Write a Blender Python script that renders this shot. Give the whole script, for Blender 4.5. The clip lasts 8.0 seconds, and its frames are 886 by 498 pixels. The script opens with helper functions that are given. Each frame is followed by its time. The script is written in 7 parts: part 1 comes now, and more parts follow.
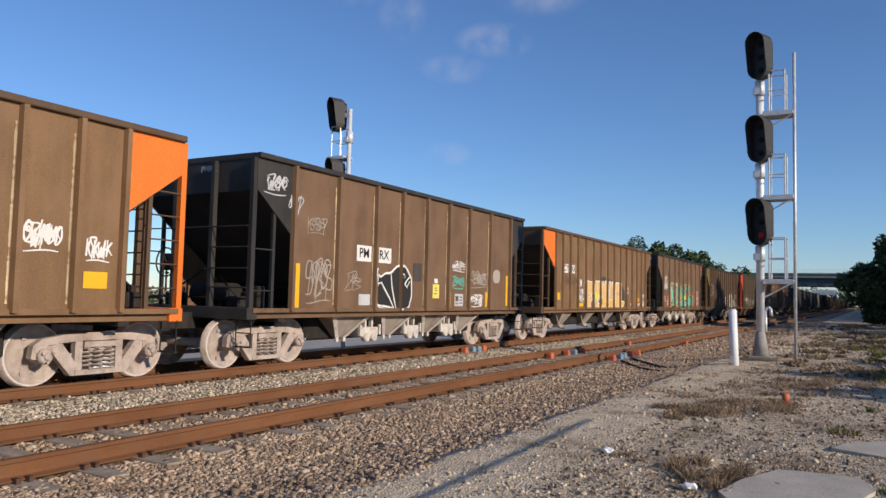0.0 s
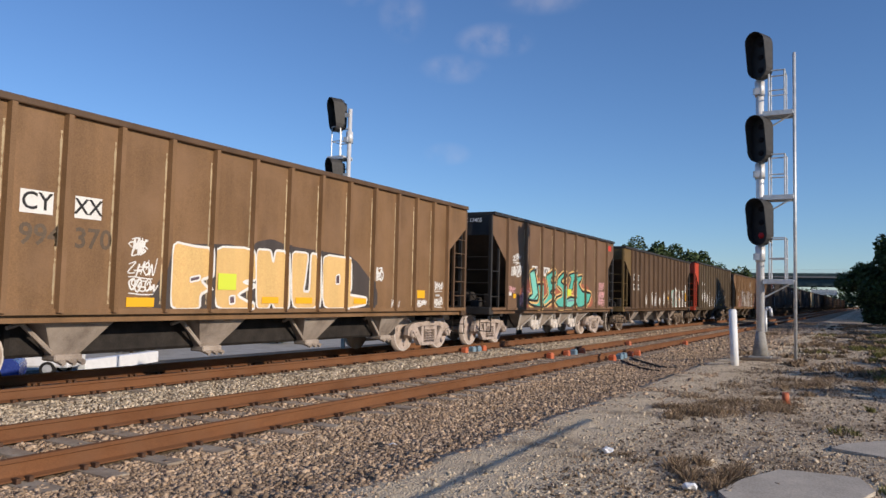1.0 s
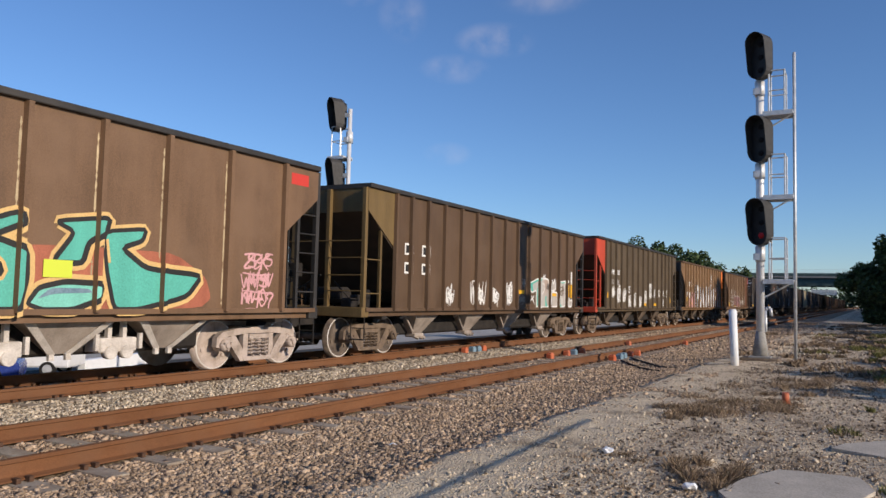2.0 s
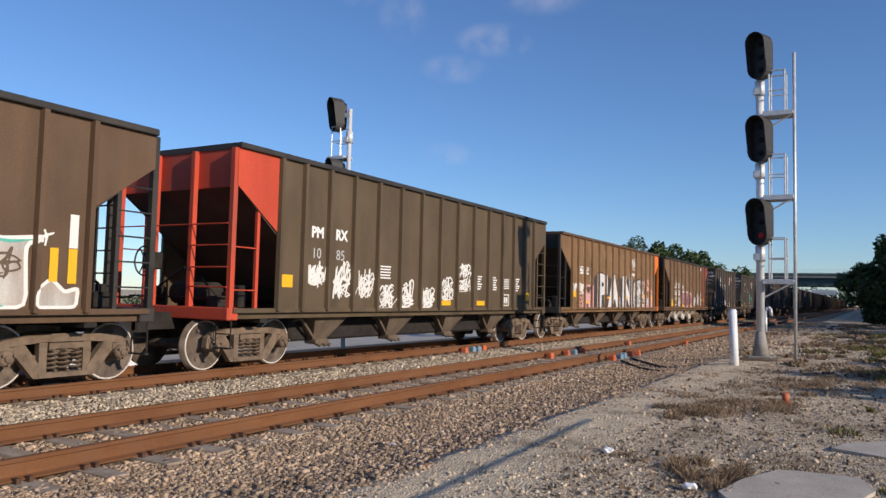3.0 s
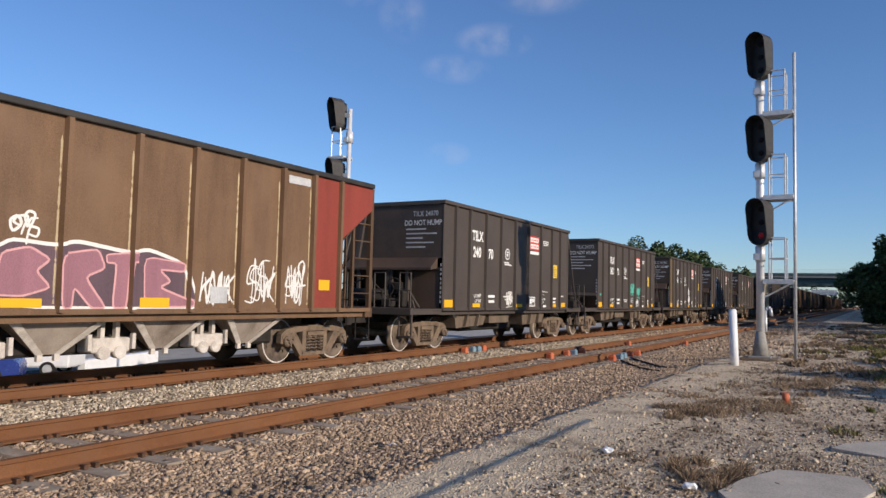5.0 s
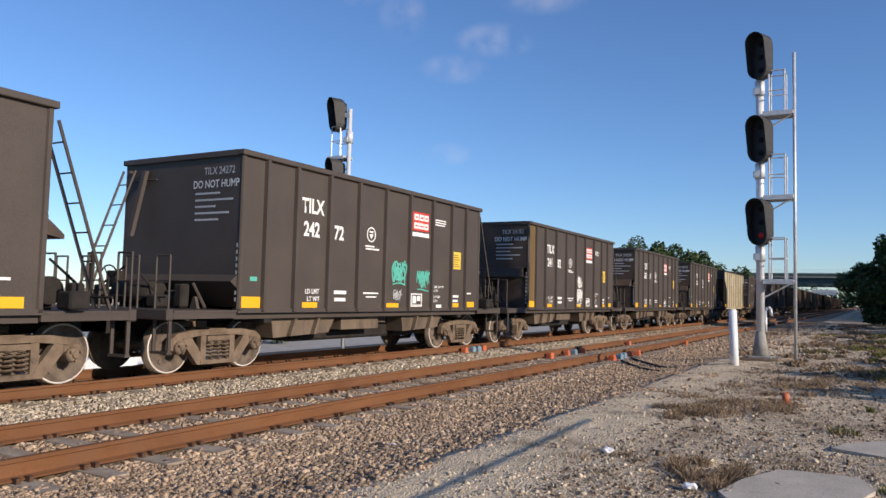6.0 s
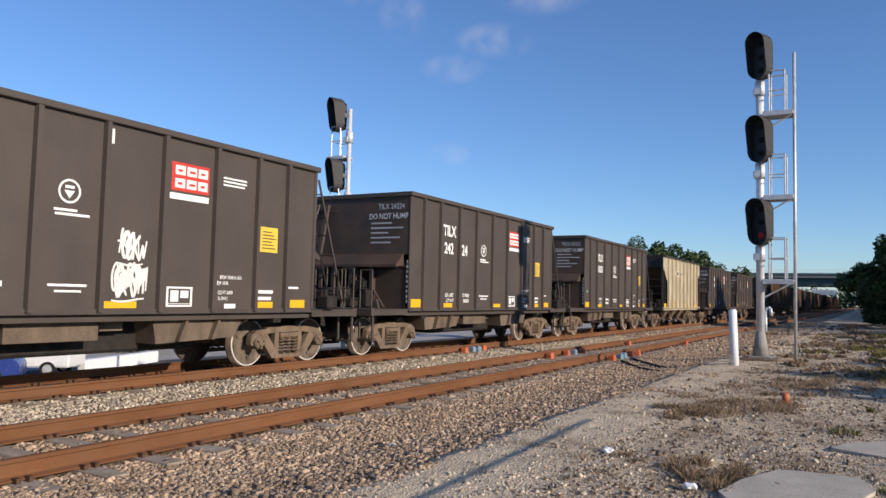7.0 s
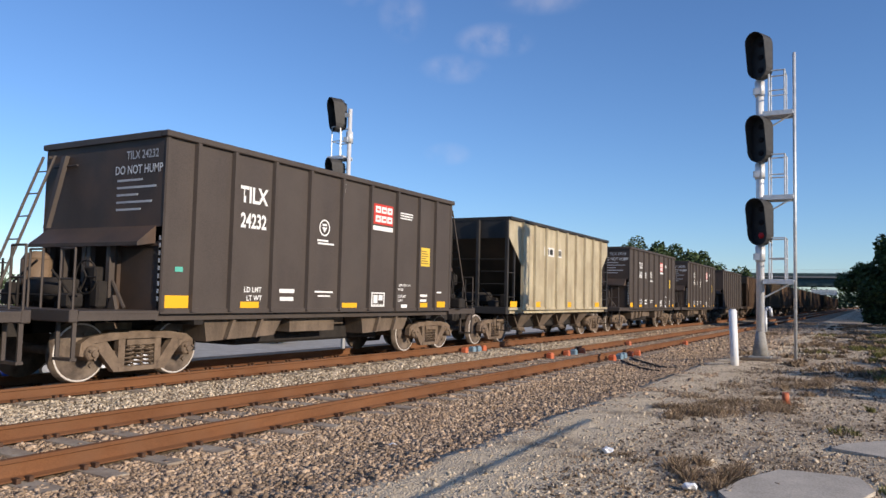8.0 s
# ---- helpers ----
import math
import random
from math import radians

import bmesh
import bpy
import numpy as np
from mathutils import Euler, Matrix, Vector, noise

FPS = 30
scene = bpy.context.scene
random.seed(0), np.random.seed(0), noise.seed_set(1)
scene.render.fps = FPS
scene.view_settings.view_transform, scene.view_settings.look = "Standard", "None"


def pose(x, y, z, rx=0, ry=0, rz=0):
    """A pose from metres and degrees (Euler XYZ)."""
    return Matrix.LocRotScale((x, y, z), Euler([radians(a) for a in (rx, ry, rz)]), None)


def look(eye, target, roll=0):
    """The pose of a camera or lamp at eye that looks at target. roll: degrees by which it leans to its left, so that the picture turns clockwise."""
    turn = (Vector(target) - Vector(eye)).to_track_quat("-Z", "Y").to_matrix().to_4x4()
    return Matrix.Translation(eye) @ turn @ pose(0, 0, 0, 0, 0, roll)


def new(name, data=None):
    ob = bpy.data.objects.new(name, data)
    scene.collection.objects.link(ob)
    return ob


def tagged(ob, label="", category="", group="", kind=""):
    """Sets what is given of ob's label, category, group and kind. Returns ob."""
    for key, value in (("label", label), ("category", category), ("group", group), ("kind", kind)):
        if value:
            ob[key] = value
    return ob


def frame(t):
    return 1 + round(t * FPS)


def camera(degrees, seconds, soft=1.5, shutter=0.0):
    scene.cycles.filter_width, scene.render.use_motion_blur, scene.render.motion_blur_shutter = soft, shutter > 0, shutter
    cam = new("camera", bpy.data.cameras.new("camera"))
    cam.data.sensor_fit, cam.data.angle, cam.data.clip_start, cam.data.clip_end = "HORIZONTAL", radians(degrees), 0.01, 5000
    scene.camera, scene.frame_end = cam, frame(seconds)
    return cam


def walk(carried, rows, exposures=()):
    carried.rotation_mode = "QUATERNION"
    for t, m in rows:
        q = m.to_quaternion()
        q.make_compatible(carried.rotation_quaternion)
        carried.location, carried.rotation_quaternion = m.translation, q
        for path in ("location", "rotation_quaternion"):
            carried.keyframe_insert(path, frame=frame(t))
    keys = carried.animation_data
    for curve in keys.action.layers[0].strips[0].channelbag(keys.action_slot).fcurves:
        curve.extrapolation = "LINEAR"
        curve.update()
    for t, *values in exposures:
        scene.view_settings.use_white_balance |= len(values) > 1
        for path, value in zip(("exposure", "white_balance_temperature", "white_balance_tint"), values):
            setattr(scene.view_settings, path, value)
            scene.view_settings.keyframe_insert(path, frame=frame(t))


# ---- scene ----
# Camera on a tripod beside a double-track railway; the track runs along +y, x = 0 is the camera's line.
cam = camera(61.47, 8.0)
EYE = (0.0, 0.0, 1.433)
YAW, PITCH = 29.685, 3.612
AIM = (-math.sin(radians(YAW)) * math.cos(radians(PITCH)), math.cos(radians(YAW)) * math.cos(radians(PITCH)), math.sin(radians(PITCH)))
VIEW = look(EYE, (EYE[0] + 50 * AIM[0], EYE[1] + 50 * AIM[1], EYE[2] + 50 * AIM[2]), 1.38)
walk(cam, [(0.0, VIEW), (8.0, VIEW)], [(0.0, -0.07), (1.0, -0.12), (1.7, -0.10), (3.0, -0.03), (4.7, -0.05), (5.8, 0.10), (8.0, 0.12)])

# ---- light ----
SUN_EL, SUN_AZ = 20.0, 99.0          # azimuth from +y towards +x
sun_dir = Vector((math.sin(radians(SUN_AZ)) * math.cos(radians(SUN_EL)), math.cos(radians(SUN_AZ)) * math.cos(radians(SUN_EL)), math.sin(radians(SUN_EL))))
sun_lamp = bpy.data.lights.new("sun", "SUN")
sun_lamp.energy, sun_lamp.angle, sun_lamp.color = 4.7, radians(0.53), (1.0, 0.86, 0.70)
sun = new("sun", sun_lamp)
sun.matrix_world = look((60, 60, 60), Vector((60, 60, 60)) - sun_dir)

world = bpy.data.worlds.new("world")
scene.world = world
world.use_nodes = True
wn, wl = world.node_tree.nodes, world.node_tree.links
wn.clear()
w_out, w_bg, w_sky = wn.new("ShaderNodeOutputWorld"), wn.new("ShaderNodeBackground"), wn.new("ShaderNodeTexSky")
w_sky.sky_type, w_sky.sun_disc = "NISHITA", False
w_sky.sun_elevation, w_sky.sun_rotation = radians(SUN_EL), radians(SUN_AZ)
w_sky.air_density, w_sky.dust_density, w_sky.ozone_density = 1.0, 0.0, 5.0
w_bg.inputs["Strength"].default_value = 0.128
w_co = wn.new("ShaderNodeTexCoord")
w_noise = wn.new("ShaderNodeTexNoise")
w_noise.inputs["Scale"].default_value, w_noise.inputs["Detail"].default_value = 22.0, 5.0
wl.new(w_co.outputs["Generated"], w_noise.inputs["Vector"])
cloud_sum = None
# thin fair-weather wisps: direction (degrees right of the camera's axis, degrees up), half width, half height, strength
for az, el, wide, high, amount in ((3.7, 19.3, 2.9, 1.3, 0.30), (0.6, 17.2, 2.6, 1.1, 0.22), (-3.6, 21.0, 1.8, 2.0, 0.20), (7.2, 22.2, 3.4, 1.2, 0.20), (-7.5, 22.3, 2.2, 1.0, 0.18), (0.2, 10.9, 1.8, 0.9, 0.16)):
    a, e = radians(-YAW + az), radians(el)
    d = Vector((math.sin(a) * math.cos(e), math.cos(a) * math.cos(e), math.sin(e)))
    right = Vector((math.cos(a), -math.sin(a), 0))
    up = right.cross(d)
    dots = []
    for axis, size in ((right, radians(wide)), (up, radians(high))):
        v = wn.new("ShaderNodeVectorMath")
        v.operation = "DOT_PRODUCT"
        wl.new(w_co.outputs["Generated"], v.inputs[0])
        v.inputs[1].default_value = axis / size
        s = wn.new("ShaderNodeMath")
        s.operation = "SUBTRACT"
        wl.new(v.outputs["Value"], s.inputs[0])
        s.inputs[1].default_value = d.dot(axis) / size
        q = wn.new("ShaderNodeMath")
        q.operation = "MULTIPLY"
        wl.new(s.outputs[0], q.inputs[0]), wl.new(s.outputs[0], q.inputs[1])
        dots.append(q)
    r2 = wn.new("ShaderNodeMath")
    wl.new(dots[0].outputs[0], r2.inputs[0]), wl.new(dots[1].outputs[0], r2.inputs[1])
    mr = wn.new("ShaderNodeMapRange")
    mr.interpolation_type = "SMOOTHSTEP"
    mr.inputs["From Min"].default_value, mr.inputs["From Max"].default_value = 1.3, 0.0
    mr.inputs["To Max"].default_value = amount
    wl.new(r2.outputs[0], mr.inputs["Value"])
    if cloud_sum is None:
        cloud_sum = mr.outputs[0]
    else:
        ad = wn.new("ShaderNodeMath")
        wl.new(cloud_sum, ad.inputs[0]), wl.new(mr.outputs[0], ad.inputs[1])
        cloud_sum = ad.outputs[0]
w_mul = wn.new("ShaderNodeMath")
w_mul.operation = "MULTIPLY"
w_rng = wn.new("ShaderNodeMapRange")
w_rng.inputs["From Min"].default_value, w_rng.inputs["From Max"].default_value = 0.38, 0.74
wl.new(w_noise.outputs["Fac"], w_rng.inputs["Value"])
wl.new(cloud_sum, w_mul.inputs[0]), wl.new(w_rng.outputs[0], w_mul.inputs[1])
w_mix = wn.new("ShaderNodeMix")
w_mix.data_type = "RGBA"
w_mix.inputs[7].default_value = (6.2, 5.6, 5.9, 1)
w_tint = wn.new("ShaderNodeMix")            # a clear, dry winter sky
w_tint.data_type, w_tint.blend_type = "RGBA", "MULTIPLY"
w_tint.inputs[0].default_value, w_tint.inputs[7].default_value = 1.0, (0.90, 0.96, 1.10, 1)
wl.new(w_sky.outputs[0], w_tint.inputs[6])
wl.new(w_mul.outputs[0], w_mix.inputs[0]), wl.new(w_tint.outputs[2], w_mix.inputs[6])
wl.new(w_mix.outputs[2], w_bg.inputs["Color"]), wl.new(w_bg.outputs[0], w_out.inputs["Surface"])


# ---- materials ----
def surface(name, dark, light, rough=0.8, scale=2.0, fine=40.0, bump=0.15, metal=0.0, stretch=(1, 1, 1), spec=0.3, dust=None, dust_low=0.0, island=0.0):
    """Two-scale noise between two tones, fine relief, an optional dust film; tones drift from object to object."""
    m = bpy.data.materials.new(name)
    m.use_nodes = True
    n, l = m.node_tree.nodes, m.node_tree.links
    b = n["Principled BSDF"]
    co, info, add = n.new("ShaderNodeTexCoord"), n.new("ShaderNodeObjectInfo"), n.new("ShaderNodeVectorMath")
    mp = n.new("ShaderNodeMapping")
    mp.inputs["Scale"].default_value = stretch
    mul = n.new("ShaderNodeMath")
    mul.operation, mul.inputs[1].default_value = "MULTIPLY", 37.0
    l.new(info.outputs["Random"], mul.inputs[0])
    l.new(co.outputs["Object"], add.inputs[0]), l.new(mul.outputs[0], add.inputs[1])
    l.new(add.outputs[0], mp.inputs["Vector"])
    big, small = n.new("ShaderNodeTexNoise"), n.new("ShaderNodeTexNoise")
    big.inputs["Scale"].default_value, big.inputs["Detail"].default_value, big.inputs["Roughness"].default_value = scale, 6, 0.62
    small.inputs["Scale"].default_value, small.inputs["Detail"].default_value = fine, 3
    l.new(mp.outputs[0], big.inputs["Vector"]), l.new(add.outputs[0], small.inputs["Vector"])
    ramp = n.new("ShaderNodeValToRGB")
    ramp.color_ramp.elements[0].position, ramp.color_ramp.elements[1].position = 0.3, 0.7
    ramp.color_ramp.elements[0].color, ramp.color_ramp.elements[1].color = (*dark, 1), (*light, 1)
    l.new(big.outputs["Fac"], ramp.inputs[0])
    grain = n.new("ShaderNodeMix")
    grain.data_type, grain.blend_type = "RGBA", "OVERLAY"
    grain.inputs[0].default_value = 0.45
    l.new(ramp.outputs[0], grain.inputs[6]), l.new(small.outputs["Fac"], grain.inputs[7])
    last = grain.outputs[2]
    if dust:
        dn, dr, dm = n.new("ShaderNodeTexNoise"), n.new("ShaderNodeMapRange"), n.new("ShaderNodeMix")
        dn.inputs["Scale"].default_value, dn.inputs["Detail"].default_value = scale * 0.7, 8
        l.new(add.outputs[0], dn.inputs["Vector"])
        dr.inputs["From Min"].default_value, dr.inputs["From Max"].default_value, dr.inputs["To Max"].default_value = 0.42 - dust_low, 0.72 - dust_low, 0.75
        l.new(dn.outputs["Fac"], dr.inputs["Value"])
        dm.data_type = "RGBA"
        dm.inputs[7].default_value = (*dust, 1)
        l.new(dr.outputs[0], dm.inputs[0]), l.new(last, dm.inputs[6])
        last = dm.outputs[2]
    if island:
        geo, hsv, rng = n.new("ShaderNodeNewGeometry"), n.new("ShaderNodeHueSaturation"), n.new("ShaderNodeMapRange")
        rng.inputs["To Min"].default_value, rng.inputs["To Max"].default_value = 1 - island, 1 + island
        l.new(geo.outputs["Random Per Island"], rng.inputs["Value"])
        l.new(rng.outputs[0], hsv.inputs["Value"]), l.new(last, hsv.inputs["Color"])
        last = hsv.outputs[0]
    l.new(last, b.inputs["Base Color"])
    rr = n.new("ShaderNodeMapRange")
    rr.inputs["To Min"].default_value, rr.inputs["To Max"].default_value = max(rough - 0.12, 0.02), min(rough + 0.12, 1)
    l.new(big.outputs["Fac"], rr.inputs["Value"]), l.new(rr.outputs[0], b.inputs["Roughness"])
    b.inputs["Metallic"].default_value, b.inputs["Specular IOR Level"].default_value = metal, spec
    if bump:
        bp = n.new("ShaderNodeBump")
        bp.inputs["Strength"].default_value, bp.inputs["Distance"].default_value = bump, 0.02
        l.new(small.outputs["Fac"], bp.inputs["Height"]), l.new(bp.outputs[0], b.inputs["Normal"])
    return m


def plain(name, colour, rough=0.6, metal=0.0, glow=0.0, spec=0.4):
    m = bpy.data.materials.new(name)
    m.use_nodes = True
    b = m.node_tree.nodes["Principled BSDF"]
    b.inputs["Base Color"].default_value = (*colour, 1)
    b.inputs["Roughness"].default_value, b.inputs["Metallic"].default_value, b.inputs["Specular IOR Level"].default_value = rough, metal, spec
    if glow:
        b.inputs["Emission Color"].default_value, b.inputs["Emission Strength"].default_value = (*colour, 1), glow
    return m


STREAK = (1, 1.6, 0.22)


def paint(name, c, k=0.30, dust=None, low=0.0, rough=0.62):
    return surface(name, tuple(v * (1 - k) for v in c), tuple(v * (1 + k) for v in c), rough, 1.6, 55, 0.06, stretch=STREAK, spec=0.35, dust=dust, dust_low=low)


M_BROWN = paint("brown_car_paint", (0.152, 0.087, 0.047), 0.24, dust=(0.20, 0.120, 0.070))
M_TAWNY = paint("tawny_car_paint", (0.188, 0.105, 0.048), 0.24, dust=(0.245, 0.142, 0.075))
M_UMBER = paint("umber_car_paint", (0.098, 0.057, 0.031), 0.24, dust=(0.125, 0.078, 0.046))
M_OLIVE = paint("dark_olive_car_paint", (0.092, 0.064, 0.037), 0.22, dust=(0.12, 0.085, 0.05))
M_CHAR = paint("charcoal_car_paint", (0.066, 0.052, 0.044), 0.10, dust=(0.082, 0.066, 0.055))
# soot black; on the car ends shade is mixed into it too
M_SOOTSHADE = paint("soot_and_shade_black", (0.032, 0.029, 0.027), 0.3, dust=(0.06, 0.052, 0.045), low=-0.05)
M_SLOPE = paint("dusty_dark_brown_slope_paint", (0.062, 0.044, 0.031), 0.25, dust=(0.115, 0.078, 0.050))
M_CREAM = paint("weathered_cream_paint", (0.45, 0.385, 0.26), 0.25, dust=(0.30, 0.235, 0.15))
M_ORANGE = paint("orange_car_paint", (0.72, 0.17, 0.022), 0.10)
M_RED = paint("red_car_paint", (0.50, 0.065, 0.030), 0.14, dust=(0.30, 0.08, 0.05), low=-0.08)
M_MAROON = paint("dull_red_paint", (0.24, 0.045, 0.030), 0.16)
M_TANBAY = paint("dirty_tan_paint", (0.155, 0.100, 0.038), 0.25)
M_TANW = paint("worn_bright_weld", (0.46, 0.36, 0.22), 0.4)
M_DUSTY = surface("dusty_cast_steel", (0.22, 0.17, 0.135), (0.50, 0.41, 0.35), 0.9, 5, 60, 0.25, dust=(0.50, 0.41, 0.36), dust_low=0.06)
M_TRUCK = surface("grimy_cast_steel", (0.085, 0.060, 0.042), (0.21, 0.152, 0.108), 0.85, 5, 60, 0.25, dust=(0.22, 0.16, 0.11))
M_WHEEL = surface("dust_coated_wheel_steel", (0.05, 0.038, 0.030), (0.14, 0.105, 0.080), 0.8, 6, 60, 0.15, dust=(0.22, 0.17, 0.13))
M_TREAD = surface("polished_wheel_rim", (0.50, 0.45, 0.40), (0.70, 0.64, 0.58), 0.6, 9, 60, 0.05, metal=0.1)
M_HOPPER = surface("dusty_hopper_chute", (0.17, 0.135, 0.11), (0.40, 0.335, 0.28), 0.9, 2.5, 50, 0.12, stretch=(1, 1, 0.4), dust=(0.46, 0.39, 0.33))
M_CHUTE = surface("grimy_hopper_chute", (0.085, 0.062, 0.045), (0.19, 0.142, 0.102), 0.85, 2.5, 50, 0.12, stretch=(1, 1, 0.4))
# near black: shade beneath the cars is put into this steel colour
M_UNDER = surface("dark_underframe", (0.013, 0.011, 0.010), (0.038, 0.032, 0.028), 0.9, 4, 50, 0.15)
M_ENDRUST = paint("rust_dusted_charcoal_paint", (0.062, 0.045, 0.036), 0.22, dust=(0.115, 0.070, 0.046))
M_TANKTAN = paint("rusty_tan_tank_paint", (0.17, 0.115, 0.072), 0.25, dust=(0.11, 0.065, 0.04))
M_WHITE = paint("white_spray_paint", (0.72, 0.70, 0.66), 0.06)
M_BLACKP = paint("black_spray_paint", (0.025, 0.023, 0.022), 0.2)
M_TEAL = paint("teal_spray_paint", (0.10, 0.42, 0.33), 0.12)
M_PINK = paint("pink_spray_paint", (0.62, 0.33, 0.33), 0.12)
M_CORAL = paint("coral_spray_paint", (0.36, 0.115, 0.065), 0.25)
M_SAND = paint("sand_spray_paint", (0.66, 0.43, 0.17), 0.10)
M_PLUM = paint("plum_spray_paint", (0.11, 0.07, 0.085), 0.2)
M_SMOKE = paint("smoky_dark_spray_paint", (0.062, 0.050, 0.045), 0.25)
M_GREYP = paint("pale_grey_spray_paint", (0.50, 0.50, 0.50), 0.15)
M_AQUA = paint("light_teal_spray_paint", (0.20, 0.55, 0.44), 0.14)
M_DULLW = paint("thin_worn_white_spray", (0.36, 0.31, 0.26), 0.25)
M_CHALK = paint("patchy_chalk_spray", (0.44, 0.42, 0.385), 0.30, dust=(0.36, 0.24, 0.17))
M_MAUVE = paint("mauve_spray_paint", (0.30, 0.14, 0.17), 0.15)
M_PALEGREY = paint("near_white_spray_paint", (0.60, 0.60, 0.60), 0.10)
M_FADE = paint("faded_lettering", (0.12, 0.085, 0.055), 0.2)
M_YELLOW = plain("yellow_reflector", (0.80, 0.42, 0.015), 0.5)
M_DATA = paint("yellow_data_label", (0.74, 0.50, 0.06), 0.06)
M_LEMON = plain("lemon_label", (0.62, 0.70, 0.06), 0.5)
M_PALEYEL = paint("pale_yellow_label", (0.74, 0.62, 0.14), 0.06)
M_SIGNRED = plain("red_emblem", (0.56, 0.045, 0.030), 0.55)
M_MARK = plain("white_stencil", (0.78, 0.77, 0.74), 0.6)
M_RUST = surface("rusty_rail", (0.125, 0.053, 0.023), (0.205, 0.090, 0.040), 0.85, 3, 90, 0.2, stretch=(1, 0.25, 1), spec=0.2, dust=(0.17, 0.085, 0.045))
M_TIE = surface("weathered_concrete_tie", (0.27, 0.225, 0.175), (0.44, 0.375, 0.295), 0.95, 4, 70, 0.3, dust=(0.22, 0.15, 0.10))
M_CLIP = surface("rusty_rail_clip", (0.05, 0.028, 0.018), (0.12, 0.062, 0.036), 0.8, 20, 90, 0.1)
M_STONE = surface("granite_ballast", (0.22, 0.155, 0.103), (0.53, 0.40, 0.28), 0.95, 3, 70, 0.3, island=0.5, dust=(0.40, 0.285, 0.19))
M_PALESTONE = surface("pale_limestone_ballast", (0.36, 0.295, 0.21), (0.58, 0.485, 0.37), 0.95, 3, 70, 0.3, island=0.5)
M_GALV = surface("galvanised_steel", (0.50, 0.51, 0.52), (0.70, 0.71, 0.72), 0.45, 6, 80, 0.05, metal=0.35)
M_SILVER = surface("aluminium_mast_paint", (0.58, 0.58, 0.58), (0.76, 0.76, 0.76), 0.42, 3, 80, 0.05, metal=0.2)
M_HEAD = surface("black_signal_housing", (0.014, 0.014, 0.016), (0.030, 0.030, 0.032), 0.5, 5, 80, 0.03)
# lighter than the housing: the hood's sunlit grey is put into the colour
M_HOOD = surface("lit_side_black_hood", (0.028, 0.027, 0.027), (0.058, 0.055, 0.053), 0.6, 4, 60, 0.03)
M_GATE = surface("lime_dusted_gate_steel", (0.42, 0.37, 0.32), (0.68, 0.62, 0.56), 0.9, 5, 60, 0.2)
M_SOIL = surface("dark_soil_crumbs", (0.09, 0.065, 0.045), (0.22, 0.165, 0.115), 0.95, 5, 60, 0.2, island=0.5)
M_LENS = plain("dark_signal_lens", (0.012, 0.010, 0.012), 0.55, spec=0.15)
M_LENSRED = plain("lit_red_lens", (0.30, 0.008, 0.014), 0.3, glow=0.10)
M_POST = surface("white_plastic_post", (0.74, 0.75, 0.76), (0.84, 0.85, 0.86), 0.55, 4, 60, 0.03)
M_CONC = surface("old_concrete", (0.24, 0.23, 0.21), (0.36, 0.345, 0.32), 0.95, 3, 60, 0.2)
M_SLAB = surface("pale_weathered_concrete", (0.38, 0.335, 0.275), (0.50, 0.445, 0.37), 0.95, 3, 60, 0.2)
M_HIVIS = paint("faded_orange_marker_paint", (0.52, 0.12, 0.045), 0.2, dust=(0.35, 0.20, 0.13))
M_BLUEBOX = surface("blue_grey_box_paint", (0.12, 0.19, 0.24), (0.22, 0.31, 0.37), 0.6, 9, 60, 0.05)
M_CABLE = plain("black_rubber_cable", (0.02, 0.018, 0.017), 0.7)
M_GIRDER = surface("grey_green_girder_paint", (0.055, 0.085, 0.080), (0.085, 0.12, 0.115), 0.6, 1, 20, 0.03)
M_BARK = surface("tree_bark", (0.05, 0.037, 0.026), (0.12, 0.09, 0.065), 0.95, 6, 50, 0.5, stretch=(1, 1, 0.2))
M_LEAF = surface("dark_green_leaves", (0.028, 0.050, 0.016), (0.070, 0.105, 0.034), 0.6, 3, 30, 0.0, island=0.5)
# paler, bluer copy of the leaves: distance haze is put into the colour
M_LEAFFAR = surface("haze_tinted_leaves", (0.045, 0.075, 0.040), (0.085, 0.125, 0.065), 0.7, 3, 30, 0.0, island=0.4)
M_DRY = surface("dry_weed_stalks", (0.16, 0.112, 0.072), (0.33, 0.24, 0.155), 0.95, 3, 30, 0.0, island=0.4)
M_GRASS = surface("green_weed_blades", (0.09, 0.095, 0.03), (0.21, 0.19, 0.065), 0.9, 3, 30, 0.0, island=0.4)


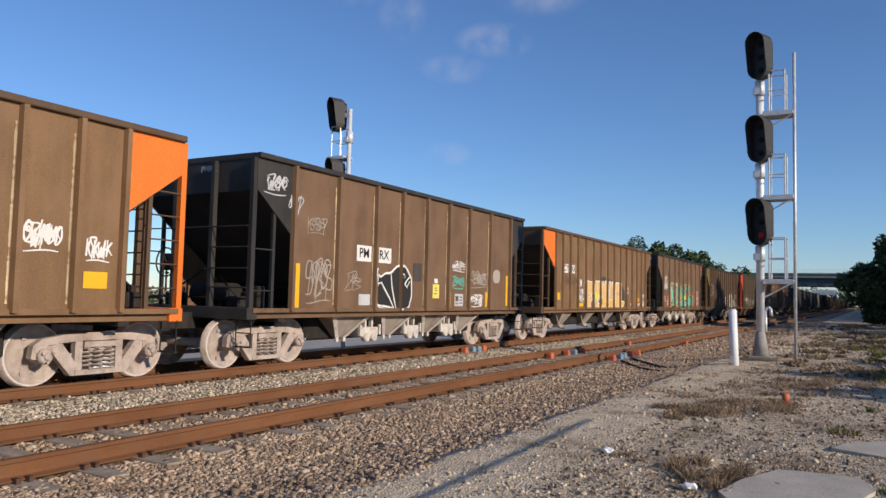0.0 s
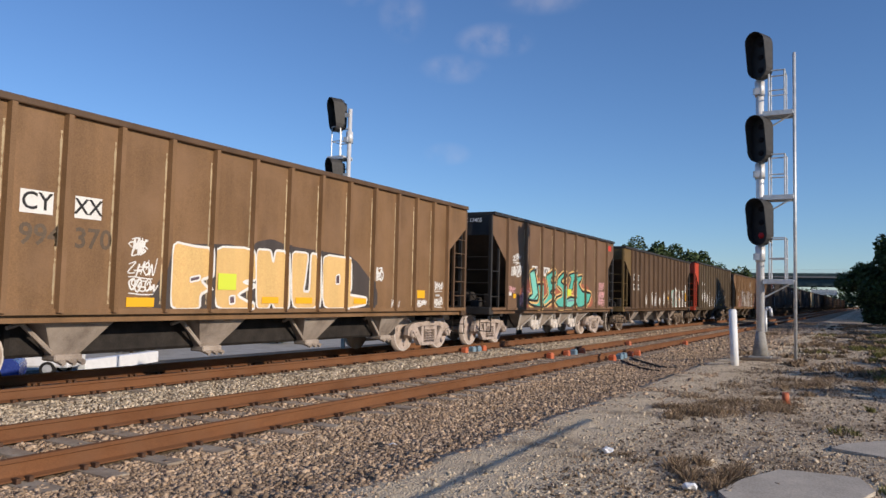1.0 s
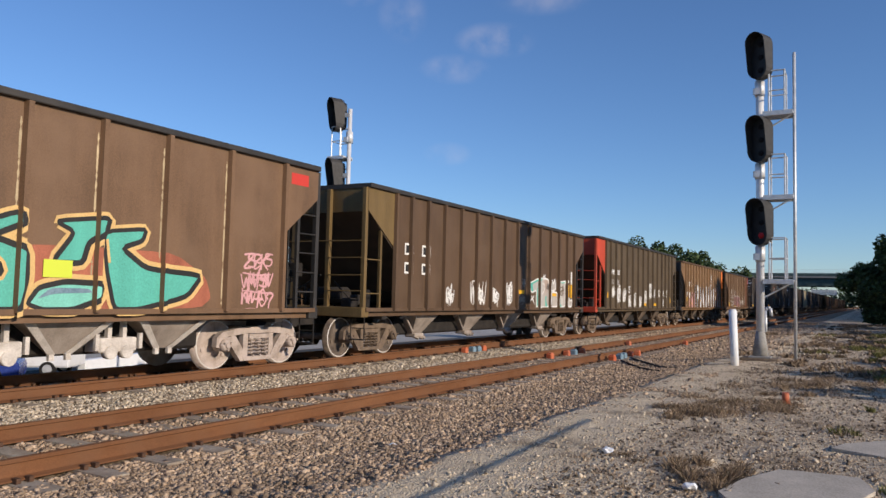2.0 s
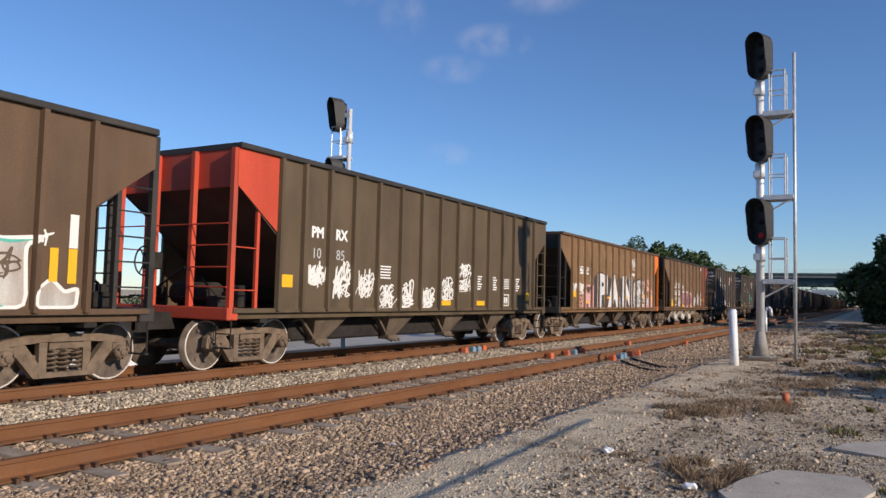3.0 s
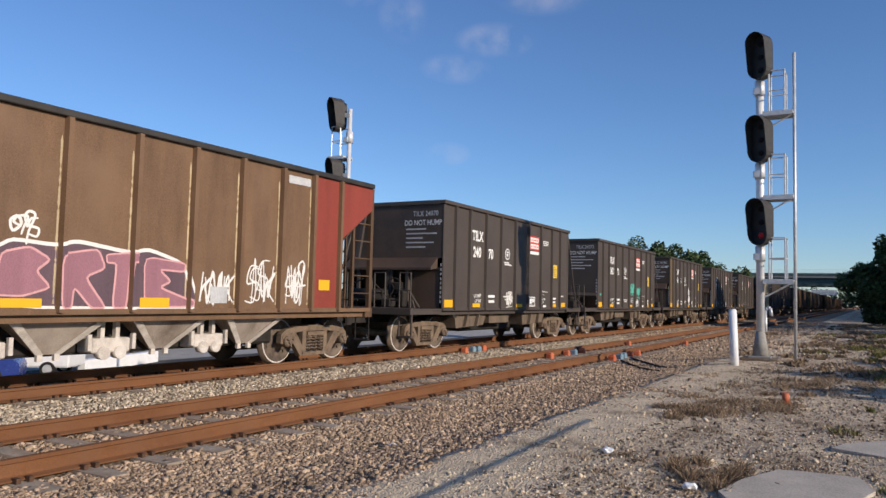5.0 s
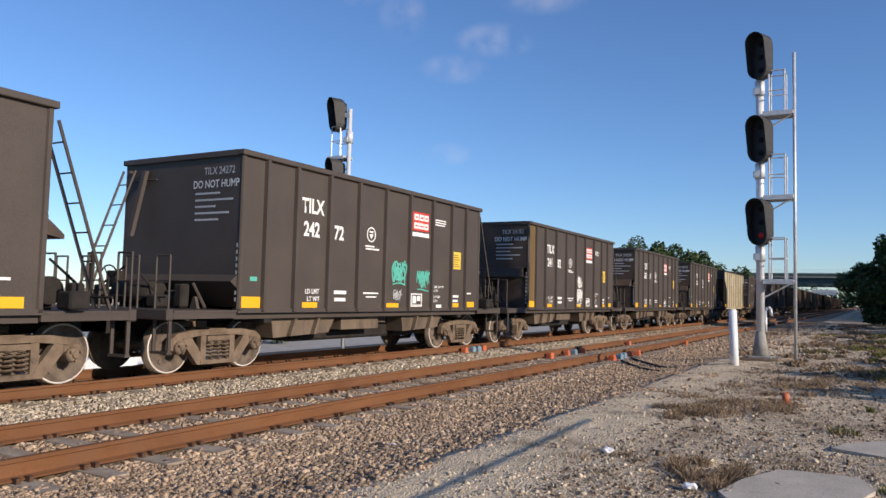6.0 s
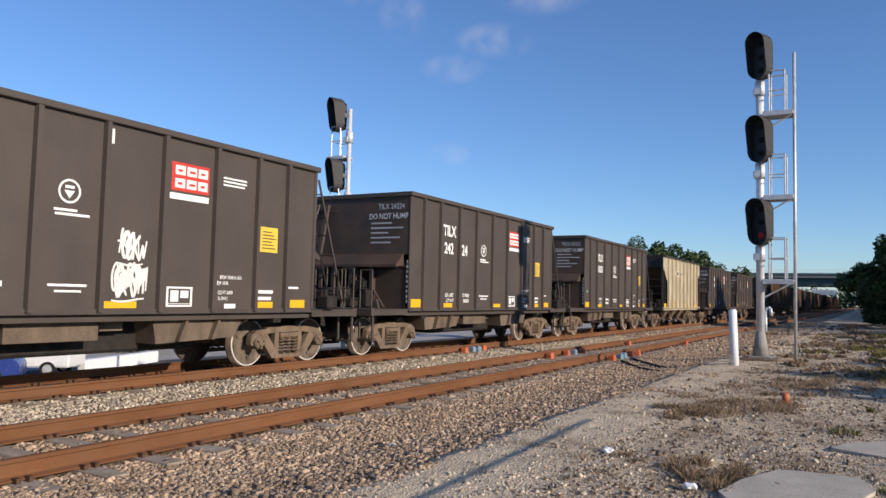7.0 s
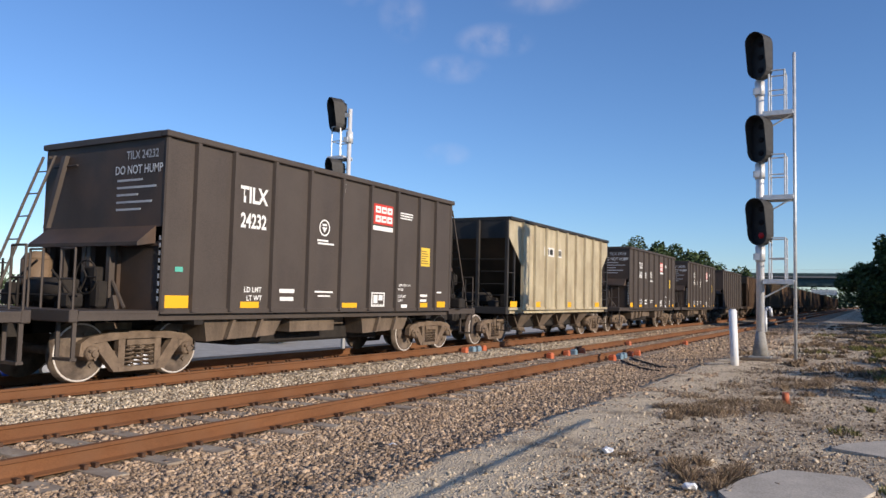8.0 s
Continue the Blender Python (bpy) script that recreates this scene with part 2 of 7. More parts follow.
def ground_material(name, gravel, strip=False, tones=((0.23, 0.17, 0.115, 1), (0.48, 0.38, 0.265, 1), (0.72, 0.61, 0.45, 1))):
    """Sandy gravel: pebbles from two Voronoi scales, sand and soil patches, relief."""
    m = bpy.data.materials.new(name)
    m.use_nodes = True
    n, l = m.node_tree.nodes, m.node_tree.links
    b = n["Principled BSDF"]
    co = n.new("ShaderNodeTexCoord")
    ramps = []
    heights = []
    for sc in (gravel, gravel * 2.3):
        v = n.new("ShaderNodeTexVoronoi")
        v.inputs["Scale"].default_value = sc
        l.new(co.outputs["Object"], v.inputs["Vector"])
        r = n.new("ShaderNodeValToRGB")
        r.color_ramp.elements[0].color, r.color_ramp.elements[1].color = tones[0], tones[2]
        e = r.color_ramp.elements.new(0.55)
        e.color = tones[1]
        sep = n.new("ShaderNodeSeparateColor")
        l.new(v.outputs["Color"], sep.inputs[0]), l.new(sep.outputs[0], r.inputs[0])
        ramps.append(r.outputs[0])
        heights.append(v.outputs["Distance"])
    mixp = n.new("ShaderNodeMix")
    mixp.data_type = "RGBA"
    nz = n.new("ShaderNodeTexNoise")
    nz.inputs["Scale"].default_value, nz.inputs["Detail"].default_value = 1.3, 6
    l.new(co.outputs["Object"], nz.inputs["Vector"]), l.new(nz.outputs["Fac"], mixp.inputs[0])
    l.new(ramps[0], mixp.inputs[6]), l.new(ramps[1], mixp.inputs[7])
    sand = n.new("ShaderNodeMix")
    sand.data_type = "RGBA"
    sand.inputs[7].default_value = (0.66, 0.54, 0.38, 1) if strip else (0.40, 0.305, 0.21, 1)
    n2, r2 = n.new("ShaderNodeTexNoise"), n.new("ShaderNodeMapRange")
    n2.inputs["Scale"].default_value, n2.inputs["Detail"].default_value = 0.55, 7
    r2.inputs["From Min"].default_value, r2.inputs["From Max"].default_value, r2.inputs["To Max"].default_value = 0.46, 0.60, 0.8
    l.new(co.outputs["Object"], n2.inputs["Vector"]), l.new(n2.outputs["Fac"], r2.inputs["Value"])
    amount = r2.outputs[0]
    if strip:                              # a trodden strip of bare sand along the foot of the ballast
        xyz, sx, sm = n.new("ShaderNodeSeparateXYZ"), n.new("ShaderNodeMapRange"), n.new("ShaderNodeMath")
        l.new(co.outputs["Object"], xyz.inputs[0])
        wob = n.new("ShaderNodeMath")
        wob.operation, wob.inputs[1].default_value = "MULTIPLY_ADD", -1.6
        l.new(nz.outputs["Fac"], wob.inputs[0]), l.new(xyz.outputs[0], wob.inputs[2])
        sx.inputs["From Min"].default_value, sx.inputs["From Max"].default_value, sx.inputs["To Max"].default_value = -2.75, -3.15, 0.85
        l.new(wob.outputs[0], sx.inputs["Value"])
        sm.operation = "MAXIMUM"
        l.new(r2.outputs[0], sm.inputs[0]), l.new(sx.outputs[0], sm.inputs[1])
        amount = sm.outputs[0]
    l.new(amount, sand.inputs[0]), l.new(mixp.outputs[2], sand.inputs[6])
    soil = n.new("ShaderNodeMix")
    soil.data_type = "RGBA"
    soil.inputs[7].default_value = (0.15, 0.105, 0.065, 1)
    n3, r3 = n.new("ShaderNodeTexNoise"), n.new("ShaderNodeMapRange")
    n3.inputs["Scale"].default_value, n3.inputs["Detail"].default_value = 0.9, 8
    r3.inputs["From Min"].default_value, r3.inputs["From Max"].default_value, r3.inputs["To Max"].default_value = 0.53, 0.66, 0.8
    l.new(co.outputs["Object"], n3.inputs["Vector"]), l.new(n3.outputs["Fac"], r3.inputs["Value"])
    l.new(r3.outputs[0], soil.inputs[0]), l.new(sand.outputs[2], soil.inputs[6])
    l.new(soil.outputs[2], b.inputs["Base Color"])
    b.inputs["Roughness"].default_value, b.inputs["Specular IOR Level"].default_value = 0.95, 0.15
    hs = n.new("ShaderNodeMath")
    l.new(heights[0], hs.inputs[0]), l.new(heights[1], hs.inputs[1])
    bp = n.new("ShaderNodeBump")
    bp.invert = True
    bp.inputs["Strength"].default_value, bp.inputs["Distance"].default_value = 0.55, 0.03
    l.new(hs.outputs[0], bp.inputs["Height"]), l.new(bp.outputs[0], b.inputs["Normal"])
    return m


M_GROUND = ground_material("sandy_gravel_ground", 24, True)
M_BED = ground_material("crushed_ballast_bed", 15, False, ((0.11, 0.075, 0.048, 1), (0.25, 0.185, 0.125, 1), (0.46, 0.36, 0.25, 1)))


# ---- mesh helpers ----
def box(bm, x0, x1, y0, y1, z0, z1, bevel=0.0):
    vs = [bm.verts.new(p) for p in ((x0, y0, z0), (x1, y0, z0), (x1, y1, z0), (x0, y1, z0), (x0, y0, z1), (x1, y0, z1), (x1, y1, z1), (x0, y1, z1))]
    fs = [bm.faces.new([vs[i] for i in f]) for f in ((3, 2, 1, 0), (4, 5, 6, 7), (0, 1, 5, 4), (1, 2, 6, 5), (2, 3, 7, 6), (3, 0, 4, 7))]
    if bevel:
        bmesh.ops.bevel(bm, geom=list({e for f in fs for e in f.edges}), offset=bevel, segments=1, affect="EDGES")


def prism(bm, pts, axis, a, b):
    """A polygon given in the two other axes (y, z for x; x, z for y; x, y for z), carried from a to b along the axis."""
    def at(p, w):
        return ((w, p[0], p[1]), (p[0], w, p[1]), (p[0], p[1], w))[axis]
    lo, hi = [bm.verts.new(at(p, a)) for p in pts], [bm.verts.new(at(p, b)) for p in pts]
    fs = [bm.faces.new(lo[::-1]), bm.faces.new(hi)]
    for i in range(len(pts)):
        j = (i + 1) % len(pts)
        fs.append(bm.faces.new((lo[i], lo[j], hi[j], hi[i])))
    bmesh.ops.recalc_face_normals(bm, faces=fs)


def rod(bm, p, q, r, seg=8, r2=None):
    p, q = Vector(p), Vector(q)
    d = q - p
    turn = d.to_track_quat("Z", "Y").to_matrix()
    r2 = r if r2 is None else r2
    rings = []
    for c, rad in ((p, r), (q, r2)):
        rings.append([bm.verts.new(c + turn @ Vector((rad * math.cos(2 * math.pi * i / seg), rad * math.sin(2 * math.pi * i / seg), 0))) for i in range(seg)])
    for i in range(seg):
        j = (i + 1) % seg
        bm.faces.new((rings[0][i], rings[0][j], rings[1][j], rings[1][i])).smooth = seg > 6
    bm.faces.new(rings[0][::-1]), bm.faces.new(rings[1])


def lathe_x(bm, profile, seg=28):
    """Turn (x, radius) pairs about the x axis."""
    rings = [[bm.verts.new((x, r * math.cos(2 * math.pi * i / seg), r * math.sin(2 * math.pi * i / seg))) for i in range(seg)] for x, r in profile]
    fs = []
    for a, b in zip(rings, rings[1:]):
        for i in range(seg):
            j = (i + 1) % seg
            fs.append(bm.faces.new((a[i], a[j], b[j], b[i])))
    fs += [bm.faces.new(rings[0][::-1]), bm.faces.new(rings[-1])]
    bmesh.ops.recalc_face_normals(bm, faces=fs)
    return fs


def part(name, bm, material, parent=None, label="", m=None):
    """Links a bmesh as one mesh object under a thing or a part."""
    me = bpy.data.meshes.new(name)
    bm.to_mesh(me)
    bm.free()
    me.materials.append(material)
    ob = new(name, me)
    if parent:
        ob.parent = parent
    if m is not None:
        ob.matrix_basis = m
    if label:
        ob["label"] = label
    return ob


MESHES = {}
ROOF = 3.89                          # height of the plate under the top rim; some cars are taller


def shared(name, key, build, material, parent=None, label="", m=None):
    """Like part(), with one mesh for all alike pieces of one material."""
    k = (key, material.name, ROOF)
    if k not in MESHES:
        bm = bmesh.new()
        build(bm)
        me = bpy.data.meshes.new(name)
        bm.to_mesh(me)
        bm.free()
        me.materials.append(material)
        MESHES[k] = me
    ob = new(name, MESHES[k])
    if parent:
        ob.parent = parent
    if m is not None:
        ob.matrix_basis = m
    if label:
        ob["label"] = label
    return ob


def thing(name, label, category, m=None, group=""):
    ob = tagged(new(name), label, category, group)
    if m is not None:
        ob.matrix_basis = m
    return ob


LETTERS = {}


def letters(body, size, bold=0.0, wide=1.0, slant=0.0):
    """A flat mesh of the built-in font, centred, facing +z."""
    k = (body, size, bold, wide, slant)
    if k not in LETTERS:
        cu = bpy.data.curves.new("lettering", "FONT")
        cu.body, cu.size, cu.offset, cu.align_x, cu.align_y = body, size, bold, "CENTER", "CENTER"
        cu.resolution_u, cu.shear = 3, slant
        ob = new("lettering", cu)
        ob.scale = (wide, 1, 1)
        bpy.context.view_layer.update()
        me = bpy.data.meshes.new_from_object(ob.evaluated_get(bpy.context.evaluated_depsgraph_get()))
        me.transform(Matrix.Diagonal((wide, 1, 1, 1)))
        bpy.data.objects.remove(ob)
        bpy.data.curves.remove(cu)
        LETTERS[k] = me
    return LETTERS[k]


ON_SIDE = Matrix(((0, 0, 1, 0), (1, 0, 0, 0), (0, 1, 0, 0), (0, 0, 0, 1)))     # lettering on a wall that faces +x
ON_END = Matrix(((1, 0, 0, 0), (0, 0, -1, 0), (0, 1, 0, 0), (0, 0, 0, 1)))     # on a wall that faces -y


def write(name, body, size, material, parent, x, y, z, bold=0.0, wide=1.0, turn=ON_SIDE, slant=0.0):
    me = letters(body, size, bold, wide, slant).copy()
    me.materials.clear()
    me.materials.append(material)
    ob = new(name, me)
    ob.parent = parent
    ob.matrix_basis = Matrix.Translation((x, y, z)) @ turn
    return ob


def plate(bm, x, y0, y1, z0, z1, t=0.004):
    box(bm, x, x + t, y0, y1, z0, z1)


# ---- ground and track ----
GROUND_Z = -0.03                     # the path beside the track
LOW_Z = -2.40                        # the road beyond the train
NEAR_X, TRAIN_X = -6.95, -11.15      # centre lines of the two tracks
HALF_GAUGE = 0.755                   # to the middle of a rail head


def bed_height(x):
    """Cross-section of the ballast bed."""
    pts = ((-17.0, -2.42), (-14.0, -0.50), (-13.3, -0.225), (-12.6, -0.215), (-9.7, -0.215), (-9.0, -0.25), (-8.5, -0.215), (-5.4, -0.215), (-4.6, -0.205), (-3.9, -0.13), (-3.45, -0.062), (-2.9, -0.05), (-2.5, -0.05))
    for (xa, za), (xb, zb) in zip(pts, pts[1:]):
        if xa <= x <= xb:
            return za + (zb - za) * (x - xa) / (xb - xa)
    return -2.42 if x < -8 else -0.045


def spread(lo, hi, fine_lo, fine_hi, step, grow):
    """Grid lines: even in the fine stretch, wider and wider beyond it."""
    out = [fine_lo + i * step for i in range(int((fine_hi - fine_lo) / step) + 1)]
    s, v = step, out[-1]
    while v < hi:
        s *= grow
        v = min(v + s, hi)
        out.append(v)
    s, v = step, out[0]
    while v > lo:
        s *= grow
        v = max(v - s, lo)
        out.insert(0, v)
    return out


def sheet(name, xs, ys, height, material):
    nx, ny = len(xs), len(ys)
    verts = [(x, y, height(x, y)) for y in ys for x in xs]
    faces = [(j * nx + i, j * nx + i + 1, (j + 1) * nx + i + 1, (j + 1) * nx + i) for j in range(ny - 1) for i in range(nx - 1)]
    me = bpy.data.meshes.new(name)
    me.from_pydata(verts, [], faces)
    me.materials.append(material)
    me.polygons.foreach_set("use_smooth", [True] * len(faces))
    return new(name, me)


def ground_height(x, y):
    if x < -16.8:
        return LOW_Z
    if x < -3.48:
        return -2.7
    near = max(0.0, 1 - max(abs(x), abs(y - 15)) / 60)
    edge = -(0.012 + 0.016 * noise.noise((0, y * 0.7, 9))) * max(0.0, 1 - abs(x + 2.74 + 0.10 * noise.noise((0, y * 0.5, 4))) / 0.14) - 0.02 * min(max((-3.1 - x) / 0.3, 0), 1)
    return GROUND_Z + edge + near * (0.03 * noise.noise((x * 0.35, y * 0.35, 0)) + 0.022 * noise.noise((x * 1.4, y * 1.4, 3)) + 0.02 * noise.noise((x * 4, y * 4, 5)))


tagged(sheet("ground", [-2500, -900, -300, -100, -50, -30, -20, -17.2, -16.9, -16.7, -6, -3.5, *spread(-3.46, 2500, -3.46, 3.0, 0.12, 1.25)], spread(-300, 3500, 3.5, 28.0, 0.13, 1.16), ground_height, M_GROUND), "sandy gravel ground with soil patches beside the railway", "ground", kind="structure")
tagged(sheet("ballast_bed", [-17.0 + 0.2195 * i for i in range(64)], spread(-60, 1500, 2.0, 40.0, 0.4, 1.2),
             lambda x, y: bed_height(x) + (0.02 * noise.noise((x * 3, y * 3, 0)) if y < 60 else 0), M_BED), "crushed stone ballast bed under two tracks", "ballast", kind="structure")

RAIL = ((-0.075, -0.18), (0.075, -0.18), (0.075, -0.168), (0.014, -0.148), (0.009, -0.045), (0.036, -0.034), (0.036, -0.006), (0.030, 0.0), (-0.030, 0.0), (-0.036, -0.006), (-0.036, -0.034), (-0.009, -0.045), (-0.014, -0.148), (-0.075, -0.168))


def tie_shape(bm):
    prism(bm, ((-0.13, -0.36), (0.13, -0.36), (0.105, -0.185), (-0.105, -0.185)), 0, -1.28, 1.28)


def railway_track(cx, label):
    track = tagged(thing("railway_track", label, "railway track"), kind="structure")
    for side in (-1, 1):
        bm = bmesh.new()
        prism(bm, [(cx + side * HALF_GAUGE + p[0], p[1]) for p in RAIL], 1, -60, 1500)
        part("rail", bm, M_RUST, track, "rust-brown steel rail")
    y = -6.0
    for i in range(190):
        shared("tie", "tie", tie_shape, M_TIE, track, m=pose(cx, y + 0.61 * i, random.uniform(-0.012, 0.004), 0, 0, random.uniform(-0.6, 0.6)))
    bm = bmesh.new()
    for i in range(80):
        for side in (-1, 1):
            for edge in (-1, 1):
                x = cx + side * HALF_GAUGE + edge * 0.10
                for d in (-0.055, 0.055):
                    box(bm, x - 0.035, x + 0.035, y + 0.61 * i + d - 0.02, y + 0.61 * i + d + 0.02, -0.19, -0.145)
    tagged(part("rail_clips", bm, M_CLIP, track), kind="stuff")
    return track


railway_track(NEAR_X, "rust-brown empty track with concrete ties")
railway_track(TRAIN_X, "rusty track with concrete ties under the train")


# ---- hopper cars ----
# Car space: y from 0 at the front of the body to its length, x = 0 on the centre line, z = 0 on the rail head.
HALF = 1.55
SILL = 1.08
WHEEL_R = 0.45
SPEED = 20.1
CARS, WHEELSETS = [], []


def wheelset_shape(bm):
    for s in (-1, 1):
        prof = [(0.675, 0.475), (0.69, 0.48), (0.71, 0.455), (0.80, 0.445), (0.805, 0.418), (0.775, 0.40), (0.755, 0.20), (0.80, 0.15), (0.83, 0.11)]
        fs = lathe_x(bm, [(s * x, r) for x, r in prof], 30)
        for f in fs:
            f.smooth = True
            f.material_index = 1 if min((v.co.y ** 2 + v.co.z ** 2) ** 0.5 for v in f.verts) > 0.41 and abs(f.calc_center_median().x) > 0.795 else 0
    lathe_x(bm, [(-1.05, 0.08), (1.05, 0.08)], 12)
    for s in (-1, 1):
        for i in range(3):
            a = 2 * math.pi * i / 3
            c = Vector((s * 0.782, 0.29 * math.cos(a), 0.29 * math.sin(a)))
            box(bm, c.x - 0.012, c.x + 0.012, c.y - 0.03, c.y + 0.03, c.z - 0.03, c.z + 0.03)


def truck_frame_shape(bm):
    for s in (-1, 1):
        x0, x1 = s * 0.92, s * 1.04
        # upper beam, lower tension member and two columns leave the windows open
        prism(bm, ((-1.07, 0.42), (-1.05, 0.60), (-0.92, 0.69), (-0.55, 0.745), (0.55, 0.745), (0.92, 0.69), (1.05, 0.60), (1.07, 0.42), (1.0, 0.40), (0.97, 0.56), (0.80, 0.60), (0.36, 0.645), (-0.36, 0.645), (-0.80, 0.60), (-0.97, 0.56), (-1.0, 0.40)), 0, x0, x1)
        for e in (-1, 1):
            prism(bm, [(e * a, b) for a, b in ((0.62, 0.625), (0.84, 0.58), (0.47, 0.14), (0.34, 0.14), (0.34, 0.26))], 0, x0, x1)
            prism(bm, [(e * a, b) for a, b in ((0.40, 0.64), (0.28, 0.64), (0.28, 0.20), (0.40, 0.22))], 0, x0 * 1.005, x1 * 0.99)
        box(bm, min(x0, x1) - 0.01, max(x0, x1) + 0.01, -0.40, 0.40, 0.14, 0.215)
        box(bm, min(x0, x1) - 0.02, max(x0, x1) + 0.02, -0.27, 0.27, 0.55, 0.63)
    box(bm, -1.0, 1.0, -0.2, 0.2, 0.50, 0.76)
    box(bm, -0.35, 0.35, -0.35, 0.35, 0.74, 0.86)
    for e in (-1, 1):
        box(bm, -0.95, 0.95, e * 0.42 - 0.05, e * 0.42 + 0.05, 0.36, 0.46)


def coil_shape(bm):
    for y in (-0.185, 0.0, 0.185):
        seg, turns = 12, 5
        pts = []
        for k in range(seg * turns + 1):
            a = 2 * math.pi * k / seg
            pts.append(Vector((0.085 * math.cos(a), y + 0.075 * math.sin(a), 0.225 + 0.32 * k / (seg * turns))))
        for p, q in zip(pts, pts[1:]):
            rod(bm, p, q, 0.017, 4)


def bearing_shape(bm):
    fs = lathe_x(bm, [(0.86, 0.115), (1.09, 0.115), (1.12, 0.095), (1.135, 0.055), (1.16, 0.05), (1.165, 0.02)], 14)
    for i in range(3):
        a = 2 * math.pi * i / 3 + 0.5
        rod(bm, (1.13, 0.085 * math.cos(a), 0.085 * math.sin(a)), (1.165, 0.085 * math.cos(a), 0.085 * math.sin(a)), 0.022, 6)
    box(bm, 0.90, 1.05, -0.13, 0.13, 0.05, 0.14)


FLIP = pose(0, 0, 0, 0, 0, 180)


def truck(car, y, steel, wheel_steel):
    t = shared("truck", "truck", truck_frame_shape, steel, car, "three-piece cast freight truck", pose(0, y, 0))
    for s, turn in ((1, Matrix.Identity(4)), (-1, FLIP)):
        shared("spring_nest", "coil", coil_shape, steel, t, "coil spring nest", pose(s * 0.98, 0, 0))
        for e in (-1, 1):
            shared("bearing", "bearing", bearing_shape, steel, t, "roller bearing end cap", pose(0, e * 0.889, WHEEL_R) @ turn)
    for e in (-1, 1):
        w = shared("wheelset", "wheelset", wheelset_shape, wheel_steel, t, "dust-coated steel wheels on an axle", pose(0, e * 0.889, WHEEL_R))
        if len(w.data.materials) < 2:
            w.data.materials.append(M_TREAD)
        WHEELSETS.append((w, e * 0.889))


def coupler_shape(bm):
    box(bm, -0.16, 0.16, -1.0, 2.2, 0.72, 1.02)
    box(bm, -0.09, 0.09, -0.62, 0.0, 0.78, 0.94)
    prism(bm, ((-0.16, -0.62), (0.16, -0.62), (0.20, -0.86), (0.06, -0.95), (-0.10, -0.90), (-0.17, -0.78)), 2, 0.68, 1.02)


def end_pose(y, back):
    """Car ends are modelled looking towards -y from y = 0."""
    return pose(0, y, 0, 0, 0, 180) if back else pose(0, y, 0)


def post_shape(z0, z1):
    def f(bm):
        box(bm, -0.045, 0.045, -0.05, 0.05, z0, z1)
    return f


def ladder_shape(z0, z1, n, width):
    def f(bm):
        for s in (-1, 1):
            box(bm, -0.015, 0.015, s * width / 2 - 0.025, s * width / 2 + 0.025, z0, z1)
        for i in range(n):
            z = z0 + (z1 - z0) * (i + 0.6) / n
            rod(bm, (0, -width / 2, z), (0, width / 2, z), 0.014, 5)
    return f


def rung_shape(x0, x1):
    def f(bm):
        rod(bm, (x0, 0, 0), (x1, 0, 0), 0.014, 5)
    return f


def brake_shape(bm):
    rod(bm, (-0.35, -0.35, 1.75), (-0.35, -0.28, 1.75), 0.02, 8)
    for i in range(20):
        a, b = 2 * math.pi * i / 20, 2 * math.pi * (i + 1) / 20
        rod(bm, (-0.35 + 0.27 * math.cos(a), -0.35, 1.95 + 0.27 * math.sin(a)), (-0.35 + 0.27 * math.cos(b), -0.35, 1.95 + 0.27 * math.sin(b)), 0.016, 5)
    for i in range(3):
        a = 2 * math.pi * i / 3
        rod(bm, (-0.35, -0.34, 1.95), (-0.35 + 0.27 * math.cos(a), -0.35, 1.95 + 0.27 * math.sin(a)), 0.013, 5)
    box(bm, -0.50, -0.20, -0.30, -0.06, 1.80, 2.12, 0.02)
    rod(bm, (-0.35, -0.18, 1.15), (-0.35, -0.18, 1.85), 0.03, 6)


def air_tank_shape(bm):
    rod(bm, (-0.25, 0.35, 1.38), (0.75, 0.35, 1.38), 0.21, 14)
    rod(bm, (0.35, 0.75, 1.30), (0.80, 0.75, 1.30), 0.13, 10)
    for x in (-0.1, 0.5):
        box(bm, x - 0.03, x + 0.03, 0.25, 0.45, 1.1, 1.25)
    for x, y, z, w, h in ((-0.95, 0.45, 1.12, 0.32, 0.26), (-0.6, 0.2, 1.12, 0.2, 0.38), (0.95, 0.2, 1.12, 0.28, 0.22), (1.15, 0.55, 1.12, 0.2, 0.42)):
        box(bm, x - w / 2, x + w / 2, y - w / 2, y + w / 2, z, z + h, 0.03)
    for a, b in (((-1.3, 0.1, 1.3), (1.3, 0.1, 1.3)), ((-0.6, 0.2, 1.5), (0.2, 0.1, 1.85)), ((0.95, 0.2, 1.34), (0.6, 0.1, 1.7)), ((-1.1, 0.3, 1.4), (-1.1, 0.3, 1.9)), ((-0.2, 0.05, 1.1), (-0.2, 0.05, 1.62))):
        rod(bm, a, b, 0.02, 6)


def rib_shape(z0, z1, w=0.075, d=0.085):
    def f(bm):
        prism(bm, ((-w / 2 - 0.02, 0.0), (w / 2 + 0.02, 0.0), (w / 2, d), (-w / 2, d)), 2, z0, z1)
        bmesh.ops.rotate(bm, verts=bm.verts[:], cent=(0, 0, 0), matrix=Euler((0, 0, radians(-90))).to_matrix())
    return f


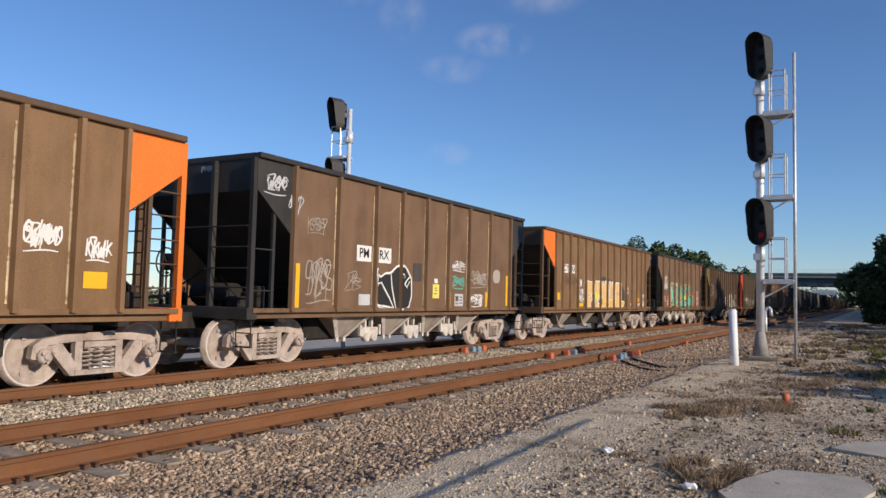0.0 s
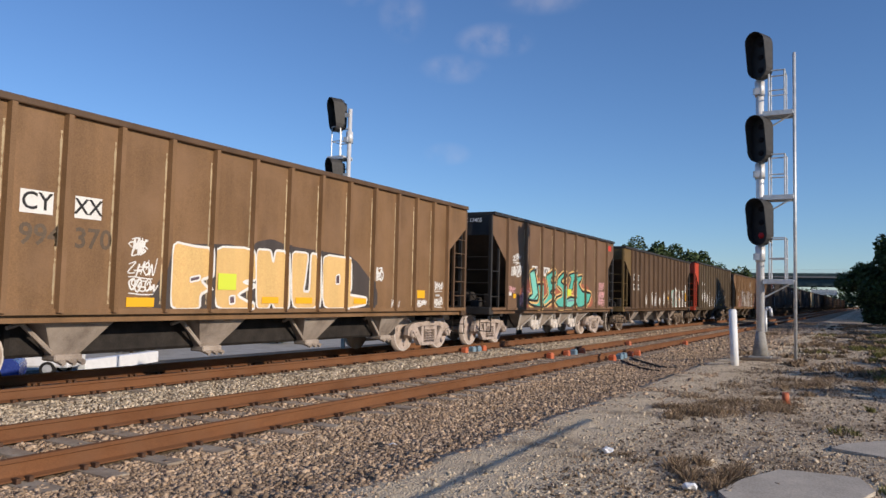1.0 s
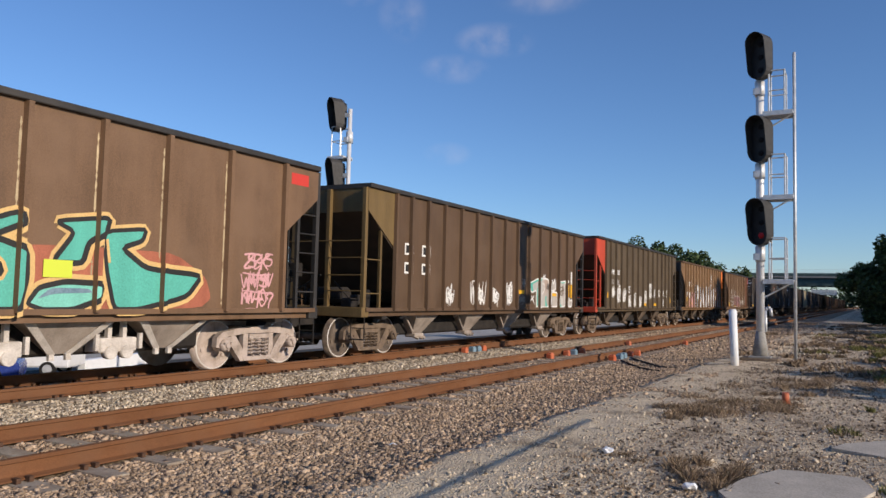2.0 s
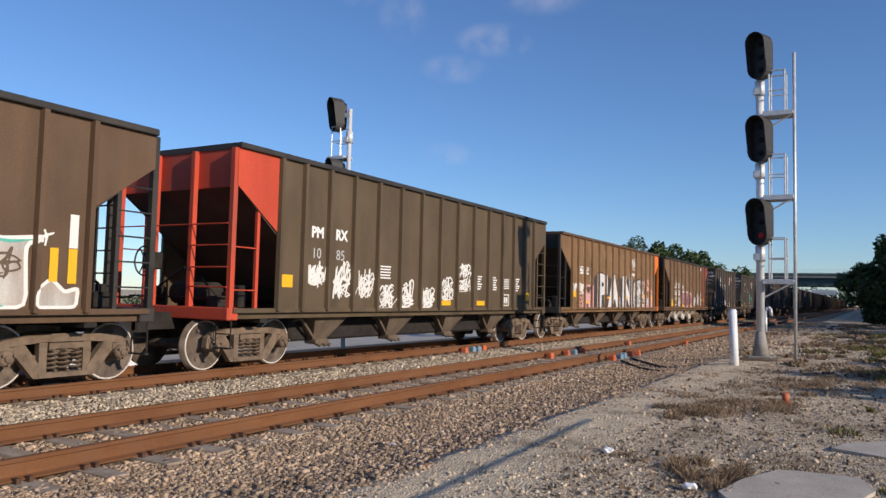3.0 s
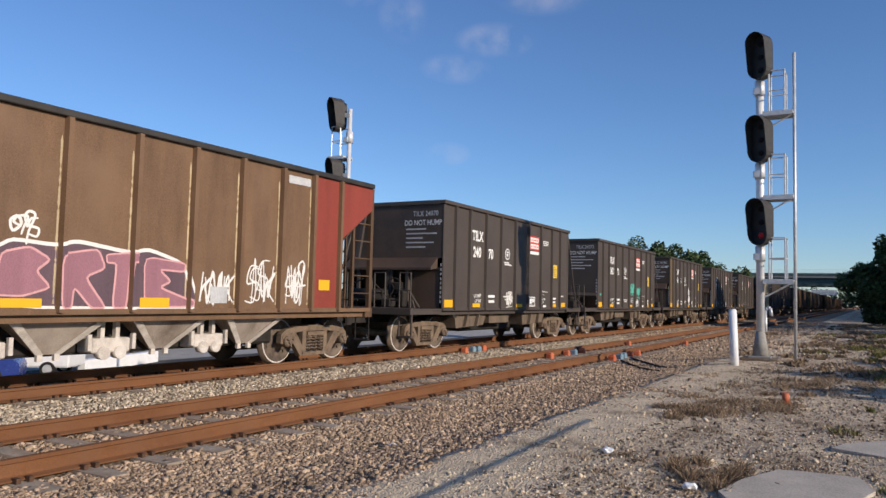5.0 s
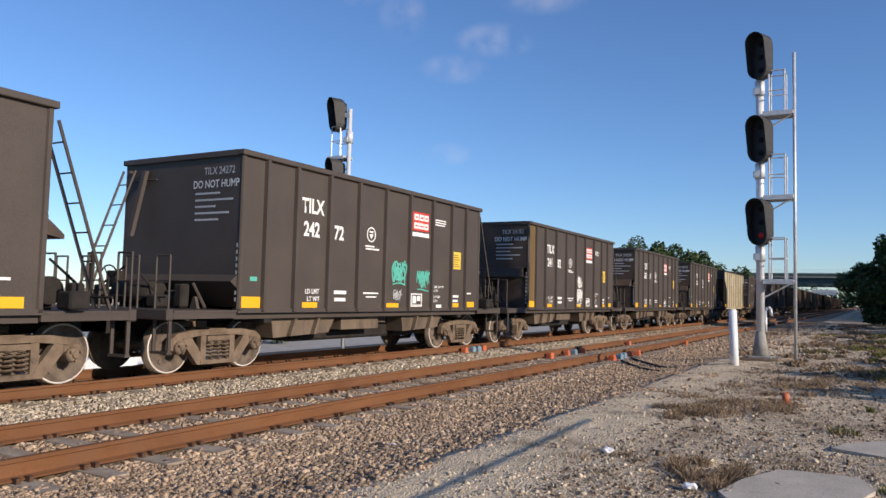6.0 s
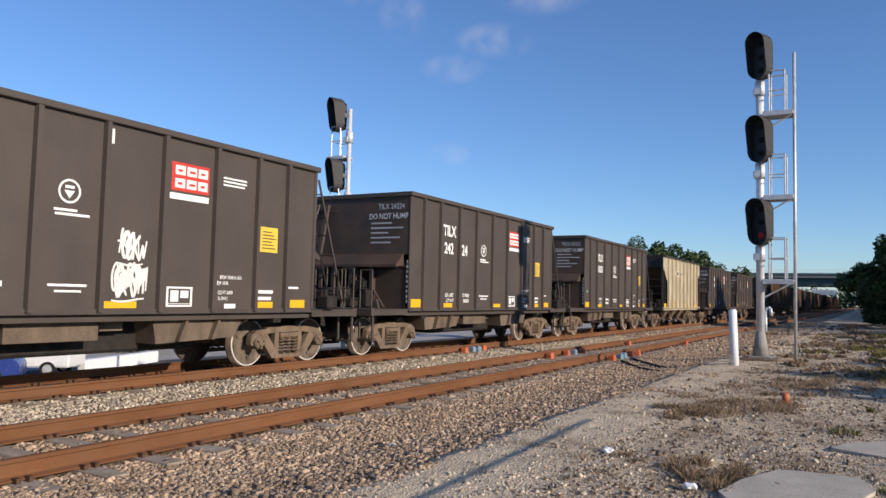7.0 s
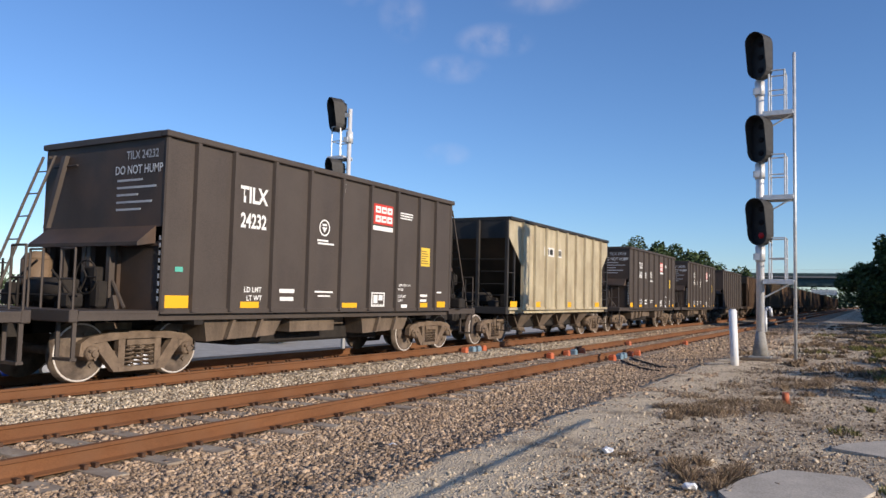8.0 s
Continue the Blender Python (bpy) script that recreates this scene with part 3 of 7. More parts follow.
def rivet_shape(bm):
    """Broken bright wear along a rib's weld, in short dashes."""
    rng = random.Random(5)
    z, last = SILL + 0.12, None
    while z < ROOF - 0.25:
        w = rng.choice((0.003, 0.014, 0.018, 0.016))
        row = (bm.verts.new((0.004, -w, z)), bm.verts.new((0.004, w, z)))
        if last:
            bm.faces.new((last[0], last[1], row[1], row[0]))
        last = row
        z += rng.uniform(0.02, 0.09)


def side_sheet(length, bay, t=0.02):
    """The side plate with its lower corners cut away under the sloping end sheets."""
    def f(bm):
        pts = [(0, ROOF), (0, 3.30), (bay, 2.50), (bay, SILL), (length - bay, SILL), (length - bay, 2.50), (length, 3.30), (length, ROOF)]
        prism(bm, pts, 0, HALF - t, HALF)
    return f


def bay_sheet(bay, t=0.006):
    """The painted end bay of a side."""
    def f(bm):
        prism(bm, [(0.0, ROOF - 0.02), (0.0, 3.30), (bay, 2.50), (bay, ROOF - 0.02)], 0, HALF, HALF + t)
    return f


def rim_top(length, over=0.0):
    def f(bm):
        for s in (-1, 1):
            box(bm, min(s * (HALF - 0.08), s * (HALF + 0.075)), max(s * (HALF - 0.08), s * (HALF + 0.075)), -over, length + over, ROOF - 0.04, ROOF + 0.06, 0.012)
        for y in (-over, length + over - 0.13):
            box(bm, -HALF + 0.08, HALF - 0.08, y, y + 0.13, ROOF - 0.04, ROOF + 0.06)
    return f


def sill_beam(length):
    def f(bm):
        box(bm, HALF - 0.10, HALF + 0.03, 0, length, SILL - 0.03, SILL + 0.05)
        box(bm, HALF - 0.10, HALF - 0.08, 0, length, SILL - 0.14, SILL + 0.03)
    return f


def slope_end(bay):
    """A plate that slopes inward over the truck."""
    def f(bm):
        prism(bm, ((0.02, 3.30), (0.05, 3.30), (2.75, 1.22), (2.70, 1.22)), 0, -HALF + 0.02, HALF - 0.02)
    return f


def end_sill_shape(bm):
    box(bm, -HALF, HALF, -0.12, 0.14, 0.92, 1.14, 0.015)
    box(bm, -HALF, HALF, 0.14, 1.2, 1.05, 1.09)


def step_shape(bm):
    """A hanging sill step of bent bar."""
    box(bm, -0.19, 0.19, -0.05, 0.03, 0.42, 0.445)
    for d in (-0.18, 0.18):
        rod(bm, (d, -0.01, 0.43), (d, -0.01, 0.95), 0.013, 6)
    rod(bm, (-0.18, -0.01, 0.68), (0.18, -0.01, 0.68), 0.012, 5)


def under_shape(length):
    def f(bm):
        box(bm, -0.32, 0.32, 0.2, length - 0.2, 0.80, 1.12)
    return f


def shade_block_shape(length):
    def f(bm):
        # added filler: stands dark where only shade lies between the chutes
        box(bm, -0.85, 0.85, 2.3, length - 2.3, 0.42, 1.07, 0.05)
    return f


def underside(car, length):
    """Centre sill, a dark block that imitates shade under the load floor, and the cross bearers."""
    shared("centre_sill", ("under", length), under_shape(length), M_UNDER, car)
    shared("hopper_spine", ("shade_box", length), shade_block_shape(length), M_UNDER, car)
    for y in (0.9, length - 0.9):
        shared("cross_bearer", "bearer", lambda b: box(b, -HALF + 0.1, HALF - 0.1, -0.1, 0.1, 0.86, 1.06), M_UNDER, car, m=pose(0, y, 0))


def floor_shape(length, bay):
    """Inner ridges and far plates that close the body from below."""
    def f(bm):
        prism(bm, ((bay + 1.2, 1.55), (length / 2, 1.15), (length - bay - 1.2, 1.55), (length - bay - 1.2, 1.50), (length / 2, 1.10), (bay + 1.2, 1.50)), 0, -HALF + 0.02, HALF - 0.02)
        box(bm, -HALF + 0.03, HALF - 0.03, 0.3, length - 0.3, ROOF - 0.55, ROOF - 0.50)
    return f


def hopper_shape(top, bottom, z_low, skew=0.0, half_top=1.42, half_low=1.02):
    """A discharge chute: a tapering box from the sill down to its gate."""
    def f(bm):
        a = [bm.verts.new((s * half_top, e * top / 2, SILL + 0.02)) for s, e in ((-1, -1), (1, -1), (1, 1), (-1, 1))]
        b = [bm.verts.new((s * half_low, e * bottom / 2 + skew, z_low)) for s, e in ((-1, -1), (1, -1), (1, 1), (-1, 1))]
        bm.faces.new(b[::-1])
        bm.faces.new(a)
        for i in range(4):
            j = (i + 1) % 4
            bm.faces.new((b[i], b[j], a[j], a[i]))
        bmesh.ops.recalc_face_normals(bm, faces=bm.faces[:])
    return f


def chute_flange(bm, top, bottom, z_low, e, skew, half_top=1.42, half_low=0.95):
    """A flat flange down one edge of a chute and a foot below it."""
    a, b = e * top / 2, e * bottom / 2 + skew
    lo = [(half_top + 0.015, a - 0.08, SILL), (half_top + 0.015, a + 0.08, SILL), (half_low + 0.015, b + 0.06, z_low), (half_low + 0.015, b - 0.06, z_low)]
    v = [bm.verts.new(p) for p in lo] + [bm.verts.new((p[0] + 0.02, p[1], p[2])) for p in lo]
    for f in ((3, 2, 1, 0), (4, 5, 6, 7), (0, 1, 5, 4), (1, 2, 6, 5), (2, 3, 7, 6), (3, 0, 4, 7)):
        bm.faces.new([v[k] for k in f])
    bmesh.ops.recalc_face_normals(bm, faces=bm.faces[:])
    box(bm, half_low - 0.02, half_low + 0.04, b - 0.04, b + 0.04, z_low - 0.09, z_low)


def gate_shape(bm):
    """A pale outlet gate: a housing with two rollers below and an open hoop above."""
    box(bm, 0.75, 1.20, -0.33, 0.33, 0.46, 0.68, 0.02)
    for y in (-0.15, 0.11):
        box(bm, 1.10, 1.18, y - 0.035, y + 0.035, 0.66, 0.96)
    box(bm, 1.10, 1.18, -0.185, 0.145, 0.92, 0.99)
    for y in (-0.15, 0.13):
        rod(bm, (1.12, y, 0.46), (1.25, y, 0.46), 0.10, 12)
    for e in (-1, 1):
        box(bm, 1.16, 1.22, e * 0.38 - 0.03, e * 0.38 + 0.03, 0.50, 0.74)


def latch_shape(bm):
    """Small door gear below a funnel chute."""
    box(bm, 0.75, 1.08, -0.22, 0.22, 0.36, 0.46, 0.02)
    for y in (-0.15, 0.02, 0.16):
        rod(bm, (0.95, y, 0.40), (1.12, y + 0.05, 0.33), 0.045, 6)
    rod(bm, (1.02, -0.25, 0.50), (1.10, -0.75, 0.92), 0.035, 6)
    rod(bm, (1.10, -0.75, 0.92), (1.10, -0.95, 0.86), 0.03, 6)


def hopper_car(y0, length, ribs, bay, body, label, front=None, rear=None, style="funnel", steel=None, chute=None, rim=None, trucks=None, rib_mat=None, far=False, ends=None, rivets=None, posts=None):
    """A ribbed open-top hopper with slope-sheet ends."""
    steel, chute = steel or M_TRUCK, chute or M_HOPPER
    car = thing("hopper_car", label, "hopper car", group="cars of the freight train")
    CARS.append((car, y0))
    car["length"] = length
    end_f, end_r = front or body, rear or body
    for turn, s in ((Matrix.Identity(4), 1), (pose(0, length, 0, 0, 0, 180), -1)):
        shared("side", ("side", length, bay), side_sheet(length, bay), body, car, m=turn)
        shared("side_sill", ("sill", length), sill_beam(length), rib_mat or body, car, m=turn)
        for y in ribs:
            yy = y if s > 0 else length - y
            shared("rib", "rib", rib_shape(SILL, ROOF - 0.04), rib_mat or body, car, m=turn @ pose(HALF, yy, 0))
        for back, col in ((False, end_f), (True, end_r)):
            if col is not body and (s > 0):
                bm = bmesh.new()
                bay_sheet(bay)(bm)
                if back:
                    bmesh.ops.scale(bm, vec=(1, -1, 1), verts=bm.verts[:])
                    bmesh.ops.translate(bm, vec=(0, length, 0), verts=bm.verts[:])
                    bmesh.ops.reverse_faces(bm, faces=bm.faces[:])
                part("end_bay", bm, col, car, "end bay painted in a second colour")
    if rivets:
        for y in ribs[1:-1]:
            shared("rivet_strip", "rivets", rivet_shape, rivets, car, "pale worn rivet line", pose(HALF, y - 0.085, 0))
    shared("top_rim", ("rim", length), rim_top(length), rim or M_SOOTSHADE, car)
    underside(car, length)
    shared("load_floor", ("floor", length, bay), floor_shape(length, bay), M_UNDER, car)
    for y, back, col in ((0, False, end_f), (length, True, end_r)):
        m = end_pose(y, back)
        # end posts and plates go darker: end-wall shade joins the soot and umber
        post_col = col if col is not body or body in (M_CREAM, M_OLIVE) else M_UMBER
        if posts or (ends is M_SOOTSHADE and col is body):
            post_col = posts or M_SOOTSHADE
        shared("slope_sheet", ("slope", bay), slope_end(bay), M_SOOTSHADE if col is M_SOOTSHADE else M_SLOPE, car, m=m)
        shared("end_plate", "end_plate", lambda b: box(b, -HALF + 0.02, HALF - 0.02, 0.02, 0.05, 3.28, ROOF - 0.04), ends if ends and col is body else (M_UMBER if col is M_ORANGE and not back else col), car, m=m)
        shared("end_sill", "end_sill", end_sill_shape, post_col, car, m=m)
        for sx in (-1, 1):
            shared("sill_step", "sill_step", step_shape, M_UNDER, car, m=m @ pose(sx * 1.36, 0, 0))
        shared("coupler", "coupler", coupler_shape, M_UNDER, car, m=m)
        gear_col = M_UMBER if col is M_ORANGE else post_col
        for x in (-HALF + 0.05, -0.5, 0.5, HALF - 0.05):
            shared("end_post", "end_post", post_shape(1.1, ROOF - 0.04), post_col if abs(x) > 1 or not back else gear_col, car, m=m @ pose(x, -0.03, 0))
        for sx in (-1, 1):
            shared("side_post", "side_post", lambda b: box(b, -0.03, 0.03, -0.035, 0.035, 1.1, 3.1), gear_col, car, m=m @ pose(sx * (HALF - 0.05), bay * 0.52, 0))
            if not far:
                for i in (range(5) if back else (0, 2)):
                    shared("grab_iron", "grab", lambda b: rod(b, (0, 0.0, 0), (0, bay * 0.52, 0), 0.014, 5), gear_col, car, m=m @ pose(sx * (HALF - 0.02), 0, 1.45 + 0.38 * i))
        if not far:
            if back:
                for i in range(5):
                    shared("grab_iron", "grab_end", rung_shape(0.52, HALF - 0.08), gear_col, car, m=m @ pose(0, -0.09, 1.45 + 0.38 * i))
                shared("ladder", "inner_ladder", ladder_shape(1.1, 3.2, 6, 0.42), gear_col, car, m=m @ pose(-0.9, 0.35, 0, 0, 0, 90))
            if not back:
                shared("brake_wheel", "brake", brake_shape, M_UNDER, car, "hand brake wheel and housing", m)
                shared("grab_iron", "cross_rung", rung_shape(-HALF + 0.1, HALF - 0.1), post_col, car, m=m @ pose(0, -0.09, 2.62))
                for z in (1.5, 1.85, 2.24):
                    shared("grab_iron", "grab_end", rung_shape(0.52, HALF - 0.08), post_col, car, m=m @ pose(0, -0.09, z))
            shared("air_reservoir", "tank", air_tank_shape, M_UNDER, car, "air brake reservoirs", m)
    a, b = trucks or (0.98, length - 0.98)
    truck(car, a, steel, M_DUSTY if steel is M_DUSTY else M_WHEEL), truck(car, b, steel, M_DUSTY if steel is M_DUSTY else M_WHEEL)
    if style == "gates":
        n, span = 4, length - 2 * 2.35
        for i in range(n):
            y = 2.35 + span * (i + 0.5) / n
            shared("chute", ("chute4", span), hopper_shape(span / n * 0.84, 0.26, 0.46, 0.10, 1.42, 0.95), chute, car, "tapered discharge chute", pose(0, y, 0))
            for e in (-1, 1):
                shared("chute_edge", ("chute4e", span, e), lambda b: chute_flange(b, span / n * 0.84, 0.26, 0.46, e, 0.10), M_GATE, car, "lime-dusted chute flange", m=pose(0, y, 0))
            if i < n - 1:
                shared("outlet_gate", "gate", gate_shape, M_GATE, car, "pale dusty outlet gate", pose(0, y + span / n * 0.50, 0))
    else:
        for y in (length * 0.215, length * 0.405, length * 0.595, length * 0.785):
            shared("chute", "funnel", hopper_shape(1.30, 0.42, 0.44, 0.0, 1.42, 0.98), chute, car, "funnel-shaped discharge chute", pose(0, y, 0))
            if not far:
                shared("door_gear", "latch", latch_shape, chute, car, m=pose(0, y, 0))
    return car


TILX_RIBS = (0.62, 1.45, 2.47, 3.49, 4.53, 5.57, 6.65, 7.65, 8.45)
T_LEN = 9.3


def rapid_side(bm):
    box(bm, HALF - 0.02, HALF, 0, T_LEN, SILL, ROOF)


def rapid_end(bm):
    """Upper end plate, ledge beam below it and the sloping plate behind."""
    prism(bm, ((0.0, ROOF - 0.04), (0.0, 2.42), (0.03, 2.42), (0.03, ROOF - 0.04)), 0, -HALF + 0.02, HALF - 0.02)
    prism(bm, ((0.03, 2.2), (1.5, 1.15), (1.5, 1.1), (0.0, 2.12)), 0, -HALF + 0.02, HALF - 0.02)


def ledge_shape(bm):
    prism(bm, ((0.0, 2.44), (-0.34, 2.16), (-0.34, 2.10), (0.0, 2.16)), 0, -HALF + 0.12, HALF - 0.16)


def platform_shape(bm):
    box(bm, -HALF, HALF, -1.5, -1.36, 0.94, 1.12, 0.015)
    box(bm, -HALF, HALF, -1.36, 0.0, 1.06, 1.10)
    for s in (-1, 1):
        box(bm, s * (HALF - 0.04) - 0.03, s * (HALF - 0.04) + 0.03, -1.36, 0.0, 0.96, 1.08)
        box(bm, s * 1.32 - 0.2, s * 1.32 + 0.2, -1.44, -1.34, 0.40, 0.44)
        for d in (-0.18, 0.18):
            box(bm, s * 1.32 + d - 0.015, s * 1.32 + d + 0.015, -1.42, -1.36, 0.42, 0.95)


def rail_hoop(bm):
    """A hand rail hoop at a platform's edge."""
    for x in (-0.16, 0.16):
        rod(bm, (x, 0, 1.1), (x, 0, 1.98), 0.018, 6)
    rod(bm, (-0.16, 0, 1.98), (0.16, 0, 1.98), 0.018, 6)
    rod(bm, (-0.16, 0, 1.55), (0.16, 0, 1.55), 0.014, 5)


def leaning_ladder(bm):
    for x in (-0.17, 0.17):
        rod(bm, (x, -0.10, 3.72), (x, -1.05, 1.12), 0.024, 6)
    for i in range(6):
        k = (i + 0.7) / 6.4
        rod(bm, (-0.17, -0.10 - 0.95 * k, 3.72 - 2.6 * k), (0.17, -0.10 - 0.95 * k, 3.72 - 2.6 * k), 0.013, 5)
    rod(bm, (0.0, 0.0, 3.70), (0.0, -0.12, 3.70), 0.03, 6)


def bulkhead_shape(bm):
    """Lower bulkhead beside the slope, with its stiffening angle."""
    box(bm, 0.50, HALF - 0.10, 0.02, 0.06, 1.10, 2.14)
    box(bm, 0.50, 0.56, -0.05, 0.02, 1.10, 2.14)


def end_tank_shape(bm):
    """An upright tank with domed ends on a foot."""
    for z0, z1, r0, r1 in ((1.12, 1.18, 0.17, 0.26), (1.18, 1.88, 0.26, 0.26), (1.88, 1.98, 0.26, 0.20), (1.98, 2.03, 0.20, 0.08)):
        rod(bm, (0, 0, z0), (0, 0, z1), r0, 18, r1)
    box(bm, -0.2, 0.2, -0.2, 0.2, 1.10, 1.13)


def plain_end(bm):
    """A deep upright end sheet that folds back over the truck near its foot."""
    prism(bm, ((0.0, ROOF - 0.04), (0.0, 1.72), (-0.16, 1.60), (0.45, 1.14), (0.50, 1.14), (0.03, 1.66), (0.03, ROOF - 0.04)), 0, -HALF + 0.02, HALF - 0.02)


def brace_shape(bm):
    prism(bm, ((-0.10, 3.70), (-0.02, 3.70), (-0.30, 2.42), (-0.38, 2.42)), 0, -0.05, 0.05)


def chute_fin(bm):
    prism(bm, ((-0.02, SILL), (0.04, SILL), (-0.16, 0.60), (-0.22, 0.60)), 0, 1.30, 1.42)


def rapid_chute(bm):
    prism(bm, ((-1.05, SILL + 0.02), (1.05, SILL + 0.02), (0.72, 0.62), (-0.95, 0.56)), 0, -1.32, 1.32)


def line_part(car, name, x, y, z, w, h, material=None):
    shared(name, ("line", round(w, 3), round(h, 3)), lambda b: box(b, 0, 0.004, 0, w, 0, h), material or M_MARK, car, m=pose(x, y, z))


def rapid_car(y0, number, label, front=None, body=None, split=True, far=False, ledge=True, tank=False):
    """A charcoal rapid-discharge hopper with platform ends."""
    body = body or M_CHAR
    car = thing("hopper_car", label, "hopper car", group="cars of the freight train")
    CARS.append((car, y0))
    for turn, s in ((Matrix.Identity(4), 1), (pose(0, T_LEN, 0, 0, 0, 180), -1)):
        shared("side", "rapid_side", rapid_side, body, car, m=turn)
        shared("side_sill", ("sill", T_LEN), sill_beam(T_LEN), body, car, m=turn)
        for y in TILX_RIBS:
            shared("rib", "rib_t", rib_shape(SILL, ROOF - 0.04, 0.07, 0.075), body, car, m=turn @ pose(HALF, y if s > 0 else T_LEN - y, 0))
        for y in (0.04, T_LEN - 0.04):
            shared("corner_post", "corner_t", rib_shape(SILL, ROOF - 0.04, 0.06, 0.03), body, car, m=turn @ pose(HALF, y if s > 0 else T_LEN - y, 0))
    if front:
        bm = bmesh.new()
        box(bm, HALF, HALF + 0.006, 0.08, 0.57, SILL + 0.06, ROOF - 0.05)
        part("end_bay", bm, front, car, "unpainted tan end panel")
    shared("top_rim", "rim_t", rim_top(T_LEN, 0.05), M_CHAR if body is M_CHAR else M_SOOTSHADE, car)
    underside(car, T_LEN)
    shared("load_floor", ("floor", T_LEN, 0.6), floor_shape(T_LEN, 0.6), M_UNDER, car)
    dark = M_SOOTSHADE if body is M_CREAM else body
    for y, back in ((0, False), (T_LEN, True)):
        m = end_pose(y, back)
        grimy = M_ENDRUST if body is M_CHAR and ledge else dark
        if ledge or back:
            shared("end_sheet", "rapid_end", rapid_end, grimy, car, m=m)
            shared("end_ledge", "ledge", ledge_shape, grimy, car, m=m)
        else:
            shared("end_sheet", "plain_end", plain_end, grimy, car, "deep plain end sheet with a folded foot", m)
        if not far:
            if ledge:
                shared("end_bulkhead", "bulkhead", bulkhead_shape, M_ENDRUST, car, "rust-dusted bulkhead plate", m)
            if tank and not back:
                shared("end_tank", "end_tank", end_tank_shape, M_TANKTAN, car, "rusty tan upright air tank", m @ pose(-1.12, -0.34, 0))
            for x in (0.66, -0.60):
                shared("knee_brace", "knee_brace", lambda b: rod(b, (0, -0.20, 1.55), (0.32, -0.20, 1.12), 0.03, 6), dark, car, m=m @ pose(x, 0, 0))
            for x in (-0.15, 0.25, 0.8):
                shared("gusset", "gusset", lambda b: prism(b, ((-0.10, 1.10), (0.10, 1.10), (0.02, 1.32), (-0.02, 1.32)), 1, -0.30, -0.24), dark, car, m=m @ pose(x, 0, 0))
            shared("grab_iron", "end_grab", lambda b: rod(b, (-HALF + 0.3, -0.06, 3.52), (-HALF + 0.95, -0.06, 3.52), 0.018, 6), dark, car, m=m)
        shared("platform", "platform", platform_shape, dark, car, m=m)
        shared("coupler", "coupler", coupler_shape, M_UNDER, car, m=m @ pose(0, -1.38, 0))
        shared("ladder", "lean", leaning_ladder, dark, car, m=m @ pose(-HALF + 0.2, 0, 0))
        shared("brace", "brace", brace_shape, dark, car, m=m @ pose(-HALF + 0.62, 0, 0))
        for x in (-0.95, -0.55, 0.0, 0.12, 0.62) if ledge or back else ():
            shared("end_post", "post_t", post_shape(1.1, 2.14), dark, car, m=m @ pose(x, -0.22, 0, 0, 0, 0))
        if not far:
            for x in (-1.35, -0.62, 0.55, 1.30):
                shared("hand_rail", "hoop", rail_hoop, dark, car, m=m @ pose(x, -1.40, 0))
            if not back:
                shared("brake_wheel", "brake", brake_shape, M_UNDER, car, "hand brake wheel and housing", m @ pose(0.7 if ledge else -1.0, -0.1, -0.35))
            shared("air_reservoir", "tank", air_tank_shape, M_UNDER, car, "air brake reservoirs", m @ pose(-0.6, -0.9, 0))
    truck(car, 0.10, M_TRUCK, M_WHEEL), truck(car, T_LEN - 0.08, M_TRUCK, M_WHEEL)
    for y, flip in ((2.15, False), (T_LEN - 2.6, False)):
        shared("chute", "rapid_chute", rapid_chute, M_CHUTE, car, "wide slanted discharge chute", pose(0, y, 0))
        for d in (-0.35, 0.35):
            shared("chute_stiffener", "fin", chute_fin, M_CHUTE, car, m=pose(0, y + d, 0))
    bm = bmesh.new()
    box(bm, 0.9, 1.28, 3.35, 4.75, 0.66, 0.98)
    box(bm, 0.6, 1.1, 4.9, 5.3, 0.78, 0.95)
    part("door_mechanism", bm, M_CHUTE, car)
    if far:
        return car
    fx = HALF + 0.004
    if body is not M_CREAM:
        write("reporting_mark", "TILX", 0.40, M_MARK, car, fx, 1.97, 3.14, 0.012, 0.82)
        if split:
            write("car_number", number[:3], 0.40, M_MARK, car, fx, 1.95, 2.68, 0.012, 0.82)
            write("car_number", number[3:], 0.40, M_MARK, car, fx, 2.83, 2.68, 0.012, 0.82)
        else:
            write("car_number", number, 0.36, M_MARK, car, fx, 1.98, 2.68, 0.010, 0.72)
        write("car_number", "TILX " + number, 0.19, M_GREYP, car, 1.0, -0.012, 3.60, 0.002, 0.85, ON_END)
        write("warning", "DO NOT HUMP", 0.20, M_MARK, car, 0.92, -0.012, 3.36, 0.002, 0.82, ON_END)
        for i, w in enumerate((0.62, 0.95, 0.52, 0.86, 0.60)):
            bm = bmesh.new()
            box(bm, 0.40, 0.40 + w, -0.006, 0.0, 3.18 - 0.12 * i, 3.215 - 0.12 * i)
            part("stencil_line", bm, M_GREYP, car)
        # red emblem of plain shapes
        bm = bmesh.new()
        plate(bm, HALF, 5.72, 6.50, 3.02, 3.48)
        part("emblem_panel", bm, M_SIGNRED, car, "red emblem panel")
        for i in range(3):
            for z in (3.28, 3.07):
                line_part(car, "emblem_bar", HALF + 0.004, 5.79 + 0.235 * i, z, 0.20, 0.15)
                line_part(car, "emblem_gap", HALF + 0.008, 5.84 + 0.235 * i, z + 0.05, 0.09 + 0.03 * (i % 2), 0.04, M_SIGNRED)
        line_part(car, "emblem_strip", HALF, 5.70, 2.88, 0.80, 0.10)
        bm = bmesh.new()
        plate(bm, HALF, 7.76, 8.22, 2.16, 2.62)
        part("data_label", bm, M_DATA, car, "yellow data label")
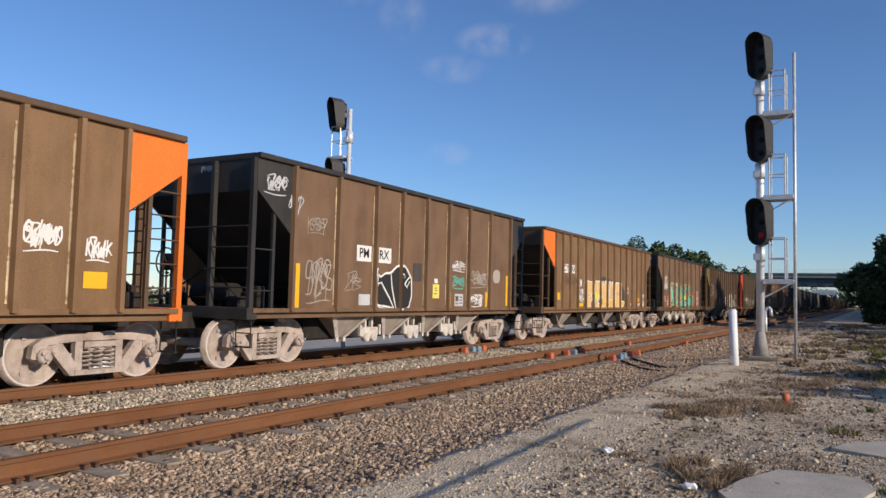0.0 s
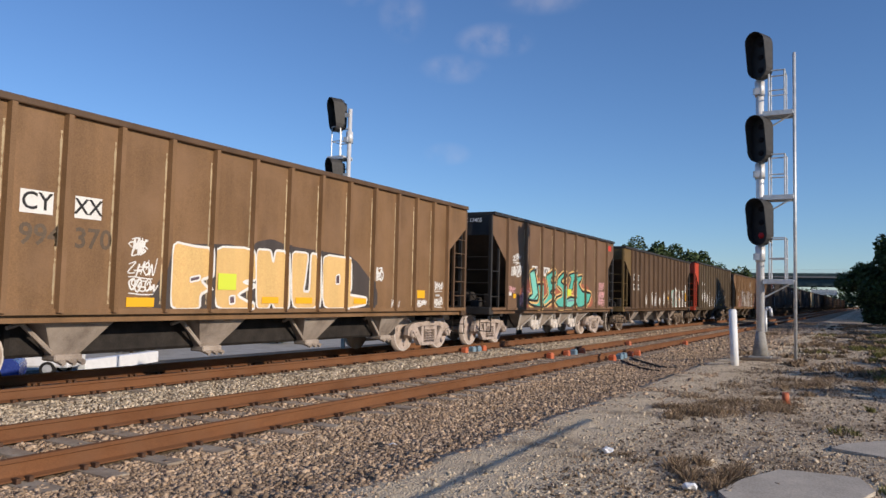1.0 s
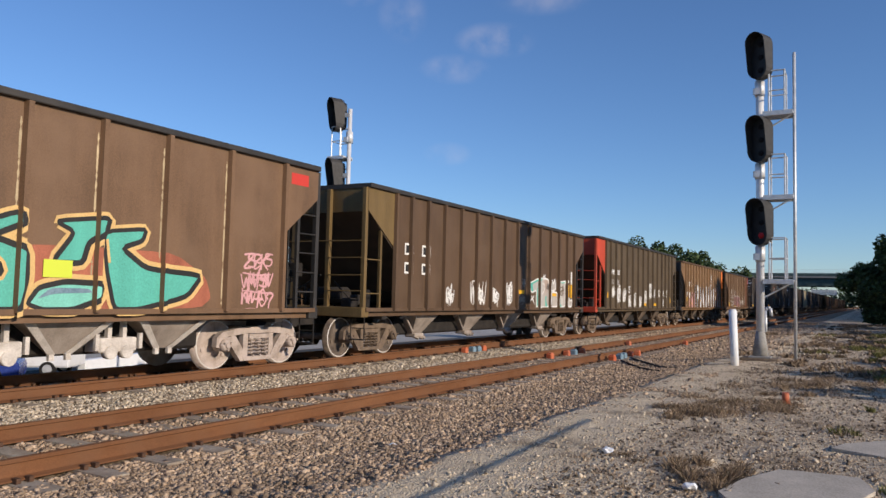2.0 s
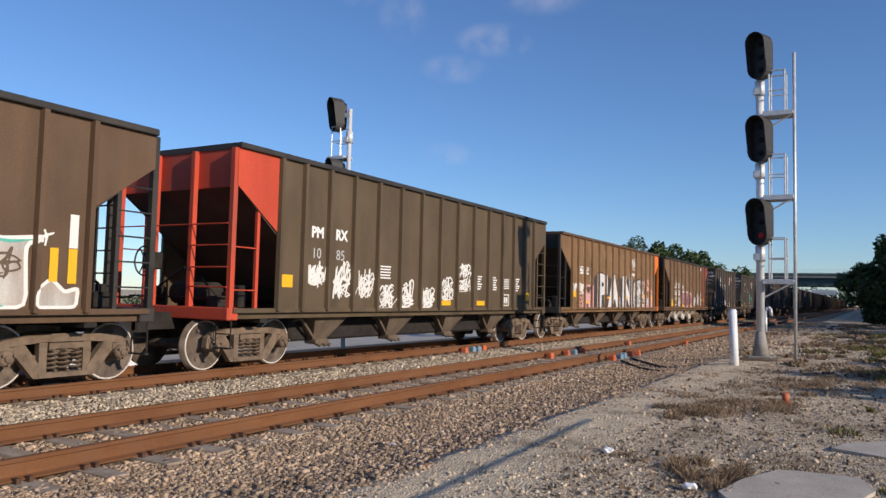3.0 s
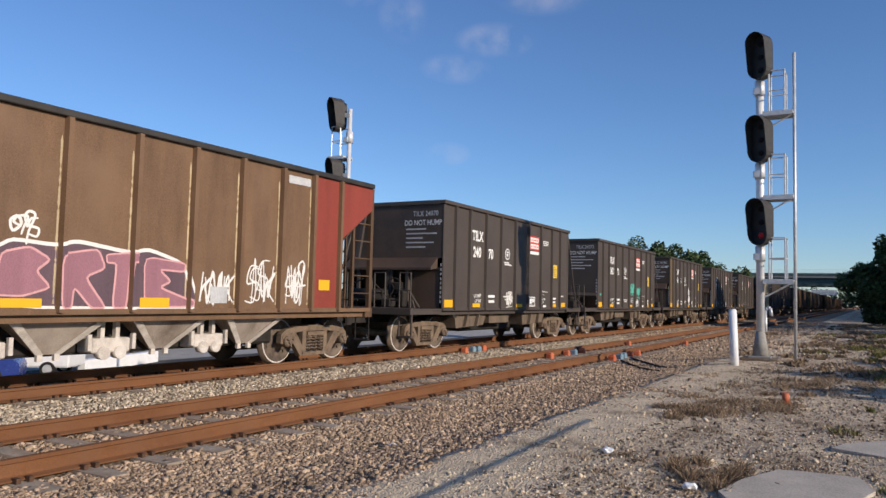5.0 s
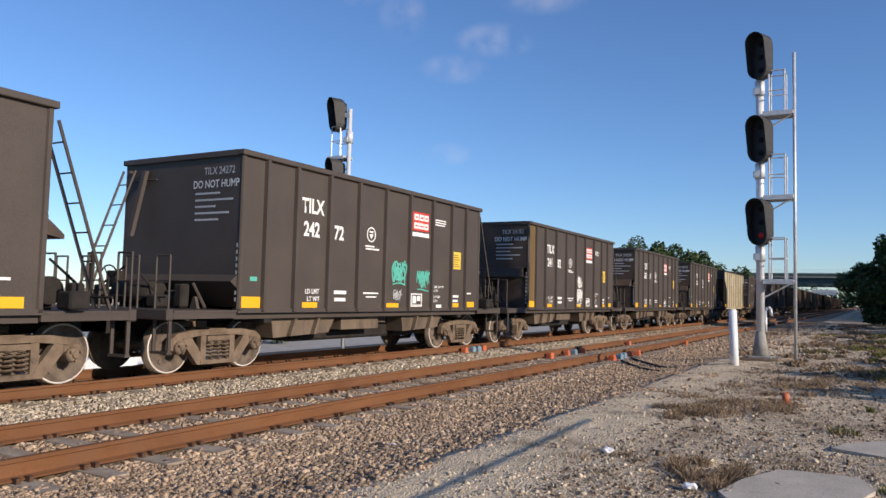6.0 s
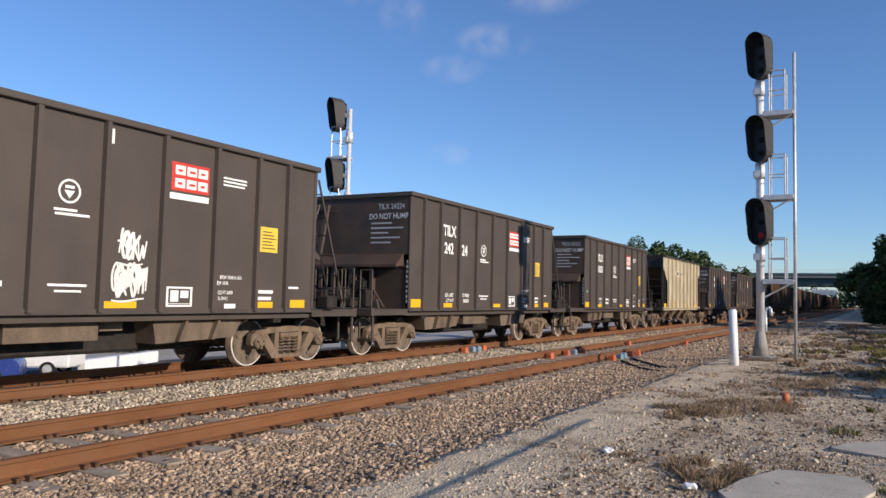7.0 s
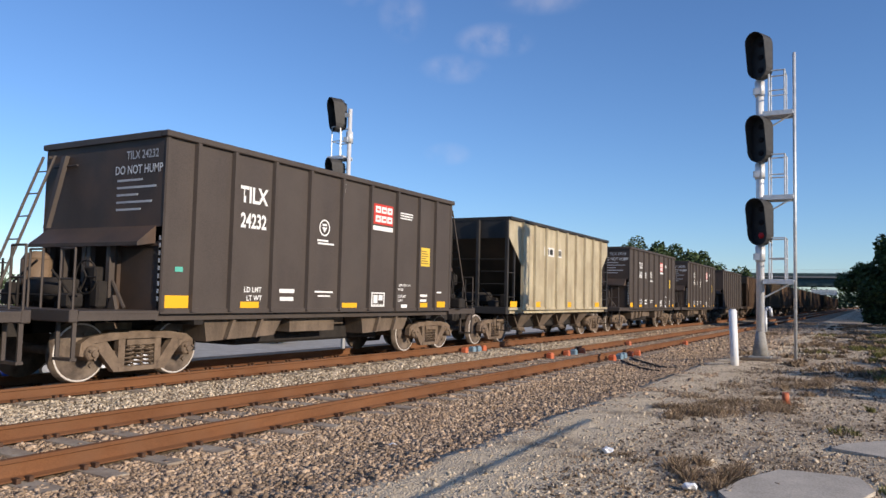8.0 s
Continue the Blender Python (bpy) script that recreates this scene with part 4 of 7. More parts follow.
        for i in range(6):
            line_part(car, "label_line", HALF + 0.004, 7.82, 2.22 + 0.06 * i, 0.34 - 0.05 * (i % 3), 0.022, M_TANBAY)
        bm = bmesh.new()
        for i in range(24):
            a, b = 2 * math.pi * i / 24, 2 * math.pi * (i + 1) / 24
            prism(bm, [(4.0 + r * math.cos(t), 2.76 + r * math.sin(t)) for r, t in ((0.17, a), (0.17, b), (0.14, b), (0.14, a))], 0, HALF, HALF + 0.004)
        box(bm, HALF, HALF + 0.004, 3.93, 4.07, 2.80, 2.84)
        prism(bm, ((3.92, 2.77), (4.08, 2.77), (4.0, 2.66)), 0, HALF, HALF + 0.004)
        part("round_stencil", bm, M_MARK, car)
        line_part(car, "load_mark", HALF, 4.60, 3.55, 0.06, 0.22)
        for y, z, w, h in ((3.78, 2.48, 0.35, 0.035), (3.80, 2.42, 0.52, 0.035), (6.82, 3.36, 0.55, 0.03), (6.82, 3.30, 0.55, 0.03), (6.82, 3.24, 0.50, 0.03),
                           (3.75, 1.44, 0.58, 0.035), (3.85, 1.36, 0.40, 0.03), (7.72, 1.40, 0.42, 0.06), (7.76, 1.28, 0.34, 0.06), (6.95, 1.12, 0.26, 0.09), (8.55, 1.50, 0.3, 0.04)):
            line_part(car, "stencil_line", HALF, y, z, w, h)
        for i, words in enumerate(("EXW 10-8 H 10-3", "EW 10-8", "CU FT 2400", "IL 39-11")):
            write("stencil", words, 0.085, M_MARK, car, fx, 7.08 - 0.012 * (15 - len(words)) * 2, 1.66 - 0.10 * i - (0.06 if i > 1 else 0), 0.002, 0.8)
        if number == "24224":
            write("stencil", "229500", 0.13, M_MARK, car, fx, 2.94, 1.46, 0.003), write("stencil", "56500", 0.13, M_MARK, car, fx, 2.96, 1.31, 0.003)
        else:
            line_part(car, "stencil_line", HALF, 2.72, 1.42, 0.42, 0.075), line_part(car, "stencil_line", HALF, 2.74, 1.27, 0.38, 0.075)
        write("stencil", "LD LMT", 0.13, M_MARK, car, fx, 2.02, 1.46, 0.003)
        write("stencil", "LT WT", 0.13, M_MARK, car, fx, 2.06, 1.31, 0.003)
        for y0_, y1_, z0_, z1_ in ((5.72, 5.76, 1.16, 1.48), (6.20, 6.24, 1.16, 1.48), (5.76, 6.20, 1.16, 1.19), (5.76, 6.20, 1.45, 1.48), (5.80, 5.96, 1.24, 1.42), (6.0, 6.16, 1.30, 1.42), (5.76, 6.20, 1.205, 1.215)):
            line_part(car, "stencil_box_line", HALF, y0_, z0_, y1_ - y0_, z1_ - z0_)
    for y, w, h in ((0.06, 0.50, 0.20), (1.72, 0.46, 0.11), (4.62, 0.55, 0.10), (7.72, 0.42, 0.11), (8.62, 0.42, 0.15)):
        bm = bmesh.new()
        plate(bm, HALF + 0.006, y, y + w, 1.14, 1.14 + h)
        part("reflector", bm, M_YELLOW, car, "yellow reflective strip")
    for i in range(9):
        shared("edge_stencil", "edge_stencil", lambda b: box(b, HALF - 0.07, HALF - 0.03, -0.006, 0.0, 0.0, 0.07), M_GREYP, car, m=pose(0, 0, 1.25 + 0.12 * i))
    return car


# ---- spray paint ----
def ribbon(bm, pts, w, x):
    """A flat stroke along points (y, z)."""
    last = None
    n = len(pts)
    for i in range(n):
        a, b = pts[max(i - 1, 0)], pts[min(i + 1, n - 1)]
        d = Vector((b[0] - a[0], b[1] - a[1]))
        if d.length < 1e-6:
            continue
        d.normalize()
        ww = w * (0.75 + 0.4 * math.sin(math.pi * i / max(n - 1, 1)))
        x += 0.00004
        p = (bm.verts.new((x, pts[i][0] - d.y * ww / 2, pts[i][1] + d.x * ww / 2)), bm.verts.new((x, pts[i][0] + d.y * ww / 2, pts[i][1] - d.x * ww / 2)))
        if last:
            bm.faces.new((last[0], last[1], p[1], p[0]))
        last = p


# abstract pen strokes in a unit square: hooks, zigzags, loops and bars
STROKES = (((0.0, 0.0), (0.15, 1.0), (0.45, 0.35), (0.8, 1.0), (0.9, 0.05)), ((0.8, 0.95), (0.2, 0.9), (0.1, 0.55), (0.8, 0.45), (0.75, 0.05), (0.05, 0.1)),
           ((0.1, 1.0), (0.15, 0.0), (0.2, 0.5), (0.85, 0.95), (0.35, 0.5), (0.9, 0.0)), ((0.05, 0.9), (0.9, 1.0), (0.15, 0.05), (0.95, 0.1)),
           ((0.5, 1.0), (0.05, 0.6), (0.4, 0.0), (0.9, 0.4), (0.55, 0.95), (0.3, 0.6), (0.7, 0.3)), ((0.0, 1.0), (0.3, 0.0), (0.5, 0.7), (0.75, 0.0), (1.0, 1.1)),
           ((0.1, 0.0), (0.1, 0.95), (0.8, 0.85), (0.25, 0.5), (0.9, 0.4), (0.2, 0.05)),
           ((0.9, 0.7), (0.5, 1.0), (0.1, 0.6), (0.4, 0.1), (0.85, 0.35), (0.6, 0.7), (0.35, 0.5)), ((0.8, 0.85), (0.4, 1.0), (0.2, 0.7), (0.7, 0.4), (0.6, 0.0), (0.15, 0.15), (0.45, 0.5), (0.85, 0.8)),
           ((0.0, 0.1), (0.1, 0.8), (0.35, 0.2), (0.5, 0.9), (0.7, 0.1), (0.95, 0.9)), ((0.5, 0.5), (0.1, 0.9), (0.5, 1.1), (0.9, 0.9), (0.6, 0.3), (0.55, -0.25)), ((0.05, 0.5), (0.95, 0.55), (0.5, 0.55), (0.55, 1.1), (0.45, -0.1)))


def scrawl(car, y, z, w, h, seed, material=None, loops=5, thick=0.03, x=None, name="graffiti_tag"):
    """A spray-can scribble: loose looping letters side by side."""
    rng = random.Random(seed)
    bm = bmesh.new()
    x = HALF + 0.005 if x is None else x
    count = loops * 2 if thick < 0.11 * h else loops + 1
    for i in range(count):
        cw = 1.2 * w / loops
        cy, tall = y + (w - cw) * (i + 0.3 * rng.random()) / max(count - 1, 1), h * rng.uniform(0.55, 1.0)
        cz = z + (h - tall) * rng.random()
        shape = rng.choice(STROKES)
        lean = rng.uniform(0.0, 0.3)
        knots = [(cy + cw * (a + lean * b) + cw * rng.uniform(-0.08, 0.08), cz + tall * b + h * rng.uniform(-0.05, 0.05)) for a, b in shape]
        pts = []
        for j in range(len(knots) - 1):       # ease through the knots
            p0, p1, p2, p3 = knots[max(j - 1, 0)], knots[j], knots[j + 1], knots[min(j + 2, len(knots) - 1)]
            for t in (0.0, 0.2, 0.4, 0.6, 0.8):
                pts.append(tuple(0.5 * (2 * p1[c] + (p2[c] - p0[c]) * t + (2 * p0[c] - 5 * p1[c] + 4 * p2[c] - p3[c]) * t * t + (3 * p1[c] - p0[c] - 3 * p2[c] + p3[c]) * t ** 3) for c in (0, 1)))
        pts.append(knots[-1])
        ribbon(bm, pts, 0.8 * thick * rng.uniform(0.8, 1.2), x + 0.0012 * i)
    if loops > 3:
        ribbon(bm, [(y + w * k, z - 0.12 * h + 0.05 * h * math.sin(5 * k + seed)) for k in (0.05, 0.25, 0.5, 0.75, 0.95)], thick * 0.6, x + 0.0024 * loops)
    return part(name, bm, material or M_WHITE, car, "spray-painted scribble")


def blob(bm, cy, cz, ry, rz, x, n=18, power=2.0):
    vs = []
    for i in range(n):
        a = 2 * math.pi * i / n
        c, s = math.cos(a), math.sin(a)
        vs.append(bm.verts.new((x, cy + ry * math.copysign(abs(c) ** (2 / power), c), cz + rz * math.copysign(abs(s) ** (2 / power), s))))
    bm.faces.new(vs)


def over_ribs(ob, ribs, depth=0.0865, w=0.0375):
    """Paint that runs over the proud ribs too: the stretch in front of each rib is repeated on the rib's face."""
    src = ob.data
    base = ob.matrix_basis
    for y in ribs:
        bm = bmesh.new()
        bm.from_mesh(src)
        bm.transform(base)
        for yy, sign in ((y - w, -1), (y + w, 1)):
            g = bm.verts[:] + bm.edges[:] + bm.faces[:]
            bmesh.ops.bisect_plane(bm, geom=g, plane_co=(0, yy, 0), plane_no=(0, sign, 0), clear_outer=True)
        bmesh.ops.translate(bm, vec=(depth, 0, 0), verts=bm.verts[:])
        if bm.faces:
            part("graffiti_on_rib", bm, src.materials[0], ob.parent, "spray paint running over a rib")
        else:
            bm.free()


def mural(car, body, size, y, z, fill, line, ribs, wide=1.0, bold=0.05, slant=0.0, halo=None):
    """Large outlined block letters."""
    layers = [("graffiti_outline", line, 0.003, bold + 0.055), ("graffiti_letters", fill, 0.006, bold)]
    if halo:
        layers.insert(0, ("graffiti_halo", halo, 0.0018, bold + 0.09))
    for name, material, out, fat in layers:
        over_ribs(write(name, body, size, material, car, HALF + out, y, z, fat, wide, slant=slant), ribs)


def painted(car, pts, fill, line, ribs, out=0.003, w=0.05, halo=None):
    """One hand-drawn spray letter: a rounded polygon with an outline, over plate and ribs."""
    n = len(pts)
    soft = []
    for i in range(n):
        (ya, za), (yb, zb), (yc, zc) = pts[i - 1], pts[i], pts[(i + 1) % n]
        soft += [(0.2 * ya + 0.8 * yb, 0.2 * za + 0.8 * zb), (0.05 * ya + 0.9 * yb + 0.05 * yc, 0.05 * za + 0.9 * zb + 0.05 * zc), (0.8 * yb + 0.2 * yc, 0.8 * zb + 0.2 * zc)]
    if halo:
        bm = bmesh.new()
        ribbon(bm, soft + soft[:1], 2.6 * w, HALF + out - 0.0012)
        over_ribs(part("graffiti_halo", bm, halo, car, "pale sprayed edge"), ribs)
    bm = bmesh.new()
    prism(bm, soft, 0, HALF + out - 0.0004, HALF + out)
    over_ribs(part("graffiti_letter", bm, fill, car, "spray-painted letter"), ribs)
    if line:
        bm = bmesh.new()
        ribbon(bm, soft + soft[:2], w, HALF + out + 0.0006)
        over_ribs(part("graffiti_outline", bm, line, car, "sprayed outline"), ribs)


def boxed(car, body, y0, y1, z0, z1, size):
    bm = bmesh.new()
    plate(bm, HALF, y0, y1, z0, z1)
    part("mark_panel", bm, M_WHITE, car, "white reporting mark panel")
    if body:
        write("reporting_mark", body, size, M_BLACKP, car, HALF + 0.007, (y0 + y1) / 2, (z0 + z1) / 2, 0.004)
    else:                                  # worn past reading: plain bars
        w = (y1 - y0) / 3
        for i in range(2):
            line_part(car, "mark_bar", HALF + 0.004, y0 + w * (0.35 + 1.3 * i), z0 + 0.05, w, z1 - z0 - 0.1, M_BLACKP)


def patch(car, name, y0, y1, z0, z1, material, label=""):
    bm = bmesh.new()
    plate(bm, HALF + 0.008, y0, y1, z0, z1)
    return part(name, bm, material, car, label)


P_LEN, P_BAY = 14.4, 1.12
P_RIBS = (1.10, 1.78, 2.57, 3.42, 4.34, 5.27, 6.21, 7.15, 8.09, 9.03, 9.97, 10.92, 11.74, 12.57, 13.32)
D_LEN, D_BAY = 12.0, 1.0
D_RIBS = (1.0, 2.40, 3.78, 4.86, 6.0, 7.13, 8.29, 9.61, 11.0)
M_LEN, M_BAY = 12.4, 1.17
M_RIBS = (1.17, 2.06, 2.93, 3.98, 5.08, 6.23, 7.33, 8.40, 9.45, 10.36, 11.23)


# ---- the train, front to back ----
def dusty(y0, length, ribs, bay, body, label, **k):
    return hopper_car(y0, length, ribs, bay, body, label, steel=M_DUSTY, **k)


ROOF = 3.85
car_a = dusty(-6.1, P_LEN, P_RIBS, P_BAY, M_TAWNY, "tawny brown ribbed hopper car with an orange end", rear=M_ORANGE, rim=M_UMBER, rivets=M_TANW)
scrawl(car_a, 11.80, 1.95, 0.55, 0.36, 11, thick=0.035), scrawl(car_a, 12.72, 1.85, 0.42, 0.30, 12, thick=0.035)
patch(car_a, "reflector", 12.72, 13.10, 1.42, 1.66, M_YELLOW, "orange-yellow reflective plate")

ROOF = 3.91
car_b = dusty(9.98, D_LEN, D_RIBS, D_BAY, M_BROWN, "brown hopper car with sooty black end bays", front=M_SOOTSHADE, rear=M_SOOTSHADE, style="gates", rivets=M_TANW)
boxed(car_b, "PM", 3.10, 3.64, 2.15, 2.50, 0.30), boxed(car_b, "RX", 3.84, 4.44, 2.15, 2.50, 0.30)
scrawl(car_b, 0.14, 3.30, 0.66, 0.34, 21, M_GREYP, 4, 0.035), scrawl(car_b, 0.78, 2.90, 0.44, 0.42, 22, M_GREYP, 2, 0.035)
scrawl(car_b, 1.40, 1.35, 0.85, 0.75, 23, M_DULLW, 4, 0.035), scrawl(car_b, 1.40, 2.66, 0.6, 0.30, 24, M_DULLW, 4, 0.018), scrawl(car_b, 2.66, 1.48, 0.60, 0.42, 25, M_DULLW, 2, 0.022)
painted(car_b, ((3.92, 1.14), (3.75, 2.06), (4.02, 1.82), (4.20, 1.92), (4.44, 1.94), (4.72, 2.12), (5.07, 2.12), (5.34, 1.84), (5.37, 1.42), (5.24, 1.11), (4.6, 1.09)), M_BLACKP, M_WHITE, D_RIBS, 0.005, 0.045)
bm = bmesh.new()
for k, stroke in enumerate((((4.45, 1.92), (4.50, 1.60), (4.60, 1.34), (4.69, 1.10)), ((3.89, 1.66), (4.06, 1.71), (4.22, 1.54), (4.42, 1.34), (4.60, 1.12)), ((3.91, 1.20), (4.31, 1.16), (4.69, 1.10)), ((4.82, 1.93), (5.02, 1.88), (4.98, 2.0), (5.04, 1.84)), ((5.30, 1.90), (5.15, 1.80), (5.04, 1.69), (5.14, 1.62), (5.26, 1.76)))):
    ribbon(bm, stroke, 0.04, HALF + 0.008 + 0.0005 * k)
over_ribs(part("graffiti_line", bm, M_WHITE, car_b, "white spray-painted line"), D_RIBS)
patch(car_b, "data_label", 6.36, 6.69, 1.37, 1.73, M_PALEYEL, "pale yellow label"), patch(car_b, "data_label", 6.44, 6.61, 1.755, 1.87, M_WHITE, "small white label")
bm = bmesh.new()
for y0_, z0_ in ((6.44, 1.62), (6.46, 1.56), (6.44, 1.48)):
    plate(bm, HALF + 0.0135, y0_, y0_ + 0.14, z0_, z0_ + 0.02, 0.002)
part("label_print", bm, M_FADE, car_b)
patch(car_b, "repaint_patch", 5.42, 5.80, 1.78, 2.22, M_SMOKE, "dark repainted square")
label_box = patch(car_b, "data_label", 7.53, 8.01, 1.17, 1.50, M_GREYP, "pale label with dark lines")
bm = bmesh.new()
for y0_, y1_, z0_, z1_ in ((7.58, 7.74, 1.30, 1.44), (7.80, 7.96, 1.24, 1.27), (7.80, 7.94, 1.32, 1.35), (7.80, 7.96, 1.40, 1.43), (7.58, 7.74, 1.22, 1.25)):
    plate(bm, HALF + 0.0135, y0_, y1_, z0_, z1_, 0.002)
part("label_print", bm, M_FADE, label_box)
patch(car_b, "data_label", 3.20, 3.62, 1.19, 1.43, M_GREYP, "pale label")
for y, w, z0_, z1_ in ((1.12, 0.12, 1.14, 2.0), (7.17, 0.14, 1.11, 1.55), (9.37, 0.11, 1.14, 1.58), (10.76, 0.13, 1.18, 2.09)):
    patch(car_b, "reflector", y, y + w, z0_, z1_, M_YELLOW, "upright yellow reflective strip")
scrawl(car_b, 7.36, 2.14, 0.74, 0.24, 26, loops=5), scrawl(car_b, 7.37, 1.68, 0.68, 0.28, 27, M_TEAL, 4, 0.04), scrawl(car_b, 8.47, 1.2, 0.7, 0.30, 28, M_WHITE, 5, 0.04), scrawl(car_b, 8.42, 1.75, 1.05, 0.42, 29, M_DULLW, 5, 0.035)
bm = bmesh.new()
blob(bm, 10.12, 2.05, 0.24, 0.20, HALF + 0.004, 18, 2.6)
part("graffiti_fill", bm, M_DULLW, car_b, "pale sprayed-over spot")
write("car_number", "PMRX", 0.16, M_GREYP, car_b, 0.35, -0.045, 3.72, 0.002, 1.0, ON_END)

ROOF = 3.85
car_c = dusty(23.8, P_LEN, P_RIBS, P_BAY, M_TAWNY, "tawny ribbed hopper car with orange front and sand-coloured block graffiti", front=M_ORANGE, rim=M_UMBER, rivets=M_TANW, ends=M_SOOTSHADE, posts=M_UMBER)
boxed(car_c, "CY", 1.96, 2.42, 2.40, 2.71, 0.33), boxed(car_c, "XX", 2.74, 3.16, 2.40, 2.71, 0.31)
patch(car_c, "reflector", 1.24, 1.58, 1.40, 1.66, M_YELLOW, "orange-yellow reflective plate")
write("car_number", "994", 0.40, M_FADE, car_c, HALF + 0.004, 2.26, 2.11, 0.008), write("car_number", "370", 0.40, M_FADE, car_c, HALF + 0.004, 3.05, 2.11, 0.008)
for k, cloud in enumerate((((3.95, 1.12), (4.30, 1.70), (4.40, 2.16), (6.0, 2.26), (6.4, 1.12)), ((6.0, 1.12), (6.1, 2.28), (6.70, 2.42), (7.17, 2.32), (9.26, 2.24), (10.2, 1.55), (10.22, 1.12)))):
    painted(car_c, cloud, M_SMOKE, None, P_RIBS, 0.0012 + 0.0006 * k)
for letter in (((4.45, 2.20), (4.91, 2.15), (5.24, 2.15), (5.25, 1.66), (5.06, 1.60), (5.25, 1.45), (5.06, 1.36), (5.06, 1.12), (4.45, 1.12)), ((5.33, 2.18), (6.20, 2.21), (6.27, 1.64), (6.0, 1.60), (6.28, 1.54), (5.88, 1.36), (6.24, 1.22), (6.25, 1.12), (5.38, 1.12)),
               ((6.31, 2.20), (6.70, 2.21), (6.77, 1.96), (6.82, 2.21), (7.13, 2.21), (7.17, 1.12), (6.85, 1.12), (6.76, 1.26), (6.68, 1.12), (6.37, 1.12)), ((7.26, 2.22), (7.78, 2.22), (7.70, 1.66), (7.66, 1.46), (7.83, 1.46), (7.84, 2.22), (8.06, 2.21), (8.11, 1.12), (7.33, 1.12)),
               ((8.20, 2.22), (9.19, 2.19), (9.22, 1.53), (9.08, 1.42), (9.80, 1.36), (9.76, 1.20), (9.14, 1.12), (8.27, 1.12))):
    painted(car_c, letter, M_SAND, M_WHITE, P_RIBS, 0.006, 0.045)
for k, hole in enumerate((((4.83, 1.64), (5.04, 1.68), (5.03, 1.60), (4.83, 1.56)), ((5.70, 1.34), (5.83, 1.36), (5.84, 1.22), (5.72, 1.20)), ((8.66, 1.80), (8.79, 1.84), (8.80, 1.64), (8.67, 1.62)))):
    painted(car_c, hole, M_PLUM, M_WHITE, P_RIBS, 0.009, 0.03)
bm = bmesh.new()
for y0_, y1_ in ((6.50, 6.94), (7.42, 7.92), (9.30, 9.76)):
    plate(bm, HALF + 0.016, y0_, y1_, 1.22, 1.34, 0.001)
part("graffiti_highlight", bm, M_YELLOW, car_c)
patch(car_c, "data_label", 5.42, 5.84, 1.45, 1.73, M_LEMON, "fluorescent yellow label").location.x += 0.012
scrawl(car_c, 3.62, 1.92, 0.36, 0.28, 31, loops=3), scrawl(car_c, 3.62, 1.63, 0.5, 0.26, 32, loops=4), scrawl(car_c, 3.64, 1.38, 0.5, 0.22, 33, loops=4)
patch(car_c, "reflector", 3.64, 4.14, 1.16, 1.30, M_YELLOW, "yellow reflective strip")
scrawl(car_c, 10.0, 1.72, 0.4, 0.34, 34, loops=3, thick=0.045), scrawl(car_c, 10.75, 1.12, 0.35, 0.22, 35, loops=3), scrawl(car_c, 12.66, 1.57, 0.50, 0.22, 36, loops=4), scrawl(car_c, 12.63, 1.17, 0.53, 0.22, 38, loops=5), scrawl(car_c, 11.84, 1.14, 0.5, 0.2, 39, loops=4), scrawl(car_c, 11.62, 1.6, 0.3, 0.28, 37, M_FADE, 2)
patch(car_c, "reflector", 11.78, 12.26, 1.37, 1.56, M_YELLOW, "yellow reflective plate"), patch(car_c, "data_label", 12.80, 13.00, 1.42, 1.47, M_GREYP)

ROOF = 3.91
car_d = dusty(39.9, D_LEN, D_RIBS, D_BAY, M_BROWN, "brown hopper car with large teal graffiti letters", style="gates", ends=M_SOOTSHADE, rivets=M_TANW)
bm = bmesh.new()
plate(bm, HALF, 11.2, 11.7, 3.52, 3.74)
part("data_label", bm, M_SIGNRED, car_d, "small red sign")
boxed(car_d, "PM", 3.0, 3.45, 2.20, 2.50, 0.28), boxed(car_d, "RX", 3.95, 4.55, 2.20, 2.50, 0.28)
painted(car_d, ((2.04, 1.13), (1.99, 1.46), (2.12, 1.73), (2.72, 2.08), (3.4, 2.12), (4.12, 2.12), (5.07, 1.88), (5.4, 1.12)), M_CORAL, None, D_RIBS, 0.0012)
painted(car_d, ((5.0, 1.12), (5.0, 1.9), (6.4, 2.0), (8.48, 2.02), (9.16, 1.66), (9.30, 1.30), (9.06, 1.13)), M_CORAL, None, D_RIBS, 0.0018)
for k in range(5):
    scrawl(car_d, 2.05 + 0.16 * k, 1.16, 0.12, 0.60, 300 + k, M_PINK, 1, 0.02, HALF + 0.0024)
